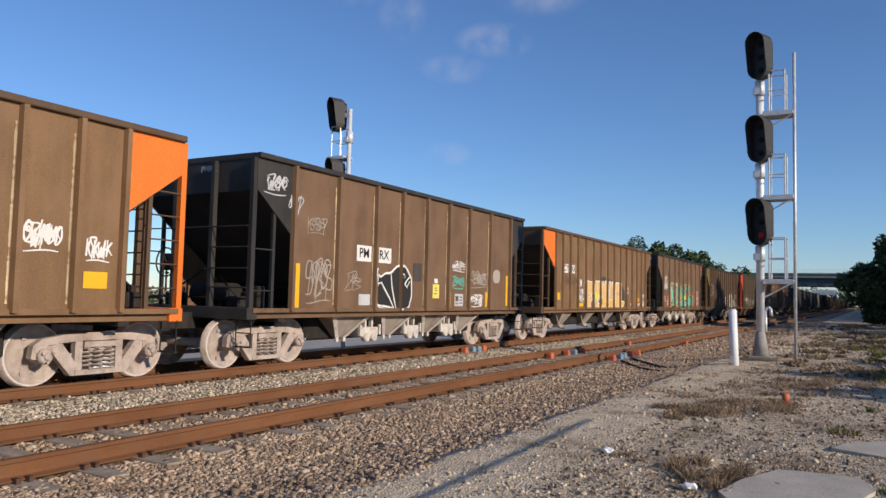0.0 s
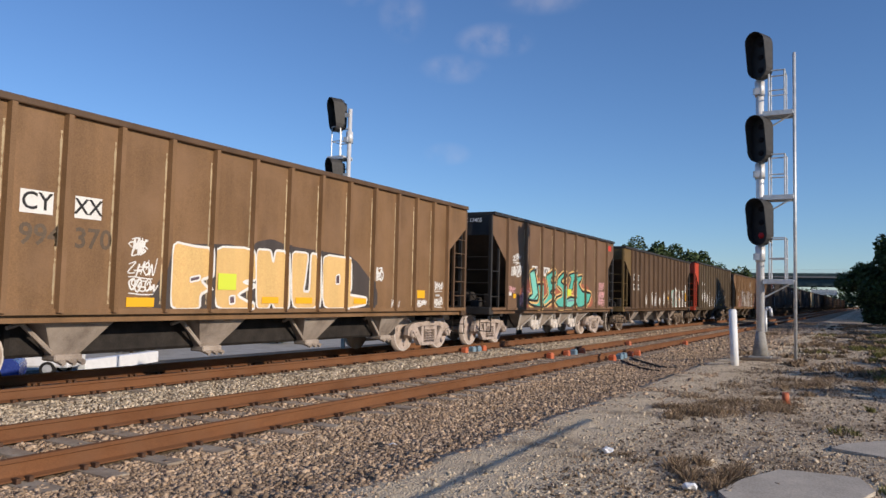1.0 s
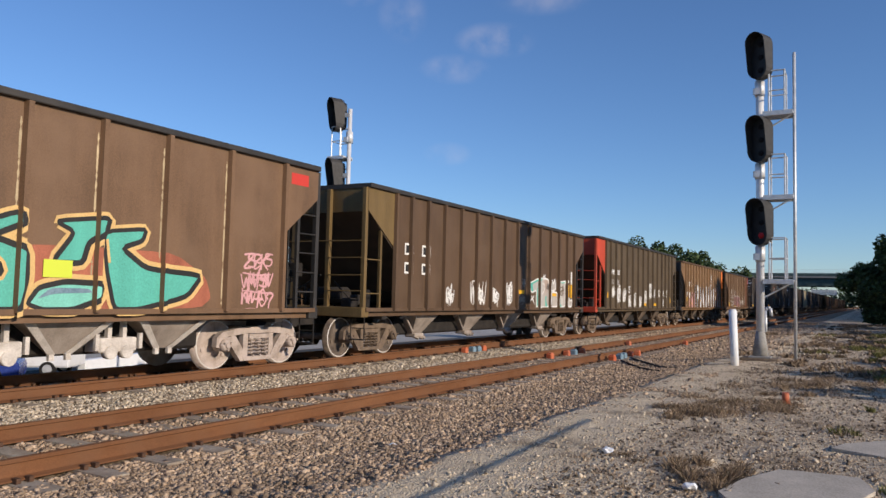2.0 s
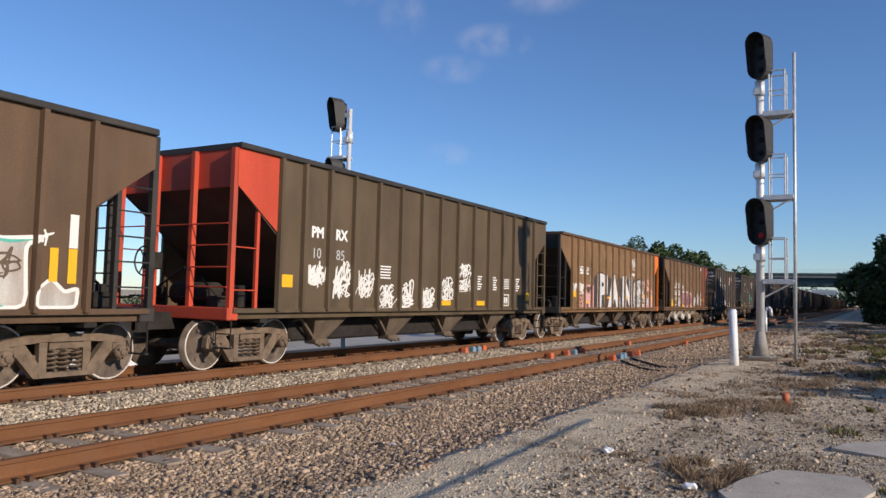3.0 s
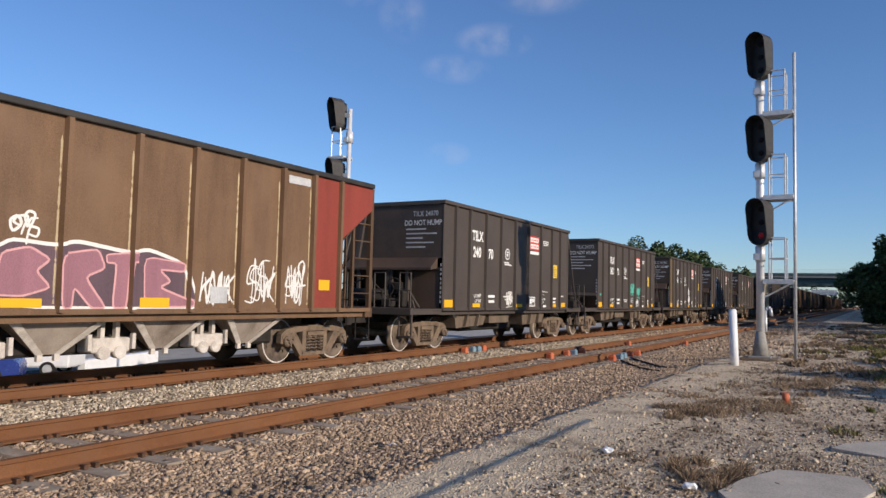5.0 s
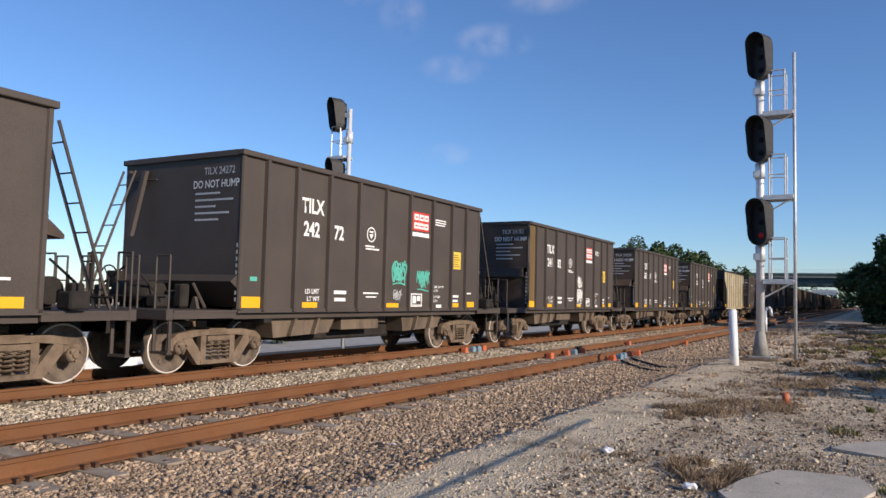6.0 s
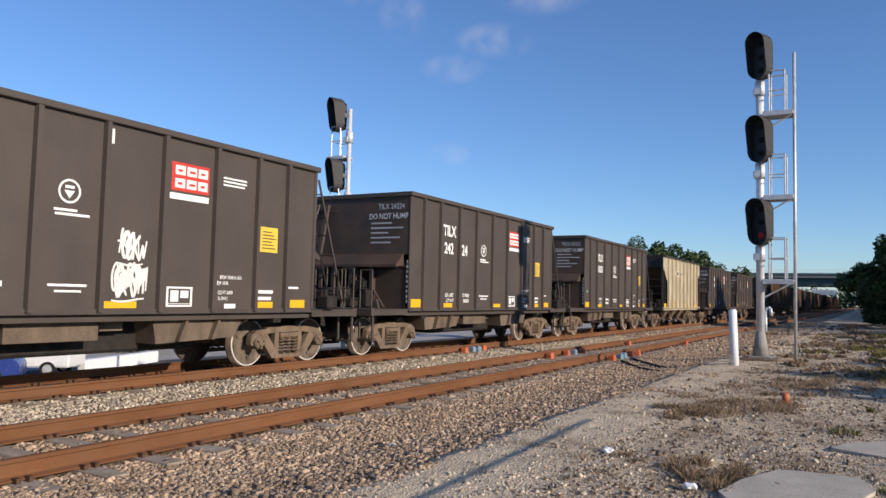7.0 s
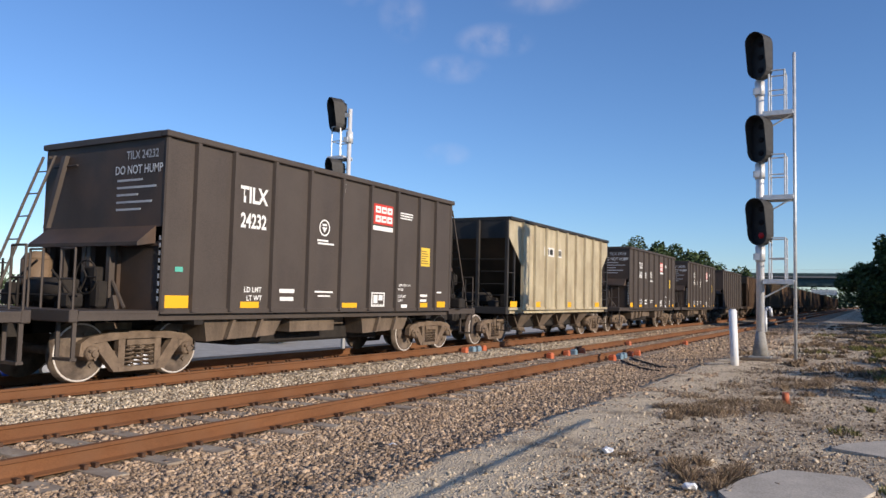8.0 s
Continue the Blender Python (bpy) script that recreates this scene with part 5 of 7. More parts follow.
for k, letter in enumerate((((3.08, 1.33), (2.66, 1.42), (2.85, 1.24), (3.32, 1.16), (3.83, 1.12), (3.91, 1.92), (3.49, 1.90), (3.58, 1.60)), ((2.80, 2.27), (3.18, 2.39), (3.31, 2.21), (3.60, 1.49), (3.48, 1.34), (2.76, 1.38), (2.74, 1.47), (3.08, 1.57), (2.90, 1.99)),
                            ((4.21, 2.21), (4.66, 2.34), (4.94, 2.46), (5.22, 2.36), (4.72, 2.16), (4.70, 1.98), (5.06, 2.01), (4.97, 1.77), (4.60, 1.66), (4.99, 1.51), (4.99, 1.40), (4.53, 1.25), (4.09, 1.12), (3.94, 1.34), (4.47, 1.60)),
                            ((5.26, 1.89), (5.35, 2.16), (5.96, 2.41), (6.02, 2.25), (5.63, 2.06), (6.09, 1.92), (6.11, 1.53), (6.02, 1.12), (5.50, 1.12), (5.06, 1.35), (5.28, 1.50), (5.79, 1.58), (5.73, 1.74)),
                            ((6.13, 1.2), (6.28, 1.42), (6.66, 1.51), (7.24, 1.49), (7.19, 1.26), (6.8, 1.12), (6.35, 1.12)), ((6.45, 2.33), (7.31, 2.46), (7.26, 2.25), (6.98, 2.07), (6.90, 1.77), (6.44, 1.76), (6.76, 2.20)),
                            ((7.2, 2.25), (7.94, 2.35), (7.88, 2.16), (7.52, 2.03), (7.97, 1.74), (9.08, 1.68), (8.78, 1.32), (7.88, 1.12), (7.44, 1.12), (7.29, 1.67)))):
    painted(car_d, letter, M_AQUA if k in (1, 4) else M_TEAL, M_BLACKP, D_RIBS, 0.004 + 0.0012 * k, 0.075, M_SAND)
painted(car_d, ((6.25, 1.26), (6.45, 1.42), (7.0, 1.42), (7.1, 1.36), (6.5, 1.34)), M_BLUEBOX, None, D_RIBS, 0.0135)
scrawl(car_d, 1.30, 2.08, 0.85, 0.42, 41, loops=3, thick=0.04), scrawl(car_d, 1.42, 2.56, 0.6, 0.24, 42, loops=4, thick=0.035)
scrawl(car_d, 1.15, 1.62, 0.5, 0.18, 43, M_PINK, 4), patch(car_d, "data_label", 1.2, 1.38, 1.5, 1.62, M_WHITE), patch(car_d, "reflector", 1.52, 1.70, 1.42, 1.56, M_YELLOW)
for i in range(3):
    scrawl(car_d, 9.95, 1.15 + 0.32 * i, 0.8, 0.36, 44 + i, M_PINK, 4, 0.05)
patch(car_d, "data_label", 6.32, 6.74, 1.56, 1.80, M_LEMON, "fluorescent yellow label").location.x += 0.01
write("car_number", "PMRX 13405", 0.17, M_MARK, car_d, 0.75, -0.045, 3.72, 0.002, 1.0, ON_END)

ROOF = 3.85
car_e = hopper_car(53.65, P_LEN, P_RIBS, P_BAY, M_UMBER, "dark brown ribbed hopper car with white block graffiti", front=M_TANBAY, steel=M_TRUCK, ends=M_SOOTSHADE)
boxed(car_e, "", 1.55, 1.95, 2.40, 2.68, 0.24), boxed(car_e, "", 2.35, 2.75, 2.40, 2.68, 0.24), boxed(car_e, "", 1.55, 1.95, 1.95, 2.22, 0.24), boxed(car_e, "", 2.35, 2.75, 1.95, 2.22, 0.24)
for k, letter in enumerate((((9.11, 1.91), (10.01, 2.12), (10.87, 2.10), (10.92, 1.13), (10.04, 1.13), (9.75, 1.13), (9.74, 1.70), (9.33, 1.61)), ((10.95, 1.83), (11.0, 2.10), (11.14, 2.12), (11.26, 1.94), (11.43, 2.14), (11.53, 1.75), (11.17, 1.71)),
                            ((10.96, 1.62), (11.24, 1.68), (11.68, 1.64), (11.71, 1.15), (10.99, 1.15)), ((11.77, 2.11), (12.10, 2.04), (12.67, 2.10), (12.42, 1.97), (12.47, 1.15), (11.82, 1.15)), ((12.57, 1.35), (12.80, 1.55), (13.0, 1.36), (13.20, 1.42), (13.18, 1.15), (12.57, 1.15)))):
    painted(car_e, letter, M_CHALK, M_WHITE, P_RIBS, 0.003 + 0.001 * k, 0.05)
for k, teal in enumerate((((9.16, 1.90), (9.98, 2.10), (10.30, 2.10), (9.98, 2.03), (9.40, 1.90), (9.48, 1.68), (9.36, 1.64)), ((9.78, 1.15), (9.80, 1.80), (9.86, 1.80), (9.86, 1.15)), ((10.55, 1.16), (10.52, 1.50), (10.66, 1.52), (10.62, 1.38), (10.74, 1.16)), ((11.88, 1.16), (11.90, 1.36), (12.02, 1.24), (12.20, 1.16)), ((11.82, 2.06), (12.2, 1.98), (12.6, 2.06), (12.2, 2.03)))):
    painted(car_e, teal, M_TEAL, None, P_RIBS, 0.0092, 0.03)
bm = bmesh.new()
for k, stroke in enumerate((((9.10, 1.26), (9.35, 1.42), (9.55, 1.52)), ((9.30, 1.52), (9.44, 1.40), (9.56, 1.24)), ((9.34, 1.36), (9.50, 1.48)), ((10.20, 2.10), (10.38, 2.20), (10.56, 2.14)), ((10.34, 2.26), (10.40, 2.16), (10.44, 2.06)), ((10.27, 2.04), (10.40, 2.17), (10.52, 2.24)), ((12.58, 2.02), (12.68, 2.12), (12.80, 2.16)), ((12.66, 2.20), (12.70, 2.10), (12.68, 1.98)), ((10.22, 1.94), (10.42, 1.92), (10.42, 1.70), (10.24, 1.58), (10.18, 1.36)))):
    ribbon(bm, stroke, 0.035, HALF + 0.0105 + 0.0006 * k)
over_ribs(part("graffiti_line", bm, M_WHITE, car_e, "white sprayed stars and lines"), P_RIBS)
scrawl(car_e, 11.86, 1.55, 0.5, 0.36, 51, M_FADE, 2, 0.03, HALF + 0.0095), scrawl(car_e, 10.62, 1.66, 0.2, 0.3, 52, M_BLACKP, 1, 0.025, HALF + 0.0095)
patch(car_e, "reflector", 11.03, 11.54, 1.52, 1.62, M_YELLOW, "yellow reflective strip").location.x += 0.008
for i, (y, s) in enumerate(((3.4, 0.6), (4.9, 1.0), (6.2, 0.6), (7.1, 0.7))):
    scrawl(car_e, y, 1.2, s, 0.5 + 0.2 * (i % 2), 60 + i, loops=3, thick=0.05)
patch(car_e, "reflector", 8.23, 8.71, 1.56, 1.68, M_YELLOW, "yellow reflective strip"), patch(car_e, "reflector", 12.76, 12.88, 1.50, 1.96, M_YELLOW, "upright yellow strip"), patch(car_e, "reflector", 13.03, 13.16, 1.48, 1.96, M_YELLOW, "upright yellow strip"), patch(car_e, "data_label", 13.03, 13.16, 1.97, 2.44, M_WHITE, "upright white strip")
scrawl(car_e, 8.15, 1.22, 0.7, 0.34, 66, M_DULLW, 2, 0.018), scrawl(car_e, 8.5, 1.74, 0.34, 0.30, 67, M_DULLW, 2, 0.016)

ROOF = 4.00
car_f = hopper_car(69.8, P_LEN, P_RIBS, P_BAY, M_OLIVE, "blackish brown ribbed hopper car with a red front", front=M_RED, steel=M_TRUCK, chute=M_CHUTE)
write("reporting_mark", "PM", 0.30, M_MARK, car_f, HALF + 0.004, 2.24, 2.64, 0.012), write("reporting_mark", "RX", 0.30, M_MARK, car_f, HALF + 0.004, 3.02, 2.64, 0.012)
write("car_number", "10", 0.30, M_GREYP, car_f, HALF + 0.004, 2.22, 2.22, 0.0), write("car_number", "85", 0.30, M_GREYP, car_f, HALF + 0.004, 3.0, 2.22, 0.0)
for i, (y, w, z, h) in enumerate(((1.95, 0.56, 1.56, 0.5), (2.76, 0.64, 1.36, 0.75), (3.62, 0.60, 1.36, 0.6), (4.44, 0.62, 1.14, 0.55), (5.34, 0.6, 1.12, 0.65), (6.25, 0.68, 1.10, 0.55), (7.28, 0.62, 1.36, 0.55), (8.16, 0.74, 1.58, 0.36), (8.16, 0.70, 1.96, 0.36))):
    scrawl(car_f, y, z, w, h, 70 + i, loops=3, thick=0.052), scrawl(car_f, y + 0.05, z - 0.02, w * 0.8, h * 0.5, 90 + i, loops=1, thick=0.04)
for y, z in ((4.45, 1.80), (11.03, 1.70)):
    for i in range(5):
        patch(car_f, "stencil_line", y + 0.03 * (i % 2), y + 0.46 - 0.02 * (i % 2), z + 0.065 * i, z + 0.03 + 0.065 * i, M_MARK)
patch(car_f, "reflector", 1.09, 1.52, 1.53, 1.77, M_YELLOW, "ochre reflective plate"), patch(car_f, "reflector", 7.16, 7.80, 1.19, 1.32, M_YELLOW), patch(car_f, "reflector", 9.31, 9.81, 1.19, 1.32, M_YELLOW), patch(car_f, "reflector", 12.69, 13.05, 1.33, 1.60, M_YELLOW)
for i in range(6):
    for y in (9.36, 10.36, 12.0):
        line_part(car_f, "stencil_line", HALF + 0.001, y, 1.64 + 0.07 * i, 0.18 + 0.05 * ((i + int(y)) % 3), 0.035)
for y0_, y1_, z0_, z1_ in ((11.05, 11.5, 1.18, 1.21), (11.05, 11.08, 1.21, 1.50), (11.47, 11.5, 1.21, 1.50), (11.05, 11.5, 1.50, 1.53), (11.15, 11.25, 1.26, 1.44), (11.3, 11.4, 1.26, 1.44)):
    line_part(car_f, "stencil_box_line", HALF + 0.001, y0_, z0_, y1_ - y0_, z1_ - z0_)

ROOF = 3.82
car_l = hopper_car(85.75, P_LEN, P_RIBS, P_BAY, M_TAWNY, "tawny ribbed hopper car with tall grey-white block graffiti and orange rear", rear=M_ORANGE, steel=M_TRUCK, chute=M_CHUTE, rim=M_UMBER, rivets=M_TANW, ends=M_SOOTSHADE)
boxed(car_l, "CY", 1.96, 2.44, 2.42, 2.71, 0.30), boxed(car_l, "XX", 2.72, 3.12, 2.42, 2.70, 0.30)
bm = bmesh.new()
prism(bm, ((2.36, 1.10), (3.76, 1.10), (3.76, 2.0), (3.0, 2.02), (2.62, 1.92), (2.42, 1.55)), 0, HALF + 0.002, HALF + 0.003)
over_ribs(part("graffiti_fill", bm, M_PINK, car_l, "pink spray-painted field"), P_RIBS)
bm = bmesh.new()
box(bm, HALF + 0.002, HALF + 0.003, 11.4, 13.2, 1.10, 1.75)
over_ribs(part("graffiti_fill", bm, M_PINK, car_l, "pink spray-painted field"), P_RIBS)
for k in range(9):
    bm = bmesh.new()
    blob(bm, 1.96 + 0.14 * (k % 3) + 0.03 * (k // 3), 1.18 + 0.15 * (k // 3) + 0.03 * (k % 2), 0.05, 0.05, HALF + 0.003, 10)
    part("graffiti_dot", bm, M_PINK, car_l, "pale pink spray-painted dot")
patch(car_l, "reflector", 1.20, 1.64, 1.52, 1.73, M_YELLOW, "yellow reflective plate"), patch(car_l, "reflector", 2.72, 3.19, 1.29, 1.38, M_YELLOW, "yellow reflective strip")
scrawl(car_l, 1.20, 1.79, 0.46, 0.26, 110, M_WHITE, 4, 0.05), scrawl(car_l, 1.94, 1.70, 0.55, 0.36, 111, M_WHITE, 4, 0.06), scrawl(car_l, 2.84, 1.72, 0.50, 0.24, 112, M_BLACKP, 5, 0.03, HALF + 0.008), scrawl(car_l, 2.72, 1.12, 0.32, 0.14, 113, M_BLACKP, 4, 0.025, HALF + 0.008)
scrawl(car_l, 9.20, 2.95, 0.74, 0.44, 114, M_WHITE, 4, 0.035), scrawl(car_l, 9.28, 2.58, 0.55, 0.16, 115, M_WHITE, 1, 0.035)
bm = bmesh.new()
blob(bm, 12.18, 1.80, 0.42, 0.36, HALF + 0.0024, 22, 2.6)
over_ribs(part("graffiti_fill", bm, M_PINK, car_l, "pink spray-painted arch"), P_RIBS)
for y, z, r in ((11.52, 2.28, 0.09), (11.66, 2.38, 0.08), (11.62, 2.16, 0.07), (11.80, 2.28, 0.09), (11.96, 2.40, 0.08), (12.14, 2.32, 0.07), (12.30, 2.44, 0.08), (12.46, 2.30, 0.09), (12.58, 2.12, 0.08), (12.74, 2.02, 0.09), (12.90, 2.08, 0.08), (12.82, 1.88, 0.08), (13.02, 1.92, 0.09), (12.70, 1.84, 0.07), (13.12, 1.80, 0.07), (11.74, 2.06, 0.07)):
    bm = bmesh.new()
    blob(bm, y, z, r, r, HALF + 0.003, 12)
    part("graffiti_dot", bm, M_PINK, car_l, "pink spray-painted dot")
bm = bmesh.new()
prism(bm, ((3.78, 1.10), (9.45, 1.10), (9.45, 2.40), (7.7, 2.44), (7.3, 2.36), (5.8, 2.40), (5.5, 2.44), (4.0, 2.44), (3.78, 2.30)), 0, HALF + 0.0022, HALF + 0.0027)
over_ribs(part("graffiti_fill", bm, M_SMOKE, car_l, "dark sprayed shadow round the letters"), P_RIBS)
painted(car_l, ((9.38, 1.12), (9.40, 2.34), (9.69, 2.40), (10.06, 2.46), (10.88, 2.52), (11.10, 2.44), (11.0, 1.12)), M_SMOKE, None, P_RIBS, 0.0034)
painted(car_l, ((9.64, 1.10), (9.62, 1.96), (9.70, 2.27), (10.06, 2.40), (10.50, 2.43), (10.88, 2.45), (11.31, 2.28), (11.48, 1.99), (11.46, 1.63), (11.46, 1.10)), M_GREYP, M_SMOKE, P_RIBS, 0.0046, 0.04)
for word, y, wide in (("P", 4.85, 1.42), ("A", 6.50, 1.16), ("N", 8.58, 1.14)):
    mural(car_l, word, 1.78, y, 1.74, M_PALEGREY, M_SMOKE, P_RIBS, wide, 0.10)
for y, w in ((5.48, 0.46), (8.31, 0.38)):
    patch(car_l, "reflector", y, y + w, 1.49, 1.58, M_YELLOW, "yellow reflective strip")
painted(car_l, ((9.76, 2.08), (10.06, 2.11), (10.35, 2.12), (10.32, 1.74), (10.11, 1.61), (9.87, 1.68)), M_WHITE, M_BLACKP, P_RIBS, 0.007, 0.045)
painted(car_l, ((10.54, 2.11), (10.86, 2.14), (11.17, 2.15), (11.14, 1.80), (10.92, 1.68), (10.65, 1.78)), M_WHITE, M_BLACKP, P_RIBS, 0.007, 0.045)
painted(car_l, ((9.92, 2.07), (10.20, 2.09), (10.18, 1.92), (10.08, 1.87), (9.96, 1.92)), M_BLACKP, None, P_RIBS, 0.0085)
painted(car_l, ((10.76, 2.09), (11.12, 2.12), (11.08, 1.94), (10.97, 1.88), (10.82, 1.94)), M_BLACKP, None, P_RIBS, 0.0085)
bm = bmesh.new()
for k, stroke in enumerate((((9.78, 1.68), (9.88, 1.54), (10.02, 1.48), (10.20, 1.52), (10.36, 1.64)), ((9.84, 1.60), (10.02, 1.54), (10.22, 1.58)), ((10.58, 1.70), (10.70, 1.54), (10.86, 1.48), (11.08, 1.52), (11.22, 1.60)), ((10.66, 1.62), (10.86, 1.55), (11.08, 1.60)),
                            ((10.45, 1.72), (10.44, 1.58), (10.36, 1.46), (10.48, 1.35), (10.60, 1.46), (10.56, 1.56), (10.46, 1.54)), ((9.72, 1.42), (9.86, 1.36), (10.10, 1.33), (10.52, 1.32), (10.90, 1.33), (11.20, 1.36)), ((9.72, 1.44), (9.74, 1.12)), ((9.94, 1.33), (9.94, 1.12)), ((10.22, 1.32), (10.22, 1.12)), ((10.50, 1.32), (10.50, 1.12)), ((10.76, 1.32), (10.76, 1.12)), ((11.10, 1.34), (11.10, 1.12)),
                            ((9.94, 2.20), (10.06, 2.22), (10.18, 2.17), (10.30, 2.19)), ((10.62, 2.18), (10.76, 2.24), (10.88, 2.19), (11.02, 2.24), (11.16, 2.20)), ((10.32, 2.32), (10.40, 2.18)), ((10.46, 2.33), (10.46, 2.17)), ((10.60, 2.32), (10.52, 2.18)))):
    ribbon(bm, stroke, 0.032, HALF + 0.0095 + 0.0003 * k)
over_ribs(part("graffiti_line", bm, M_BLACKP, car_l, "black sprayed lines"), P_RIBS)
painted(car_l, ((11.60, 1.54), (12.0, 1.55), (12.17, 1.60), (12.41, 1.50), (12.40, 1.18), (12.13, 1.20), (12.0, 1.34), (11.62, 1.33)), M_GREYP, M_SMOKE, P_RIBS, 0.0098, 0.03)
scrawl(car_l, 12.08, 1.18, 0.36, 0.32, 116, M_BLACKP, 2, 0.025), scrawl(car_l, 12.62, 1.10, 0.16, 0.16, 117, M_BLACKP, 1, 0.025)
panel_l = patch(car_l, "data_label", 11.17, 11.59, 1.25, 1.54, M_WHITE, "white panel with dark squares")
bm = bmesh.new()
for y0_, y1_, z0_, z1_ in ((11.20, 11.36, 1.41, 1.51), (11.40, 11.56, 1.41, 1.51), (11.20, 11.36, 1.28, 1.38), (11.40, 11.56, 1.28, 1.38)):
    plate(bm, HALF + 0.0135, y0_, y1_, z0_, z1_, 0.002)
part("label_print", bm, M_UMBER, panel_l)
patch(car_l, "reflector", 11.12, 11.54, 1.62, 1.73, M_YELLOW, "yellow reflective strip"), patch(car_l, "reflector", 12.71, 13.16, 1.49, 1.68, M_YELLOW)
patch(car_l, "data_label", 11.94, 12.44, 1.61, 1.92, M_TAWNY, "unpainted square")

ROOF = 3.82
car_m = hopper_car(101.7, M_LEN, M_RIBS, M_BAY, M_BROWN, "brown ribbed hopper car with a dull red rear end", rear=M_MAROON, style="gates", steel=M_TRUCK, trucks=(1.2, 11.2), ends=M_SOOTSHADE, posts=M_UMBER, rivets=M_TANW)
boxed(car_m, "PM", 2.30, 2.87, 2.22, 2.52, 0.29), boxed(car_m, "RX", 3.07, 3.61, 2.22, 2.52, 0.29), boxed(car_m, "20", 2.37, 2.87, 1.80, 2.09, 0.29), boxed(car_m, "281", 3.07, 3.73, 1.80, 2.09, 0.29)
painted(car_m, ((4.11, 1.16), (4.15, 1.90), (4.39, 2.04), (4.99, 2.0), (5.31, 2.08), (6.16, 1.97), (6.51, 2.04), (7.18, 1.86), (7.45, 1.23), (7.32, 1.13)), M_PLUM, M_WHITE, M_RIBS, 0.003, 0.05)
for letter in (((4.21, 1.31), (4.25, 1.86), (4.63, 1.96), (4.93, 1.80), (4.73, 1.64), (4.95, 1.42), (4.57, 1.30)), ((5.07, 1.14), (5.05, 1.88), (5.64, 1.99), (5.77, 1.72), (5.45, 1.58), (5.81, 1.14), (5.57, 1.14), (5.29, 1.44), (5.27, 1.14)), ((5.77, 1.92), (6.33, 1.98), (6.31, 1.84), (6.19, 1.82), (6.15, 1.14), (5.91, 1.14), (5.95, 1.80), (5.79, 1.80)), ((6.43, 1.93), (7.23, 1.86), (7.21, 1.72), (6.71, 1.74), (6.95, 1.56), (6.73, 1.46), (7.37, 1.26), (7.35, 1.16), (6.47, 1.16))):
    painted(car_m, letter, M_MAUVE, M_PINK, M_RIBS, 0.006, 0.03)
for i, (y, w, z, h) in enumerate(((3.05, 0.84, 1.18, 0.50), (7.51, 0.78, 1.18, 0.60), (8.53, 0.80, 1.18, 0.85), (9.59, 0.62, 1.18, 0.80), (2.25, 0.66, 1.18, 0.12), (4.31, 0.42, 2.05, 0.34), (1.35, 0.62, 1.36, 0.24), (2.55, 0.25, 1.52, 0.2))):
    scrawl(car_m, y, z, w, h, 120 + i, M_PALEYEL if i == 6 else M_WHITE, loops=3, thick=0.04)
patch(car_m, "data_label", 7.77, 8.15, 1.22, 1.50, M_GREYP, "pale label"), patch(car_m, "data_label", 3.30, 3.65, 1.20, 1.45, M_GREYP, "pale label")
patch(car_m, "reflector", 1.53, 2.00, 1.19, 1.39, M_YELLOW, "yellow reflective plate"), patch(car_m, "reflector", 4.25, 4.83, 1.15, 1.27, M_YELLOW), patch(car_m, "reflector", 6.38, 6.93, 1.15, 1.30, M_YELLOW), patch(car_m, "reflector", 10.61, 10.95, 1.49, 1.70, M_YELLOW)
patch(car_m, "data_label", 9.62, 10.26, 3.53, 3.68, M_GREYP)
patch(car_m, "end_panel", 10.41, 11.19, SILL + 0.06, ROOF - 0.05, M_MAROON, "dull red painted panel").location.x -= 0.005

ROOF = 3.89
car_n = rapid_car(117.35, "24070", "charcoal rapid-discharge hopper car with white lettering")
scrawl(car_n, 3.9, 1.2, 0.5, 0.4, 130, M_WHITE, 4, 0.03)
car_o = rapid_car(130.2, "24272", "charcoal rapid-discharge hopper car with teal scribbles", ledge=False)
scrawl(car_o, 4.85, 1.75, 0.62, 0.50, 131, M_TEAL, 4, 0.05), scrawl(car_o, 5.95, 1.62, 0.62, 0.45, 132, M_TEAL, 5, 0.05), scrawl(car_o, 4.9, 1.3, 0.4, 0.25, 133, M_GREYP, 3, 0.02)
patch(car_o, "data_label", 0.28, 0.46, 1.62, 1.70, M_TEAL)
car_p = rapid_car(143.05, "24182", "charcoal rapid-discharge hopper car with a tan end panel", front=M_TANBAY)
scrawl(car_p, 4.75, 1.85, 0.52, 0.45, 134, M_WHITE, 4, 0.05), scrawl(car_p, 4.7, 1.32, 0.62, 0.5, 135, M_WHITE, 5, 0.05)
car_q = rapid_car(155.91, "24224", "charcoal rapid-discharge hopper car with white lettering")
car_r = rapid_car(168.75, "24232", "clean charcoal rapid-discharge hopper car with white lettering", split=False, tank=True)
patch(car_r, "data_label", 0.26, 0.42, 1.72, 1.80, M_TEAL)
C_RIBS = tuple(1.0 + i for i in range(9))
car_s = hopper_car(181.75, 10.0, C_RIBS, 0.98, M_CREAM, "weathered cream hopper car with rust stains", steel=M_TRUCK, chute=M_CHUTE, trucks=(0.2, 9.9), rim=M_SOOTSHADE, ends=M_SOOTSHADE)
boxed(car_s, "", 2.9, 3.8, 2.9, 3.2, 0.28), boxed(car_s, "", 4.2, 4.55, 2.9, 3.2, 0.28)
for i, y in enumerate((0.15, 2.1, 5.1, 8.4)):
    patch(car_s, "reflector", y, y + 0.5, 1.14, 1.32, M_YELLOW, "yellow reflective strip")
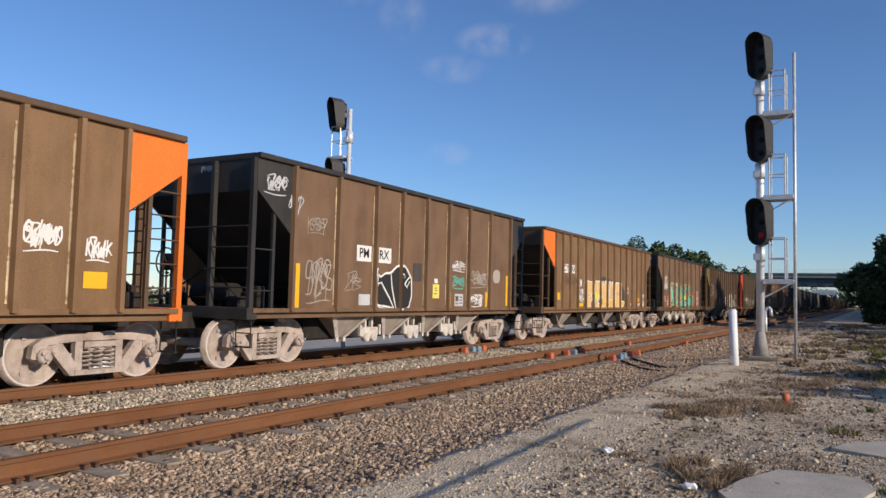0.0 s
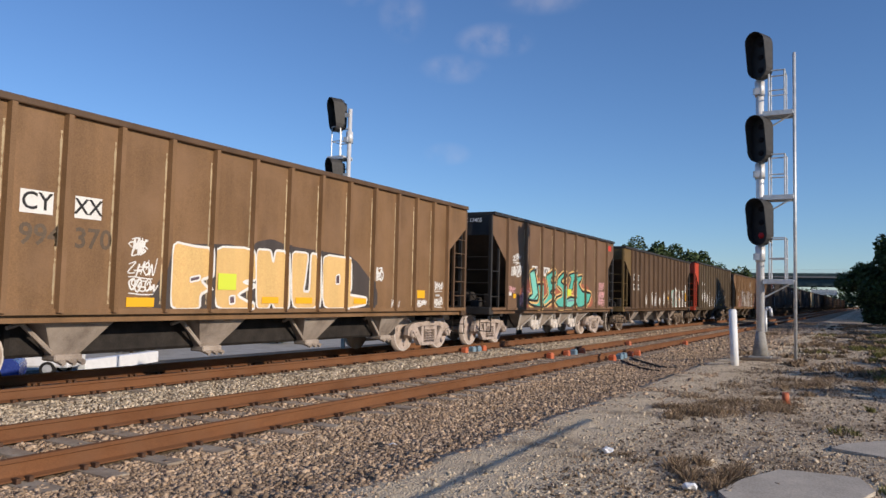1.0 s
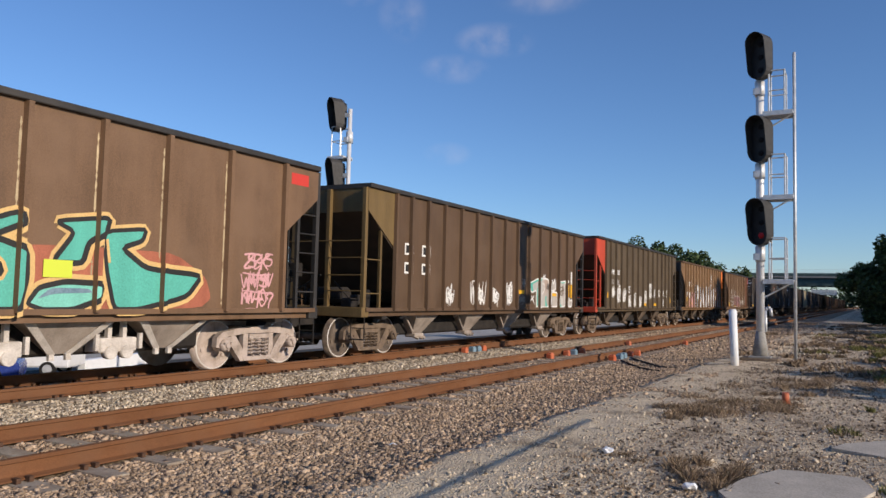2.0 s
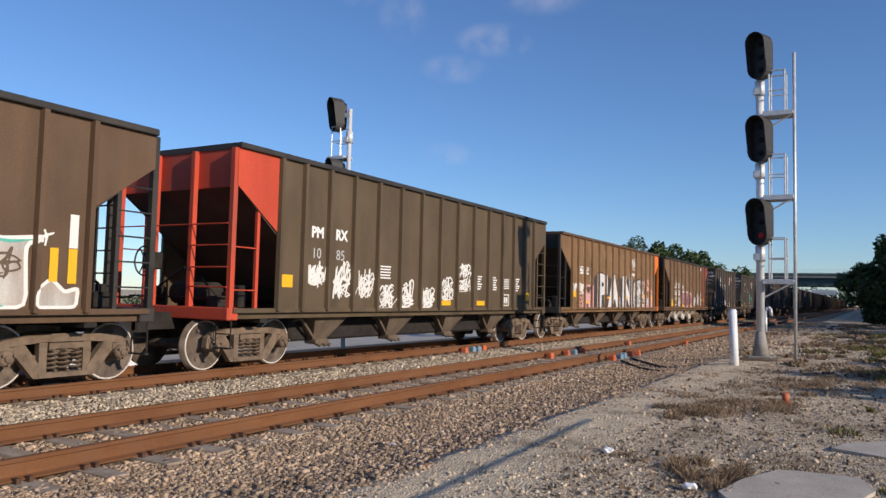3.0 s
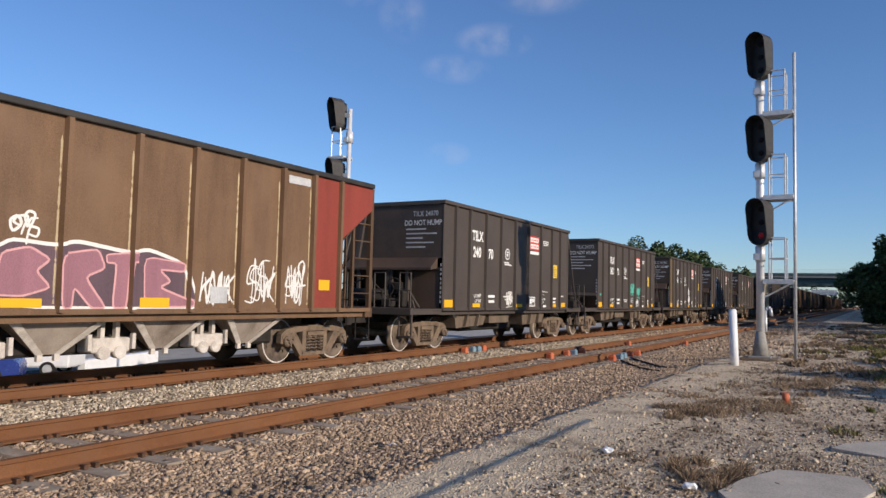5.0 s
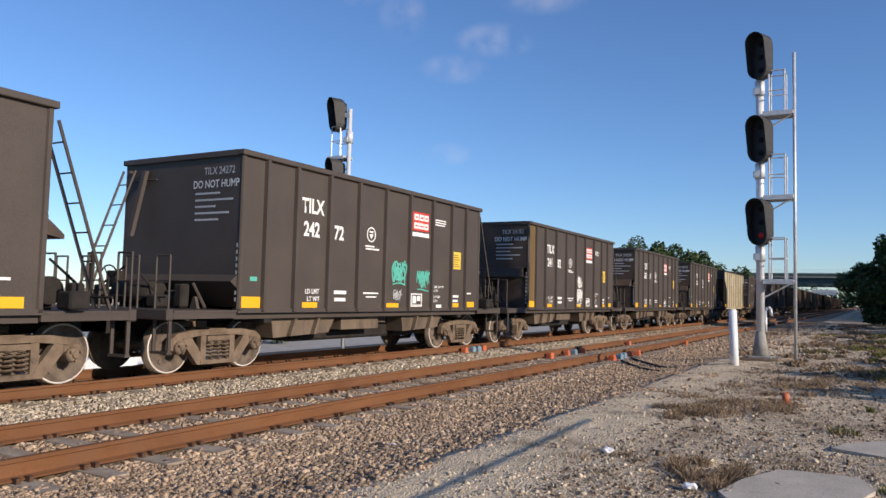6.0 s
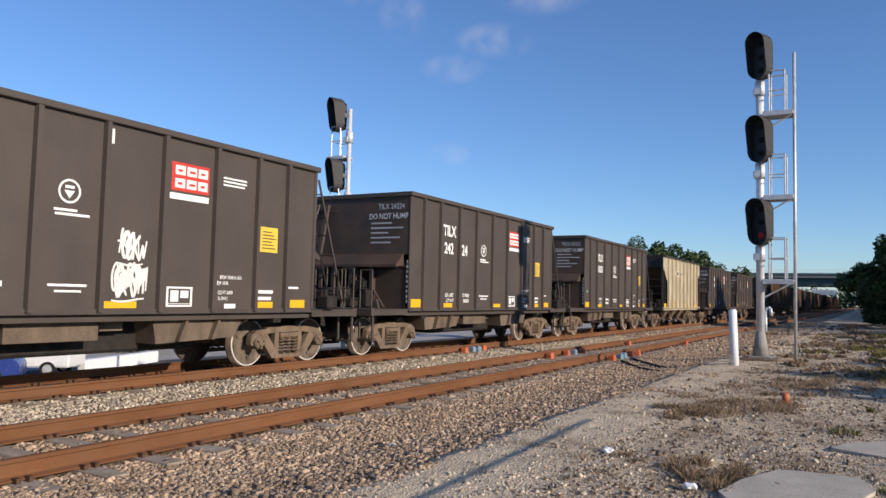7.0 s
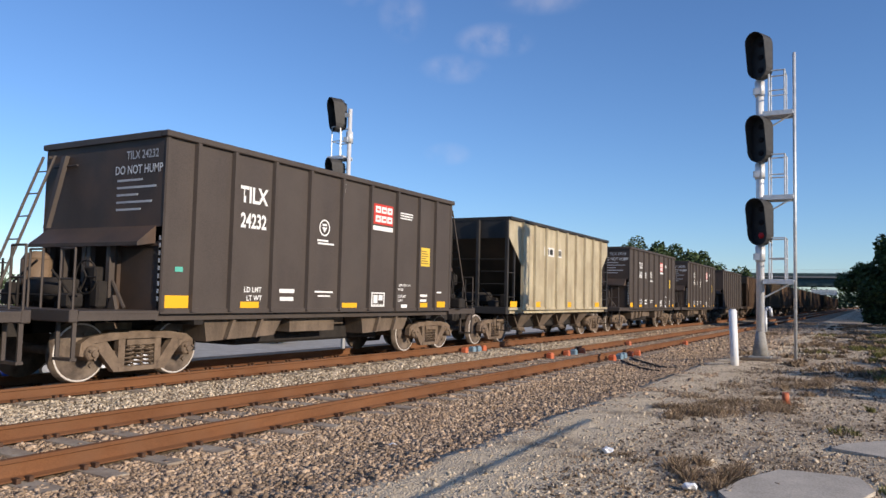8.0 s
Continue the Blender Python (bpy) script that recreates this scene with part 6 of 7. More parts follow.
for i in range(3):
    rapid_car(195.2 + 12.95 * i, ("24218", "24205", "24261")[i], "charcoal rapid-discharge hopper car with white lettering", far=i > 1)
y = 234.5
for i in range(16):
    if i % 5 == 3:
        rapid_car(y + 1.6, "24000", "charcoal rapid-discharge hopper car far down the line", far=True)
        y += 12.95
    else:
        hopper_car(y, P_LEN, P_RIBS, P_BAY, (M_UMBER, M_OLIVE, M_BROWN, M_UMBER)[i % 4], "dark ribbed hopper car far down the line", steel=M_TRUCK, chute=M_CHUTE, far=True)
        y += P_LEN + 1.65
TRAIN_END = y


# ---- signals ----
def capsule(w, h, n=9):
    """Outline of a signal head: straight sides and round ends, as (x, z) about its middle."""
    r, out = w / 2, []
    for i in range(n):
        a = math.pi * i / (n - 1)
        out.append((r * math.cos(a), h / 2 - r + r * math.sin(a)))
    for i in range(n):
        a = math.pi + math.pi * i / (n - 1)
        out.append((r * math.cos(a), -h / 2 + r + r * math.sin(a)))
    return out


def head_shape(bm):
    prism(bm, capsule(0.66, 1.56), 1, 0.0, 0.20)
    prism(bm, capsule(0.46, 1.30), 1, 0.20, 0.38)


def hood_shape(bm):
    """A deep hood round the head's face, cut back towards its foot."""
    outer, inner = capsule(0.72, 1.62), capsule(0.68, 1.58)
    n = len(outer)
    rings = []
    for ring, back in ((outer, True), (outer, False), (inner, False), (inner, True)):
        vs = []
        for x, z in ring:
            front = -0.20 - 0.26 * (z + 0.8) / 1.6
            vs.append(bm.verts.new((x, 0.12 if back else front, z)))
        rings.append(vs)
    for a, b in zip(rings, rings[1:] + rings[:1]):
        for i in range(n):
            j = (i + 1) % n
            bm.faces.new((a[i], a[j], b[j], b[i]))
    bmesh.ops.recalc_face_normals(bm, faces=bm.faces[:])


def lens_shape(bm):
    fs = []
    prof = ((0.0, 0.105), (-0.03, 0.09), (-0.045, 0.05), (-0.05, 0.01))
    rings = [[bm.verts.new((r * math.cos(2 * math.pi * i / 18), y, r * math.sin(2 * math.pi * i / 18))) for i in range(18)] for y, r in prof]
    for a, b in zip(rings, rings[1:]):
        for i in range(18):
            j = (i + 1) % 18
            bm.faces.new((a[i], a[j], b[j], b[i]))
    bm.faces.new(rings[-1])
    bmesh.ops.recalc_face_normals(bm, faces=bm.faces[:])


def signal_head(parent, m, red):
    h = shared("signal_head", "head", head_shape, M_HEAD, parent, "black three-lens colour light head", m)
    shared("hood", "hood", hood_shape, M_HOOD, h, "deep black hood")
    for z, lit in ((0.46, False), (0.0, False), (-0.46, red)):
        shared("lens", "lens", lens_shape, M_LENSRED if lit else M_LENS, h, "dim red lens" if lit else "", pose(0, -0.002, z))
    return h


def cage_shape(s):
    """A service platform with a railing, reaching out to one side of the mast."""
    def f(bm):
        box(bm, min(s * 0.12, s * 1.08), max(s * 0.12, s * 1.08), -0.30, 0.42, -0.05, 0.02)
        for y in (-0.30, 0.42):
            box(bm, min(s * 0.12, s * 1.08), max(s * 0.12, s * 1.08), y - 0.02, y + 0.02, -0.12, 0.04)
        rod(bm, (s * 0.08, 0.0, -0.62), (s * 1.0, 0.0, -0.08), 0.03, 6)
    return f


def railing_shape(s):
    def f(bm):
        for x in (0.32, 0.82):
            for y in (-0.30, 0.42):
                rod(bm, (s * x, y, 0.0), (s * x, y, 1.45), 0.028, 6)
        for z in (0.75, 1.45):
            for y in (-0.30, 0.42):
                rod(bm, (s * 0.32, y, z), (s * 0.82, y, z), 0.025, 6)
            rod(bm, (s * 0.82, -0.30, z), (s * 0.82, 0.42, z), 0.025, 6)
            rod(bm, (s * 0.32, -0.30, z), (s * 0.32, 0.42, z), 0.025, 6)
    return f


def signal_mast(x, y, z0, heads, s, top, turn=0, dx=-0.02, label=""):
    mast = thing("railway_signal", label, "railway signal", pose(x, y, z0) @ Matrix.Diagonal((0.75, 0.75, 0.75, 1)))
    tube = M_SILVER
    bm = bmesh.new()
    rod(bm, (0, 0, 0.05), (0, 0, heads[0] + 0.3), 0.135 if top else 0.10, 18)
    for z in heads:
        rod(bm, (0, 0, z - 1.35), (0, 0, z - 0.80), 0.165, 16)
        box(bm, -0.2, 0.02, -0.2, -0.10, z - 1.30, z - 1.08)
    part("mast_tube", bm, tube, mast, "aluminium-painted tubular mast")
    bm = bmesh.new()
    rod(bm, (0, 0, 0.05), (0, 0, 0.90), 0.27, 10, 0.15)
    box(bm, -0.36, 0.36, -0.36, 0.36, 0.0, 0.06, 0.01)
    part("mast_base", bm, M_CONC, mast, "flared grey base")
    bm = bmesh.new()
    box(bm, -0.62, 0.62, -0.45, 0.45, -0.30, 0.0, 0.04)
    part("footing", bm, M_SOIL, mast, "dark soil-stained concrete footing")
    for i, z in enumerate(heads):
        signal_head(mast, pose(dx, -0.22, z, 0, 0, turn), i == len(heads) - 1)
        shared("bracket", ("bracket", bool(top)), lambda b: box(b, -0.10 if top else -0.62, 0.10 if top else 0.06, -0.10, 0.0, -0.1, 0.1), tube, mast, m=pose(0, -0.03, z))
        p = shared("platform", ("cage", s), cage_shape(s), M_GALV, mast, "galvanised service platform", pose(0, 0, z - 2.0))
        shared("railing", ("railing", s), railing_shape(s), M_GALV, p, "galvanised railing")
    if top:
        bm = bmesh.new()
        rod(bm, (s * 1.10, 0.05, -0.2), (s * 1.10, 0.05, top), 0.055, 10)
        part("ladder_pole", bm, M_GALV, mast, "tall galvanised ladder rail")
        bm = bmesh.new()
        rod(bm, (s * 1.10, 0.40, -0.2), (s * 1.10, 0.40, top), 0.02, 6)
        for i in range(int(top / 0.3)):
            rod(bm, (s * 1.10, 0.05, 0.3 + 0.3 * i), (s * 1.10, 0.40, 0.3 + 0.3 * i), 0.012, 5)
        part("ladder", bm, M_GALV, mast, "narrow climbing ladder")
    return mast


signal_mast(-2.42, 21.0, 0.04, (10.50, 7.56, 4.67), 1, 10.60, -25, 0.06, label="tall three-head railway signal, black hooded heads on silver mast")
signal_mast(-16.0, 21.14, LOW_Z, (13.60, 10.70), -1, 0.0, -24, -0.58, label="two-head railway signal beyond the train, black hooded heads")

bm = bmesh.new()
rod(bm, (0, 0, -0.3), (0, 0, 1.29), 0.092, 20, 0.092)
rod(bm, (0, 0, 1.29), (0, 0, 1.32), 0.092, 20, 0.06)
tagged(part("marker_post", bm, M_POST, m=pose(-2.72, 18.75, GROUND_Z, 0, -2.2, 0)), "white plastic marker post standing in gravel", "post")


# ---- beside the line ----
def rail_marker(x, y, z, body, size, label):
    o = thing("track_marker", label, "track marker", pose(x, y, z, 0, 0, random.uniform(-6, 6)))
    bm = bmesh.new()
    box(bm, -size * 0.5, size * 0.5, -size * 0.6, size * 0.6, 0, size * 0.9, size * 0.12)
    part("block", bm, body, o)
    bm = bmesh.new()
    box(bm, -size * 0.35, size * 0.35, -size * 0.4, size * 0.4, size * 0.9, size * 1.05)
    part("cap", bm, body, o)


for x, y, k in ((-10.22, 19.35, 0), (-10.2, 19.8, 1), (-10.2, 20.15, 1), (-10.2, 20.5, 0), (-7.55, 19.3, 0), (-7.55, 20.6, 0), (-7.55, 21.2, 1), (-7.54, 21.9, 0),
                (-6.0, 19.9, 0), (-6.0, 20.6, 1), (-6.0, 20.95, 1), (-6.02, 21.7, 0), (-6.02, 22.5, 0), (-7.55, 27.0, 0), (-6.0, 29.2, 0)):
    rail_marker(x, y, -0.215, M_BLUEBOX if k else M_HIVIS, 0.17, "blue-grey track box beside the rail" if k else "orange painted marker block beside the rail")


def cable(name, pts, r, label):
    bm = bmesh.new()
    for p, q in zip(pts, pts[1:]):
        rod(bm, p, q, r, 6)
    tagged(part(name, bm, M_CABLE), label, "cable")


cable("ground_cable", [(-5.8, 21.0, -0.18), (-5.2, 20.0, -0.19), (-4.7, 19.2, -0.19), (-4.3, 18.4, -0.17), (-3.9, 18.2, -0.14), (-3.4, 18.5, -0.1), (-2.8, 19.2, -0.03)], 0.035, "black cable lying across the ballast")
cable("ground_cable", [(-5.75, 19.9, -0.18), (-5.2, 18.9, -0.19), (-4.8, 18.2, -0.19), (-4.3, 17.5, -0.17), (-3.7, 17.4, -0.13)], 0.03, "black cable lying across the ballast")
# an unseen pipe, added behind the camera's shoulder, throws a shadow line over the sand
guard = thing("shadow_pipe", "unseen grey pipe added to cast a shadow line on the path", "guard rail", pose(1.38, 0, 0))
bm = bmesh.new()
rod(bm, (0, -14.0, 1.286), (0, 8.2, 1.575), 0.019, 10)
part("pipe", bm, M_GALV, guard)
for y in (-14.0, -8.0, -2.0):
    bm = bmesh.new()
    rod(bm, (0, y, -0.4), (0, y, 1.286 + 0.013 * (y + 14.0)), 0.03, 8)
    part("post", bm, M_GALV, guard)

bm = bmesh.new()
rod(bm, (0, 0, 0), (0, 0, 0.03), 0.085, 14, 0.08)
rod(bm, (0, 0, 0.03), (0, 0, 0.20), 0.06, 14, 0.045)
tagged(part("marker_stub", bm, M_HIVIS, m=pose(-1.05, 12.05, GROUND_Z - 0.02, 8, 0, 0)), "small faded orange marker stub in weeds", "marker")


pipe = thing("vent_pipe", "pale bent vent pipe standing beside the track", "pipe", pose(-4.6, 42.0, -0.15))
bm = bmesh.new()
rod(bm, (0, 0, -0.2), (0, 0, 1.25), 0.09, 12)
rod(bm, (0, 0, 1.25), (0.10, 0, 1.36), 0.09, 12)
rod(bm, (0.10, 0, 1.36), (0.24, 0, 1.36), 0.09, 12)
rod(bm, (0.24, 0, 1.36), (0.28, 0, 0.95), 0.09, 12)
part("tube", bm, M_GALV, pipe)
bm = bmesh.new()
rod(bm, (0, 0, 0.0), (0, 0, 0.16), 0.14, 12)
part("collar", bm, M_CONC, pipe)


def slab(name, cx, cy, corners, label):
    rng = random.Random(len(label))
    bm = bmesh.new()
    pts = [(px + rng.uniform(-0.03, 0.03), py + rng.uniform(-0.03, 0.03)) for px, py in corners]
    prism(bm, pts, 2, -0.12, 0.03)
    tagged(part(name, bm, M_SLAB, m=pose(cx, cy, GROUND_Z, 0.4, 0.5, 0)), label, "concrete slab")


slab("concrete_slab", -0.45, 6.4, ((-0.55, -0.34), (-0.42, 0.22), (-0.26, 0.74), (0.0, 0.82), (0.36, 0.84), (0.52, 0.4), (0.34, -0.2), (-0.05, -0.8), (-0.38, -0.7)), "broken flat concrete slab sunk in gravel")
slab("concrete_slab", 0.35, 8.95, ((-0.68, -0.40), (-0.54, -0.02), (-0.24, 0.40), (0.28, 0.65), (0.75, 0.35), (0.55, -0.25), (-0.05, -0.62)), "pale broken concrete slab sunk in gravel")


def stones(name, count, xr, yr, size, height, material, label, seed, near=0.0, edge=None):
    """Loose angular stones, one mesh; denser where the camera stands near. A ragged edge may bound them towards +x."""
    rng = np.random.default_rng(seed)
    cube = np.array([(-1, -1, -1), (1, -1, -1), (1, 1, -1), (-1, 1, -1), (-1, -1, 1), (1, -1, 1), (1, 1, 1), (-1, 1, 1)]) * 0.66
    tri = np.array([(0, 3, 2), (0, 2, 1), (4, 5, 6), (4, 6, 7), (0, 1, 5), (0, 5, 4), (1, 2, 6), (1, 6, 5), (2, 3, 7), (2, 7, 6), (3, 0, 4), (3, 4, 7)])
    x = rng.uniform(*xr, count)
    u = rng.uniform(0, 1, count)
    y = yr[0] + (yr[1] - yr[0]) * (u ** (1 + near))
    if edge:
        keep = x < edge(y) + rng.normal(0, 0.09, count)
        x, y = x[keep], y[keep]
        count = len(x)
    s = size * rng.lognormal(0, 0.36, count)
    z = np.array([height(a, b) for a, b in zip(x, y)]) + s * rng.uniform(0.0, 0.35, count)
    shape = cube[None] * rng.uniform(0.55, 1.25, (count, 8, 3)) * np.stack([rng.uniform(0.7, 1.35, count), rng.uniform(0.7, 1.35, count), rng.uniform(0.5, 0.95, count)], 1)[:, None, :]
    a = rng.uniform(0, 2 * np.pi, count)
    b = rng.uniform(-1.0, 1.0, count)
    ca, sa, cb, sb = np.cos(a)[:, None], np.sin(a)[:, None], np.cos(b)[:, None], np.sin(b)[:, None]
    px, py, pz = shape[..., 0], shape[..., 1], shape[..., 2]
    py, pz = cb * py - sb * pz, sb * py + cb * pz
    px, py = ca * px - sa * py, sa * px + ca * py
    v = np.stack([px, py, pz], 2) * s[:, None, None] + np.stack([x, y, z], 1)[:, None, :]
    f = (tri[None] + 8 * np.arange(count)[:, None, None]).reshape(-1, 3)
    me = bpy.data.meshes.new(name)
    me.vertices.add(count * 8)
    me.vertices.foreach_set("co", v.reshape(-1))
    me.loops.add(f.size)
    me.loops.foreach_set("vertex_index", f.reshape(-1))
    me.polygons.add(len(f))
    me.polygons.foreach_set("loop_start", np.arange(0, f.size, 3))
    me.update(calc_edges=True)
    me.materials.append(material)
    return tagged(new(name, me), label, "ballast stones", kind="stuff")


def shoulder_edge(y):
    """The foot of the ballast drifts towards the path further on."""
    return np.minimum(-3.42 + 0.075 * (y - 4.0), -2.75) + 0.10 * np.sin(1.7 * y) + 0.05 * np.sin(4.3 * y)


def bed_at(x, y):
    return bed_height(x)


stones("shoulder_ballast", 84000, (-6.1, -2.6), (3.4, 26.0), 0.0150, bed_at, M_STONE, "brown-grey crushed stone on the near shoulder", 1, 0.9, shoulder_edge)
stones("far_shoulder_ballast", 10000, (-6.1, -2.5), (26.0, 70.0), 0.032, bed_at, M_STONE, "brown-grey crushed stone along the shoulder further on", 8, 0.6)
stones("crib_ballast", 18000, (-7.65, -6.25), (3.5, 32.0), 0.0185, bed_at, M_STONE, "crushed stone between the rails", 2, 0.7)
stones("middle_ballast", 30000, (-10.35, -7.75), (4.5, 34.0), 0.0180, bed_at, M_PALESTONE, "pale crushed stone between the two tracks", 3, 0.7)
stones("far_middle_ballast", 8000, (-10.3, -6.2), (34.0, 70.0), 0.032, bed_at, M_STONE, "crushed stone between the tracks further on", 9, 0.5)
stones("path_gravel", 15000, (-2.5, 1.6), (4.2, 24.0), 0.0065, lambda x, y: ground_height(x, y), M_STONE, "small loose gravel on the sandy path", 4, 0.8)
stones("pale_path_gravel", 17000, (-2.6, 1.8), (4.2, 24.0), 0.0085, lambda x, y: ground_height(x, y), M_PALESTONE, "small pale gravel on the sandy path", 10, 0.8)
stones("strip_gravel", 1600, (-3.3, -2.0), (4.2, 20.0), 0.010, lambda x, y: ground_height(x, y), M_PALESTONE, "sparse pale gravel on the sand strip", 7, 0.8)
stones("far_path_gravel", 5000, (-2.6, 3.0), (24.0, 60.0), 0.022, lambda x, y: ground_height(x, y), M_PALESTONE, "pale gravel along the path further on", 11, 0.6)
stones("soil_crumbs", 6000, (-2.3, 1.6), (4.4, 20.0), 0.014, lambda x, y: ground_height(x, y), M_SOIL, "dark soil crumbs and bark bits", 6, 0.8)
stones("loose_rocks", 500, (-3.0, 1.6), (4.5, 22.0), 0.020, lambda x, y: ground_height(x, y), M_PALESTONE, "scattered larger rocks", 5, 0.5)


def debris(x, y, z, body, label, seed):
    rng = random.Random(seed)
    bm = bmesh.new()
    bmesh.ops.create_icosphere(bm, subdivisions=2, radius=0.05)
    for v in bm.verts:
        v.co *= 1 + rng.uniform(-0.35, 0.35)
        v.co.z *= 0.6
    tagged(part("litter", bm, body, m=pose(x, y, z)), label, "litter")


debris(-4.48, 6.85, -0.20, M_POST, "crumpled white litter on ballast", 1)
debris(-4.62, 6.80, -0.20, M_CABLE, "crumpled black litter on ballast", 2)
debris(-2.17, 7.08, GROUND_Z + 0.03, M_POST, "white stone on the gravel", 3)
debris(-1.22, 6.1, GROUND_Z + 0.03, M_POST, "crumpled white litter in weeds", 4)


SHADE_TREES = []


def weeds(name, spots, count, height_, material, label, seed, lean=0.5, broad=0.006):
    """Tufts of thin blades, one mesh."""
    rng = random.Random(seed)
    verts, faces = [], []
    for cx, cy, rx, ry in spots:
        for i in range(count):
            r, a = math.sqrt(rng.random()), rng.uniform(0, 2 * math.pi)
            x, y = cx + rx * r * math.cos(a), cy + ry * r * math.sin(a)
            h, b = height_ * rng.uniform(0.35, 1.0) * (1.1 - 0.6 * r), rng.uniform(0, 2 * math.pi)
            w = broad * rng.uniform(0.6, 1.6)
            dx, dy = lean * h * rng.uniform(-1, 1), lean * h * rng.uniform(-1, 1)
            z = GROUND_Z - 0.03
            k = len(verts)
            verts += [(x - w * math.cos(b), y - w * math.sin(b), z), (x + w * math.cos(b), y + w * math.sin(b), z), (x + 0.5 * dx + w * math.cos(b), y + 0.5 * dy + w * math.sin(b), z + 0.62 * h), (x + 0.5 * dx - w * math.cos(b), y + 0.5 * dy - w * math.sin(b), z + 0.62 * h), (x + dx, y + dy, z + h)]
            faces += [(k, k + 1, k + 2, k + 3), (k + 3, k + 2, k + 4)]
    me = bpy.data.meshes.new(name)
    me.from_pydata(verts, [], faces)
    me.materials.append(material)
    return tagged(new(name, me), label, "weeds", kind="stuff")


# bushes outside the view, added to throw shade across the path
for i, (x, y, h, s) in enumerate(((5.6, 13.5, 2.2, 1.3), (6.4, 17.0, 2.7, 1.5), (6.0, 21.0, 2.6, 1.5), (6.6, 25.0, 2.5, 1.5), (6.2, 29.0, 2.3, 1.4), (6.8, 33.5, 2.6, 1.5), (6.4, 38.0, 2.9, 1.6), (6.8, 44.0, 4.6, 2.2), (5.9, 49.0, 6.0, 2.5), (6.4, 54.0, 6.0, 2.5), (6.0, 59.0, 6.2, 2.6), (6.4, 64.0, 6.4, 2.6), (6.0, 69.0, 6.6, 2.7))):
    SHADE_TREES.append((x, y, h, s))
def scattered(n, xr, yr, big, seed):
    """Uneven patches: a few broad ones drawn out along the path, many small tufts round them."""
    rng = random.Random(seed)
    out = []
    for i in range(n):
        y = yr[0] + (yr[1] - yr[0]) * rng.random() ** 1.3
        x = rng.uniform(*xr)
        r = big * rng.random() ** 2.2 + 0.05
        for k in range(rng.randint(1, 4)):
            out.append((x + rng.gauss(0, 1.3 * r), y + rng.gauss(0, 1.6 * r), r * rng.uniform(0.4, 1.0), r * rng.uniform(0.5, 1.3)))
    return out


dry_spots = [(-1.75, 10.9, 0.65, 0.9), (-1.3, 11.9, 0.7, 0.8), (-2.1, 10.3, 0.4, 0.6), (-1.0, 14.8, 0.7, 1.2), (-0.55, 15.6, 0.5, 1.1), (-1.1, 6.7, 0.25, 0.35)]
weeds("dry_weeds", [(x + random.gauss(0, rx * 0.6), y + random.gauss(0, ry * 0.7), rx * random.uniform(0.15, 0.5), ry * random.uniform(0.15, 0.5)) for x, y, rx, ry in dry_spots for k in range(11)], 300, 0.17, M_DRY, "low dry brown weeds", 1, 1.0, 0.0028)
weeds("sparse_weeds", scattered(46, (-2.6, 1.6), (5.4, 24.0), 0.35, 8), 60, 0.09, M_DRY, "sparse dry weed tufts over the path", 3, 1.2)
weeds("verge_grass", scattered(90, (0.0, 3.4), (17.0, 48.0), 0.8, 12), 90, 0.24, M_GRASS, "rough grass verge under the trees", 5, 0.8, 0.014)
weeds("verge_weeds", scattered(60, (-1.2, 3.0), (16.0, 44.0), 0.7, 13), 70, 0.16, M_DRY, "brown weeds along the verge", 6, 0.9, 0.012)
weeds("path_weeds", scattered(130, (-2.4, 3.0), (18.0, 70.0), 1.0, 21), 110, 0.18, M_DRY, "brown weeds along the path further on", 7, 1.0, 0.02)
weeds("grass_tufts", [(0.25, 6.9, 0.2, 0.25)] + scattered(16, (0.1, 1.6), (9.5, 30.0), 0.6, 9), 110, 0.15, M_GRASS, "yellow-green grass tufts", 2, 0.9)


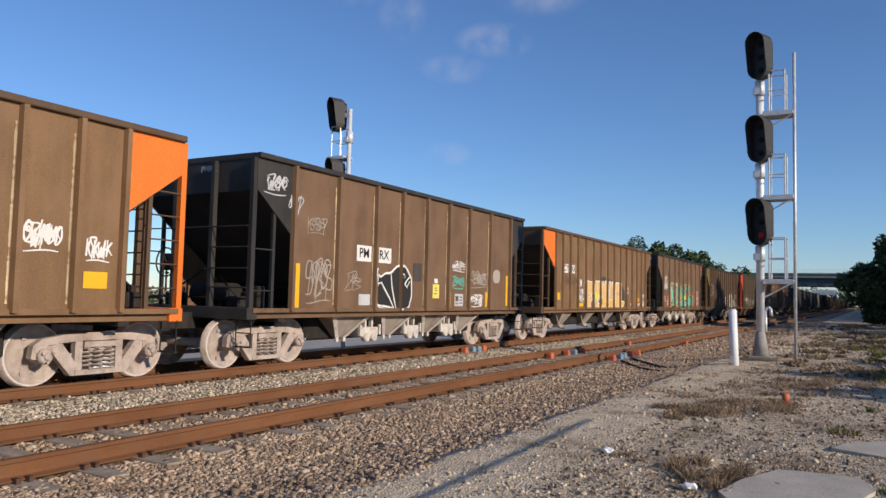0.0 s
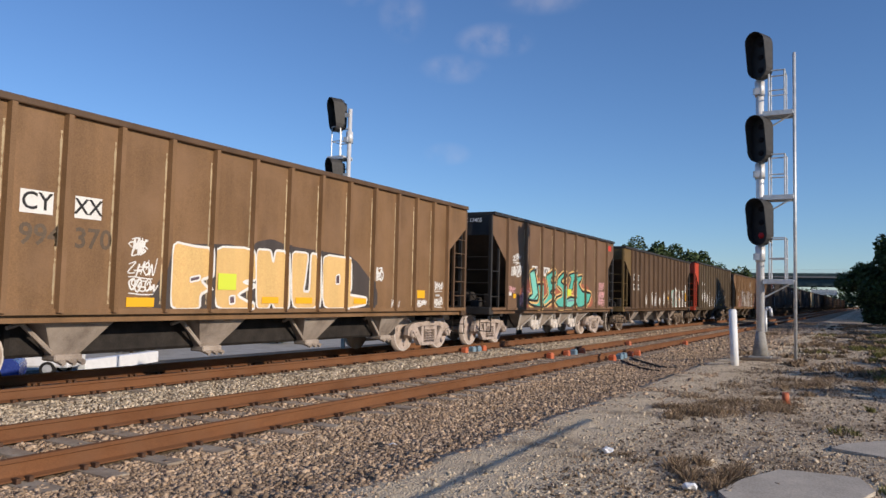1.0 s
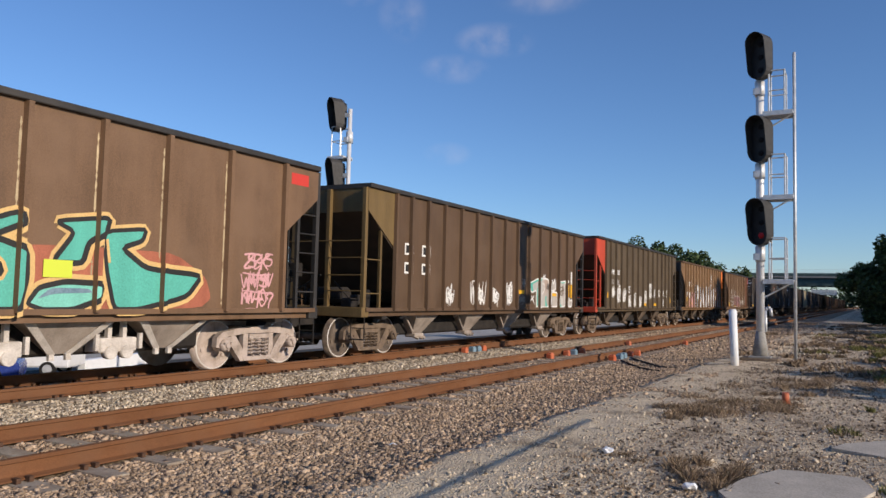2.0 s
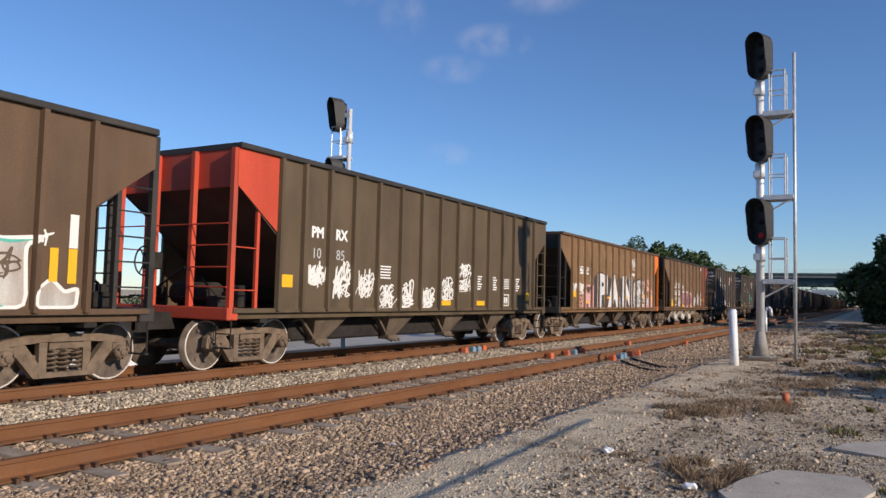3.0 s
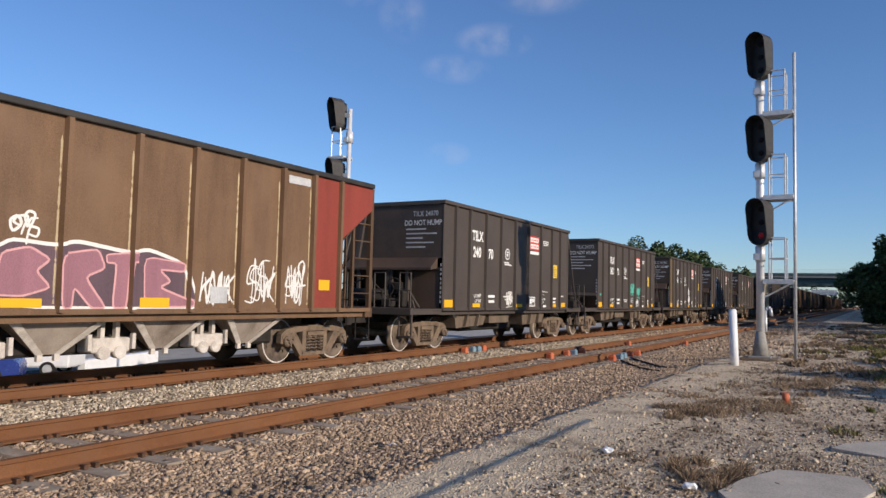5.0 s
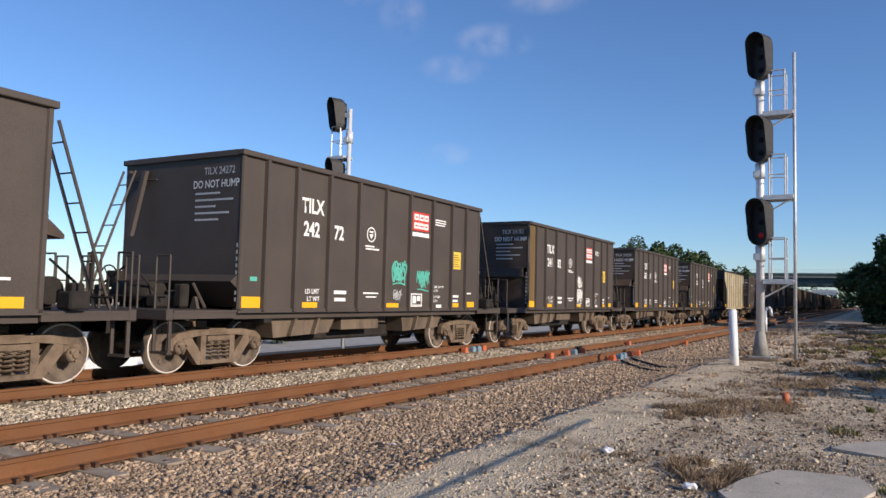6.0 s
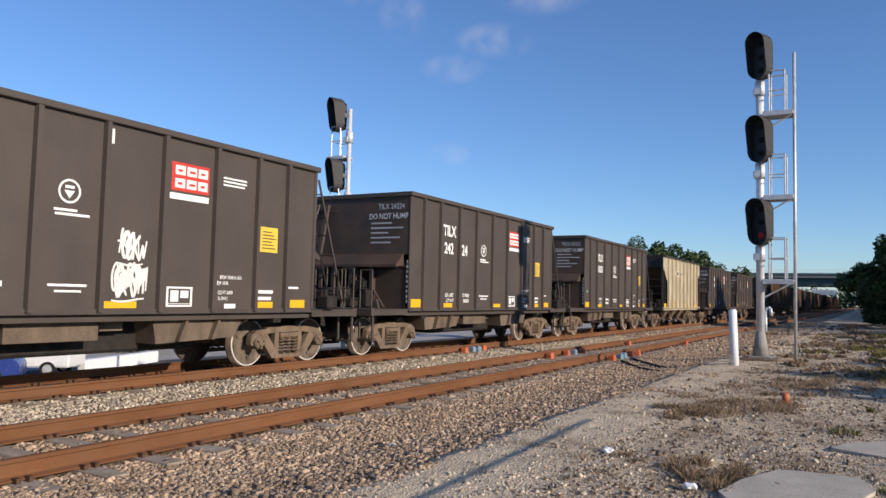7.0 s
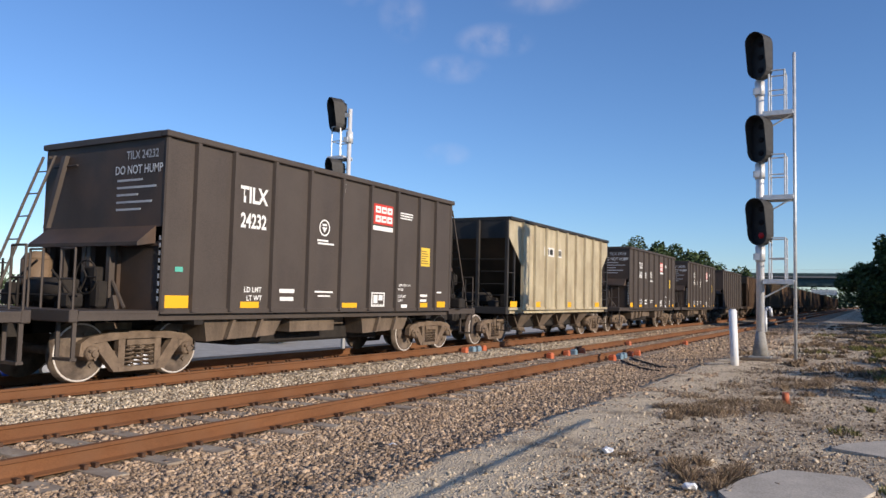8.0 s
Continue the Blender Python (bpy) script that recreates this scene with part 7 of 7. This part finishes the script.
# ---- trees ----
def tree(x, y, z, height_, spread_, leaves, leaf, material, seed, label, low=0.15, name="tree"):
    """Tapered trunk and limbs, and a crown of small leaf clusters gathered in uneven clumps."""
    rng = random.Random(seed)
    t = thing(name, label, "tree", pose(x, y, z))
    bm = bmesh.new()
    rod(bm, (0, 0, -0.2), (0.1, 0, height_ * 0.45), height_ * 0.028, 9, height_ * 0.016)
    tips = []
    for i in range(9):
        a, h0 = rng.uniform(0, 2 * math.pi), height_ * rng.uniform(0.18, 0.45)
        tip = Vector((spread_ * 0.6 * math.cos(a), spread_ * 0.6 * math.sin(a), height_ * rng.uniform(0.35, 0.85)))
        rod(bm, (0.05, 0, h0), tip, height_ * 0.012, 6, height_ * 0.004)
        tips.append(tip)
    part("trunk", bm, M_BARK, t)
    clumps = [(p, spread_ * rng.uniform(0.25, 0.42)) for p in tips]
    for i in range(16):
        a, r = rng.uniform(0, 2 * math.pi), spread_ * math.sqrt(rng.random()) * 0.95
        h = height_ * rng.uniform(low + 0.08, 0.95) if r < spread_ * 0.6 else height_ * rng.uniform(low + 0.05, 0.72)
        clumps.append((Vector((r * math.cos(a), r * math.sin(a), h)), spread_ * rng.uniform(0.18, 0.34)))
    if low < 0.06:                       # bushy to the ground
        for i in range(10):
            a, r = rng.uniform(0, 2 * math.pi), spread_ * rng.uniform(0.3, 0.75)
            clumps.append((Vector((r * math.cos(a), r * math.sin(a), height_ * rng.uniform(0.08, 0.3))), spread_ * rng.uniform(0.25, 0.36)))
    verts, faces = [], []
    for i in range(leaves):
        c, r = rng.choice(clumps)
        d = Vector((rng.gauss(0, 1), rng.gauss(0, 1), rng.gauss(0, 0.8)))
        d = d.normalized() * r * rng.uniform(0.55, 1.05)
        p = c + d
        if p.z < height_ * low:
            p.z = height_ * low + rng.random() * 0.4
        u = Vector((rng.uniform(-1, 1), rng.uniform(-1, 1), rng.uniform(-0.7, 0.7))).normalized()
        w = u.cross(Vector((rng.uniform(-1, 1), rng.uniform(-1, 1), rng.uniform(-1, 1)))).normalized()
        s = leaf * rng.uniform(0.6, 1.3)
        k = len(verts)
        verts += [tuple(p - u * s), tuple(p + w * s * 0.45), tuple(p + u * s), tuple(p - w * s * 0.45)]
        faces.append((k, k + 1, k + 2, k + 3))
    me = bpy.data.meshes.new("crown")
    me.from_pydata(verts, [], faces)
    me.materials.append(material)
    crown = new("crown", me)
    crown.parent = t
    crown["label"] = "leafy crown with gaps"
    return t


tree(1.6, 58.0, GROUND_Z, 6.6, 3.0, 17000, 0.16, M_LEAF, 1, "dense dark green roadside tree", 0.06)
tree(4.6, 57.0, GROUND_Z, 8.6, 3.6, 15000, 0.17, M_LEAF, 2, "dense dark green roadside tree", 0.06)
tree(1.4, 67.0, GROUND_Z, 4.6, 2.6, 11000, 0.16, M_LEAF, 3, "dark green bushy tree", 0.04)
# two rows mostly out of view, added so the distant cars fall in shade
for i in range(25):
    tree(6.5 + 2.0 * (i % 3), 80 + 6.5 * i, GROUND_Z, 10 + (i * 7) % 4, 4.6, 8000, 0.32, M_LEAF, 10 + i, "tall dark green tree added to shade the track", 0.04)
for i in range(14):
    tree(8.0 + 1.5 * (i % 3), 244 + 13 * i, GROUND_Z, 12 + (i * 5) % 4, 7.0, 3000, 0.6, M_LEAF, 140 + i, "tall dark green tree added to shade the track", 0.04)
for i, (x, y, h, s) in enumerate(((-33.5, 130, 11.6, 4.0), (-30.2, 131, 11.4, 3.8), (-27.0, 130, 10.6, 3.6), (-24.0, 132, 9.6, 3.4), (-21.5, 130, 8.6, 3.0), (-19.6, 133, 7.4, 2.6), (-31.8, 127, 10.9, 4.0), (-28.4, 128, 10.6, 4.0), (-25.2, 128, 9.7, 3.8), (-22.6, 127, 8.5, 3.4), (-36.5, 128, 10.4, 4.0), (-20.2, 131, 7.6, 3.2), (-17.4, 134, 6.4, 2.6), (-26.4, 60, 8.1, 1.6), (-48, 160, 9.5, 5))):
    tree(x, y, LOW_Z, h * 1.1 + 1.6, s * 1.35, 7000, 0.2 if y < 80 else 0.32, M_LEAF, 40 + i, "leafy green tree behind the railway", 0.10)
for i in range(9):
    tree(-38 - 3 * (i % 3), 17 + 4.2 * i, LOW_Z, 3.6 + 0.6 * (i % 3), 1.7, 2200, 0.12, M_LEAF, 60 + i, "low green shrub behind the railway", 0.05, "shrub")
for i, (x, y, h, s) in enumerate(SHADE_TREES):
    tree(x, y, GROUND_Z, h, s, 6000, 0.13, M_LEAF, 100 + i, "unseen green bushy tree added to shade the path", 0.03)
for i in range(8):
    tree(-60 + 16 * i, 420 + 12 * (i % 3), GROUND_Z, 10, 9, 1200, 0.9, M_LEAFFAR, 80 + i, "tree far down the line, haze put into its leaf colour", 0.05)


# ---- road bridge ----
def bridge():
    b = thing("road_bridge", "grey-green steel girder road bridge across the railway", "bridge")
    y0, y1, xa, xb = 200.0, 213.0, -75.0, 60.0
    bm = bmesh.new()
    box(bm, xa, xb, y0 - 0.6, y1 + 0.6, 7.95, 8.30)
    part("deck", bm, M_CONC, b)
    for i in range(6):
        y = y0 + i * (y1 - y0) / 5
        bm = bmesh.new()
        box(bm, xa, xb, y - 0.02, y + 0.02, 6.05, 7.95)
        box(bm, xa, xb, y - 0.25, y + 0.25, 6.0, 6.06)
        box(bm, xa, xb, y - 0.25, y + 0.25, 7.88, 7.95)
        for k in range(40):
            x = xa + (xb - xa) * k / 39
            box(bm, x - 0.02, x + 0.02, y - 0.22, y + 0.22, 6.06, 7.88)
        part("girder", bm, M_GIRDER, b, "grey-green painted steel girder")
    for y in (y0 - 0.6, y1 + 0.4):
        bm = bmesh.new()
        box(bm, xa, xb, y, y + 0.2, 8.30, 9.05)
        part("parapet", bm, M_GIRDER, b)
        bm = bmesh.new()
        for k in range(68):
            rod(bm, (xa + 2 * k, y + 0.1, 9.05), (xa + 2 * k, y + 0.1, 9.85), 0.03, 5)
        rod(bm, (xa, y + 0.1, 9.85), (xb, y + 0.1, 9.85), 0.035, 6)
        part("railing", bm, M_GALV, b)
    for x in (-24.0, 9.0):
        bm = bmesh.new()
        for k in range(4):
            rod(bm, (x, y0 + 1 + k * 3.6, -0.6), (x, y0 + 1 + k * 3.6, 5.2), 0.55, 14)
        box(bm, x - 0.7, x + 0.7, y0 - 0.4, y1 + 0.4, 5.2, 6.0)
        part("pier", bm, M_CONC, b)


bridge()


def sign_board():
    s = thing("billboard", "pale roadside billboard on a steel post far away", "billboard", pose(-13.5, 300, GROUND_Z, 0, 0, 8))
    bm = bmesh.new()
    rod(bm, (0, 0, 0), (0, 0, 5.2), 0.25, 10)
    part("post", bm, M_GIRDER, s)
    bm = bmesh.new()
    box(bm, -4.2, 4.2, -0.15, 0.15, 5.2, 7.0, 0.03)
    part("board", bm, M_GALV, s)
    bm = bmesh.new()
    for z in (6.5, 6.0, 5.55):
        box(bm, -3.6, 3.2, -0.17, -0.15, z, z + 0.2)
    part("lines", bm, M_BLUEBOX, s)


sign_board()


# ---- behind the train ----
tagged(sheet("road", [-60 + 1.6 * i for i in range(18)], [-20 + 4 * i for i in range(60)], lambda x, y: LOW_Z + 0.05, surface("pale_concrete_road", (0.32, 0.295, 0.26), (0.45, 0.42, 0.375), 0.9, 1.2, 40, 0.1)),
       "pale concrete service road behind the railway", "road", kind="structure")


# dark sheet over the train's shadow side: shade is put into its colour
tagged(sheet("service_yard", [-32.7 + 1.5 * i for i in range(11)], [-20 + 4 * i for i in range(60)], lambda x, y: LOW_Z + 0.045, surface("shade_dark_paving", (0.045, 0.042, 0.039), (0.085, 0.078, 0.070), 0.9, 0.8, 40, 0.15, dust=(0.15, 0.125, 0.10), dust_low=-0.06)),
       "dark paving behind the railway, the train's shade put into its colour", "yard", kind="structure")


def wheel_of(car, x, y):
    w = shared("wheel", "tyre", lambda b: lathe_x(b, [(-0.1, 0.24), (-0.1, 0.32), (0.1, 0.32), (0.1, 0.24)], 20), M_CABLE, car, "black tyre", pose(x, y, 0.32))
    shared("hub", "hub", lambda b: lathe_x(b, [(-0.08, 0.22), (0.11, 0.2), (0.12, 0.05)], 14), M_GALV, w)


def motor_car(x, y, turn, profile, cabin, paintwork, label, bed=False):
    c = thing("pickup_truck" if bed else "parked_car", label, "pickup truck" if bed else "car", pose(x, y, LOW_Z + 0.05, 0, 0, turn))
    bm = bmesh.new()
    prism(bm, profile, 0, -0.88, 0.88)
    bmesh.ops.bevel(bm, geom=bm.edges[:], offset=0.05, segments=2, affect="EDGES")
    part("body", bm, paintwork, c)
    bm = bmesh.new()
    a = [bm.verts.new((s * 0.84, cabin[i], cabin[4])) for s in (-1, 1) for i in (0, 3)]
    b = [bm.verts.new((s * 0.66, cabin[i], cabin[5])) for s in (-1, 1) for i in (1, 2)]
    for f in ((0, 1, 3, 2), (4, 6, 7, 5)):
        bm.faces.new([(a + b)[k] for k in f])
    for f in ((0, 4, 5, 1), (2, 3, 7, 6), (0, 2, 6, 4), (1, 5, 7, 3)):
        bm.faces.new([(a + b)[k] for k in f])
    bmesh.ops.recalc_face_normals(bm, faces=bm.faces[:])
    part("glasshouse", bm, plain("tinted_car_glass", (0.03, 0.04, 0.045), 0.08), c, "dark tinted windows")
    bm = bmesh.new()
    box(bm, -0.68, 0.68, cabin[1] - 0.05, cabin[2] + 0.05, cabin[5] - 0.01, cabin[5] + 0.04, 0.02)
    part("roof", bm, paintwork, c)
    for sx in (-0.82, 0.82):
        for wy in (profile[0][0] + 0.85, profile[1][0] - 0.85):
            wheel_of(c, sx, wy)
    for sx in (-0.62, 0.62):
        bm = bmesh.new()
        box(bm, sx - 0.16, sx + 0.16, profile[0][0] - 0.015, profile[0][0] + 0.03, 0.62, 0.76)
        part("headlight", bm, M_GALV, c)


SEDAN = ((-2.25, 0.25), (2.25, 0.25), (2.28, 0.75), (2.10, 0.98), (1.35, 1.02), (-0.75, 0.96), (-2.05, 0.80), (-2.28, 0.60))
PICKUP = ((-2.7, 0.40), (2.7, 0.40), (2.72, 1.10), (0.95, 1.12), (-1.15, 1.12), (-2.55, 1.02), (-2.72, 0.75))
motor_car(-30.3, 15.8, -40, SEDAN, (-0.95, -0.25, 0.95, 1.75, 0.97, 1.42), surface("blue_car_enamel", (0.025, 0.045, 0.20), (0.035, 0.06, 0.26), 0.25, 2, 30, 0, spec=0.6), "dark blue parked car behind the railway")
motor_car(-31.9, 18.9, -56, PICKUP, (-1.2, -0.6, 0.55, 0.95, 1.1, 1.78), surface("white_car_enamel", (0.80, 0.80, 0.80), (0.86, 0.86, 0.86), 0.3, 2, 30, 0, spec=0.6), "white parked pickup truck behind the railway", True)
bm = bmesh.new()
box(bm, -0.2, 0.2, -3.0, 3.0, -0.2, 0.55, 0.03)
tagged(part("road_barrier", bm, M_POST, m=pose(-31.5, 24.0, LOW_Z + 0.05, 0, 0, 20)), "low white concrete barrier beside the road", "barrier")


# ---- movement ----
def motions():
    for car, y0 in CARS:
        walk(car, [(t, pose(TRAIN_X, y0 - SPEED * t, 0)) for t in (0.0, 2.0, 4.0, 6.0, 8.0)])
    steps = [(k / 30, math.degrees(SPEED * k / 30 / WHEEL_R)) for k in range(241)]
    for w, y in WHEELSETS:
        walk(w, [(t, pose(0, y, WHEEL_R, a, 0, 0)) for t, a in steps])


motions()
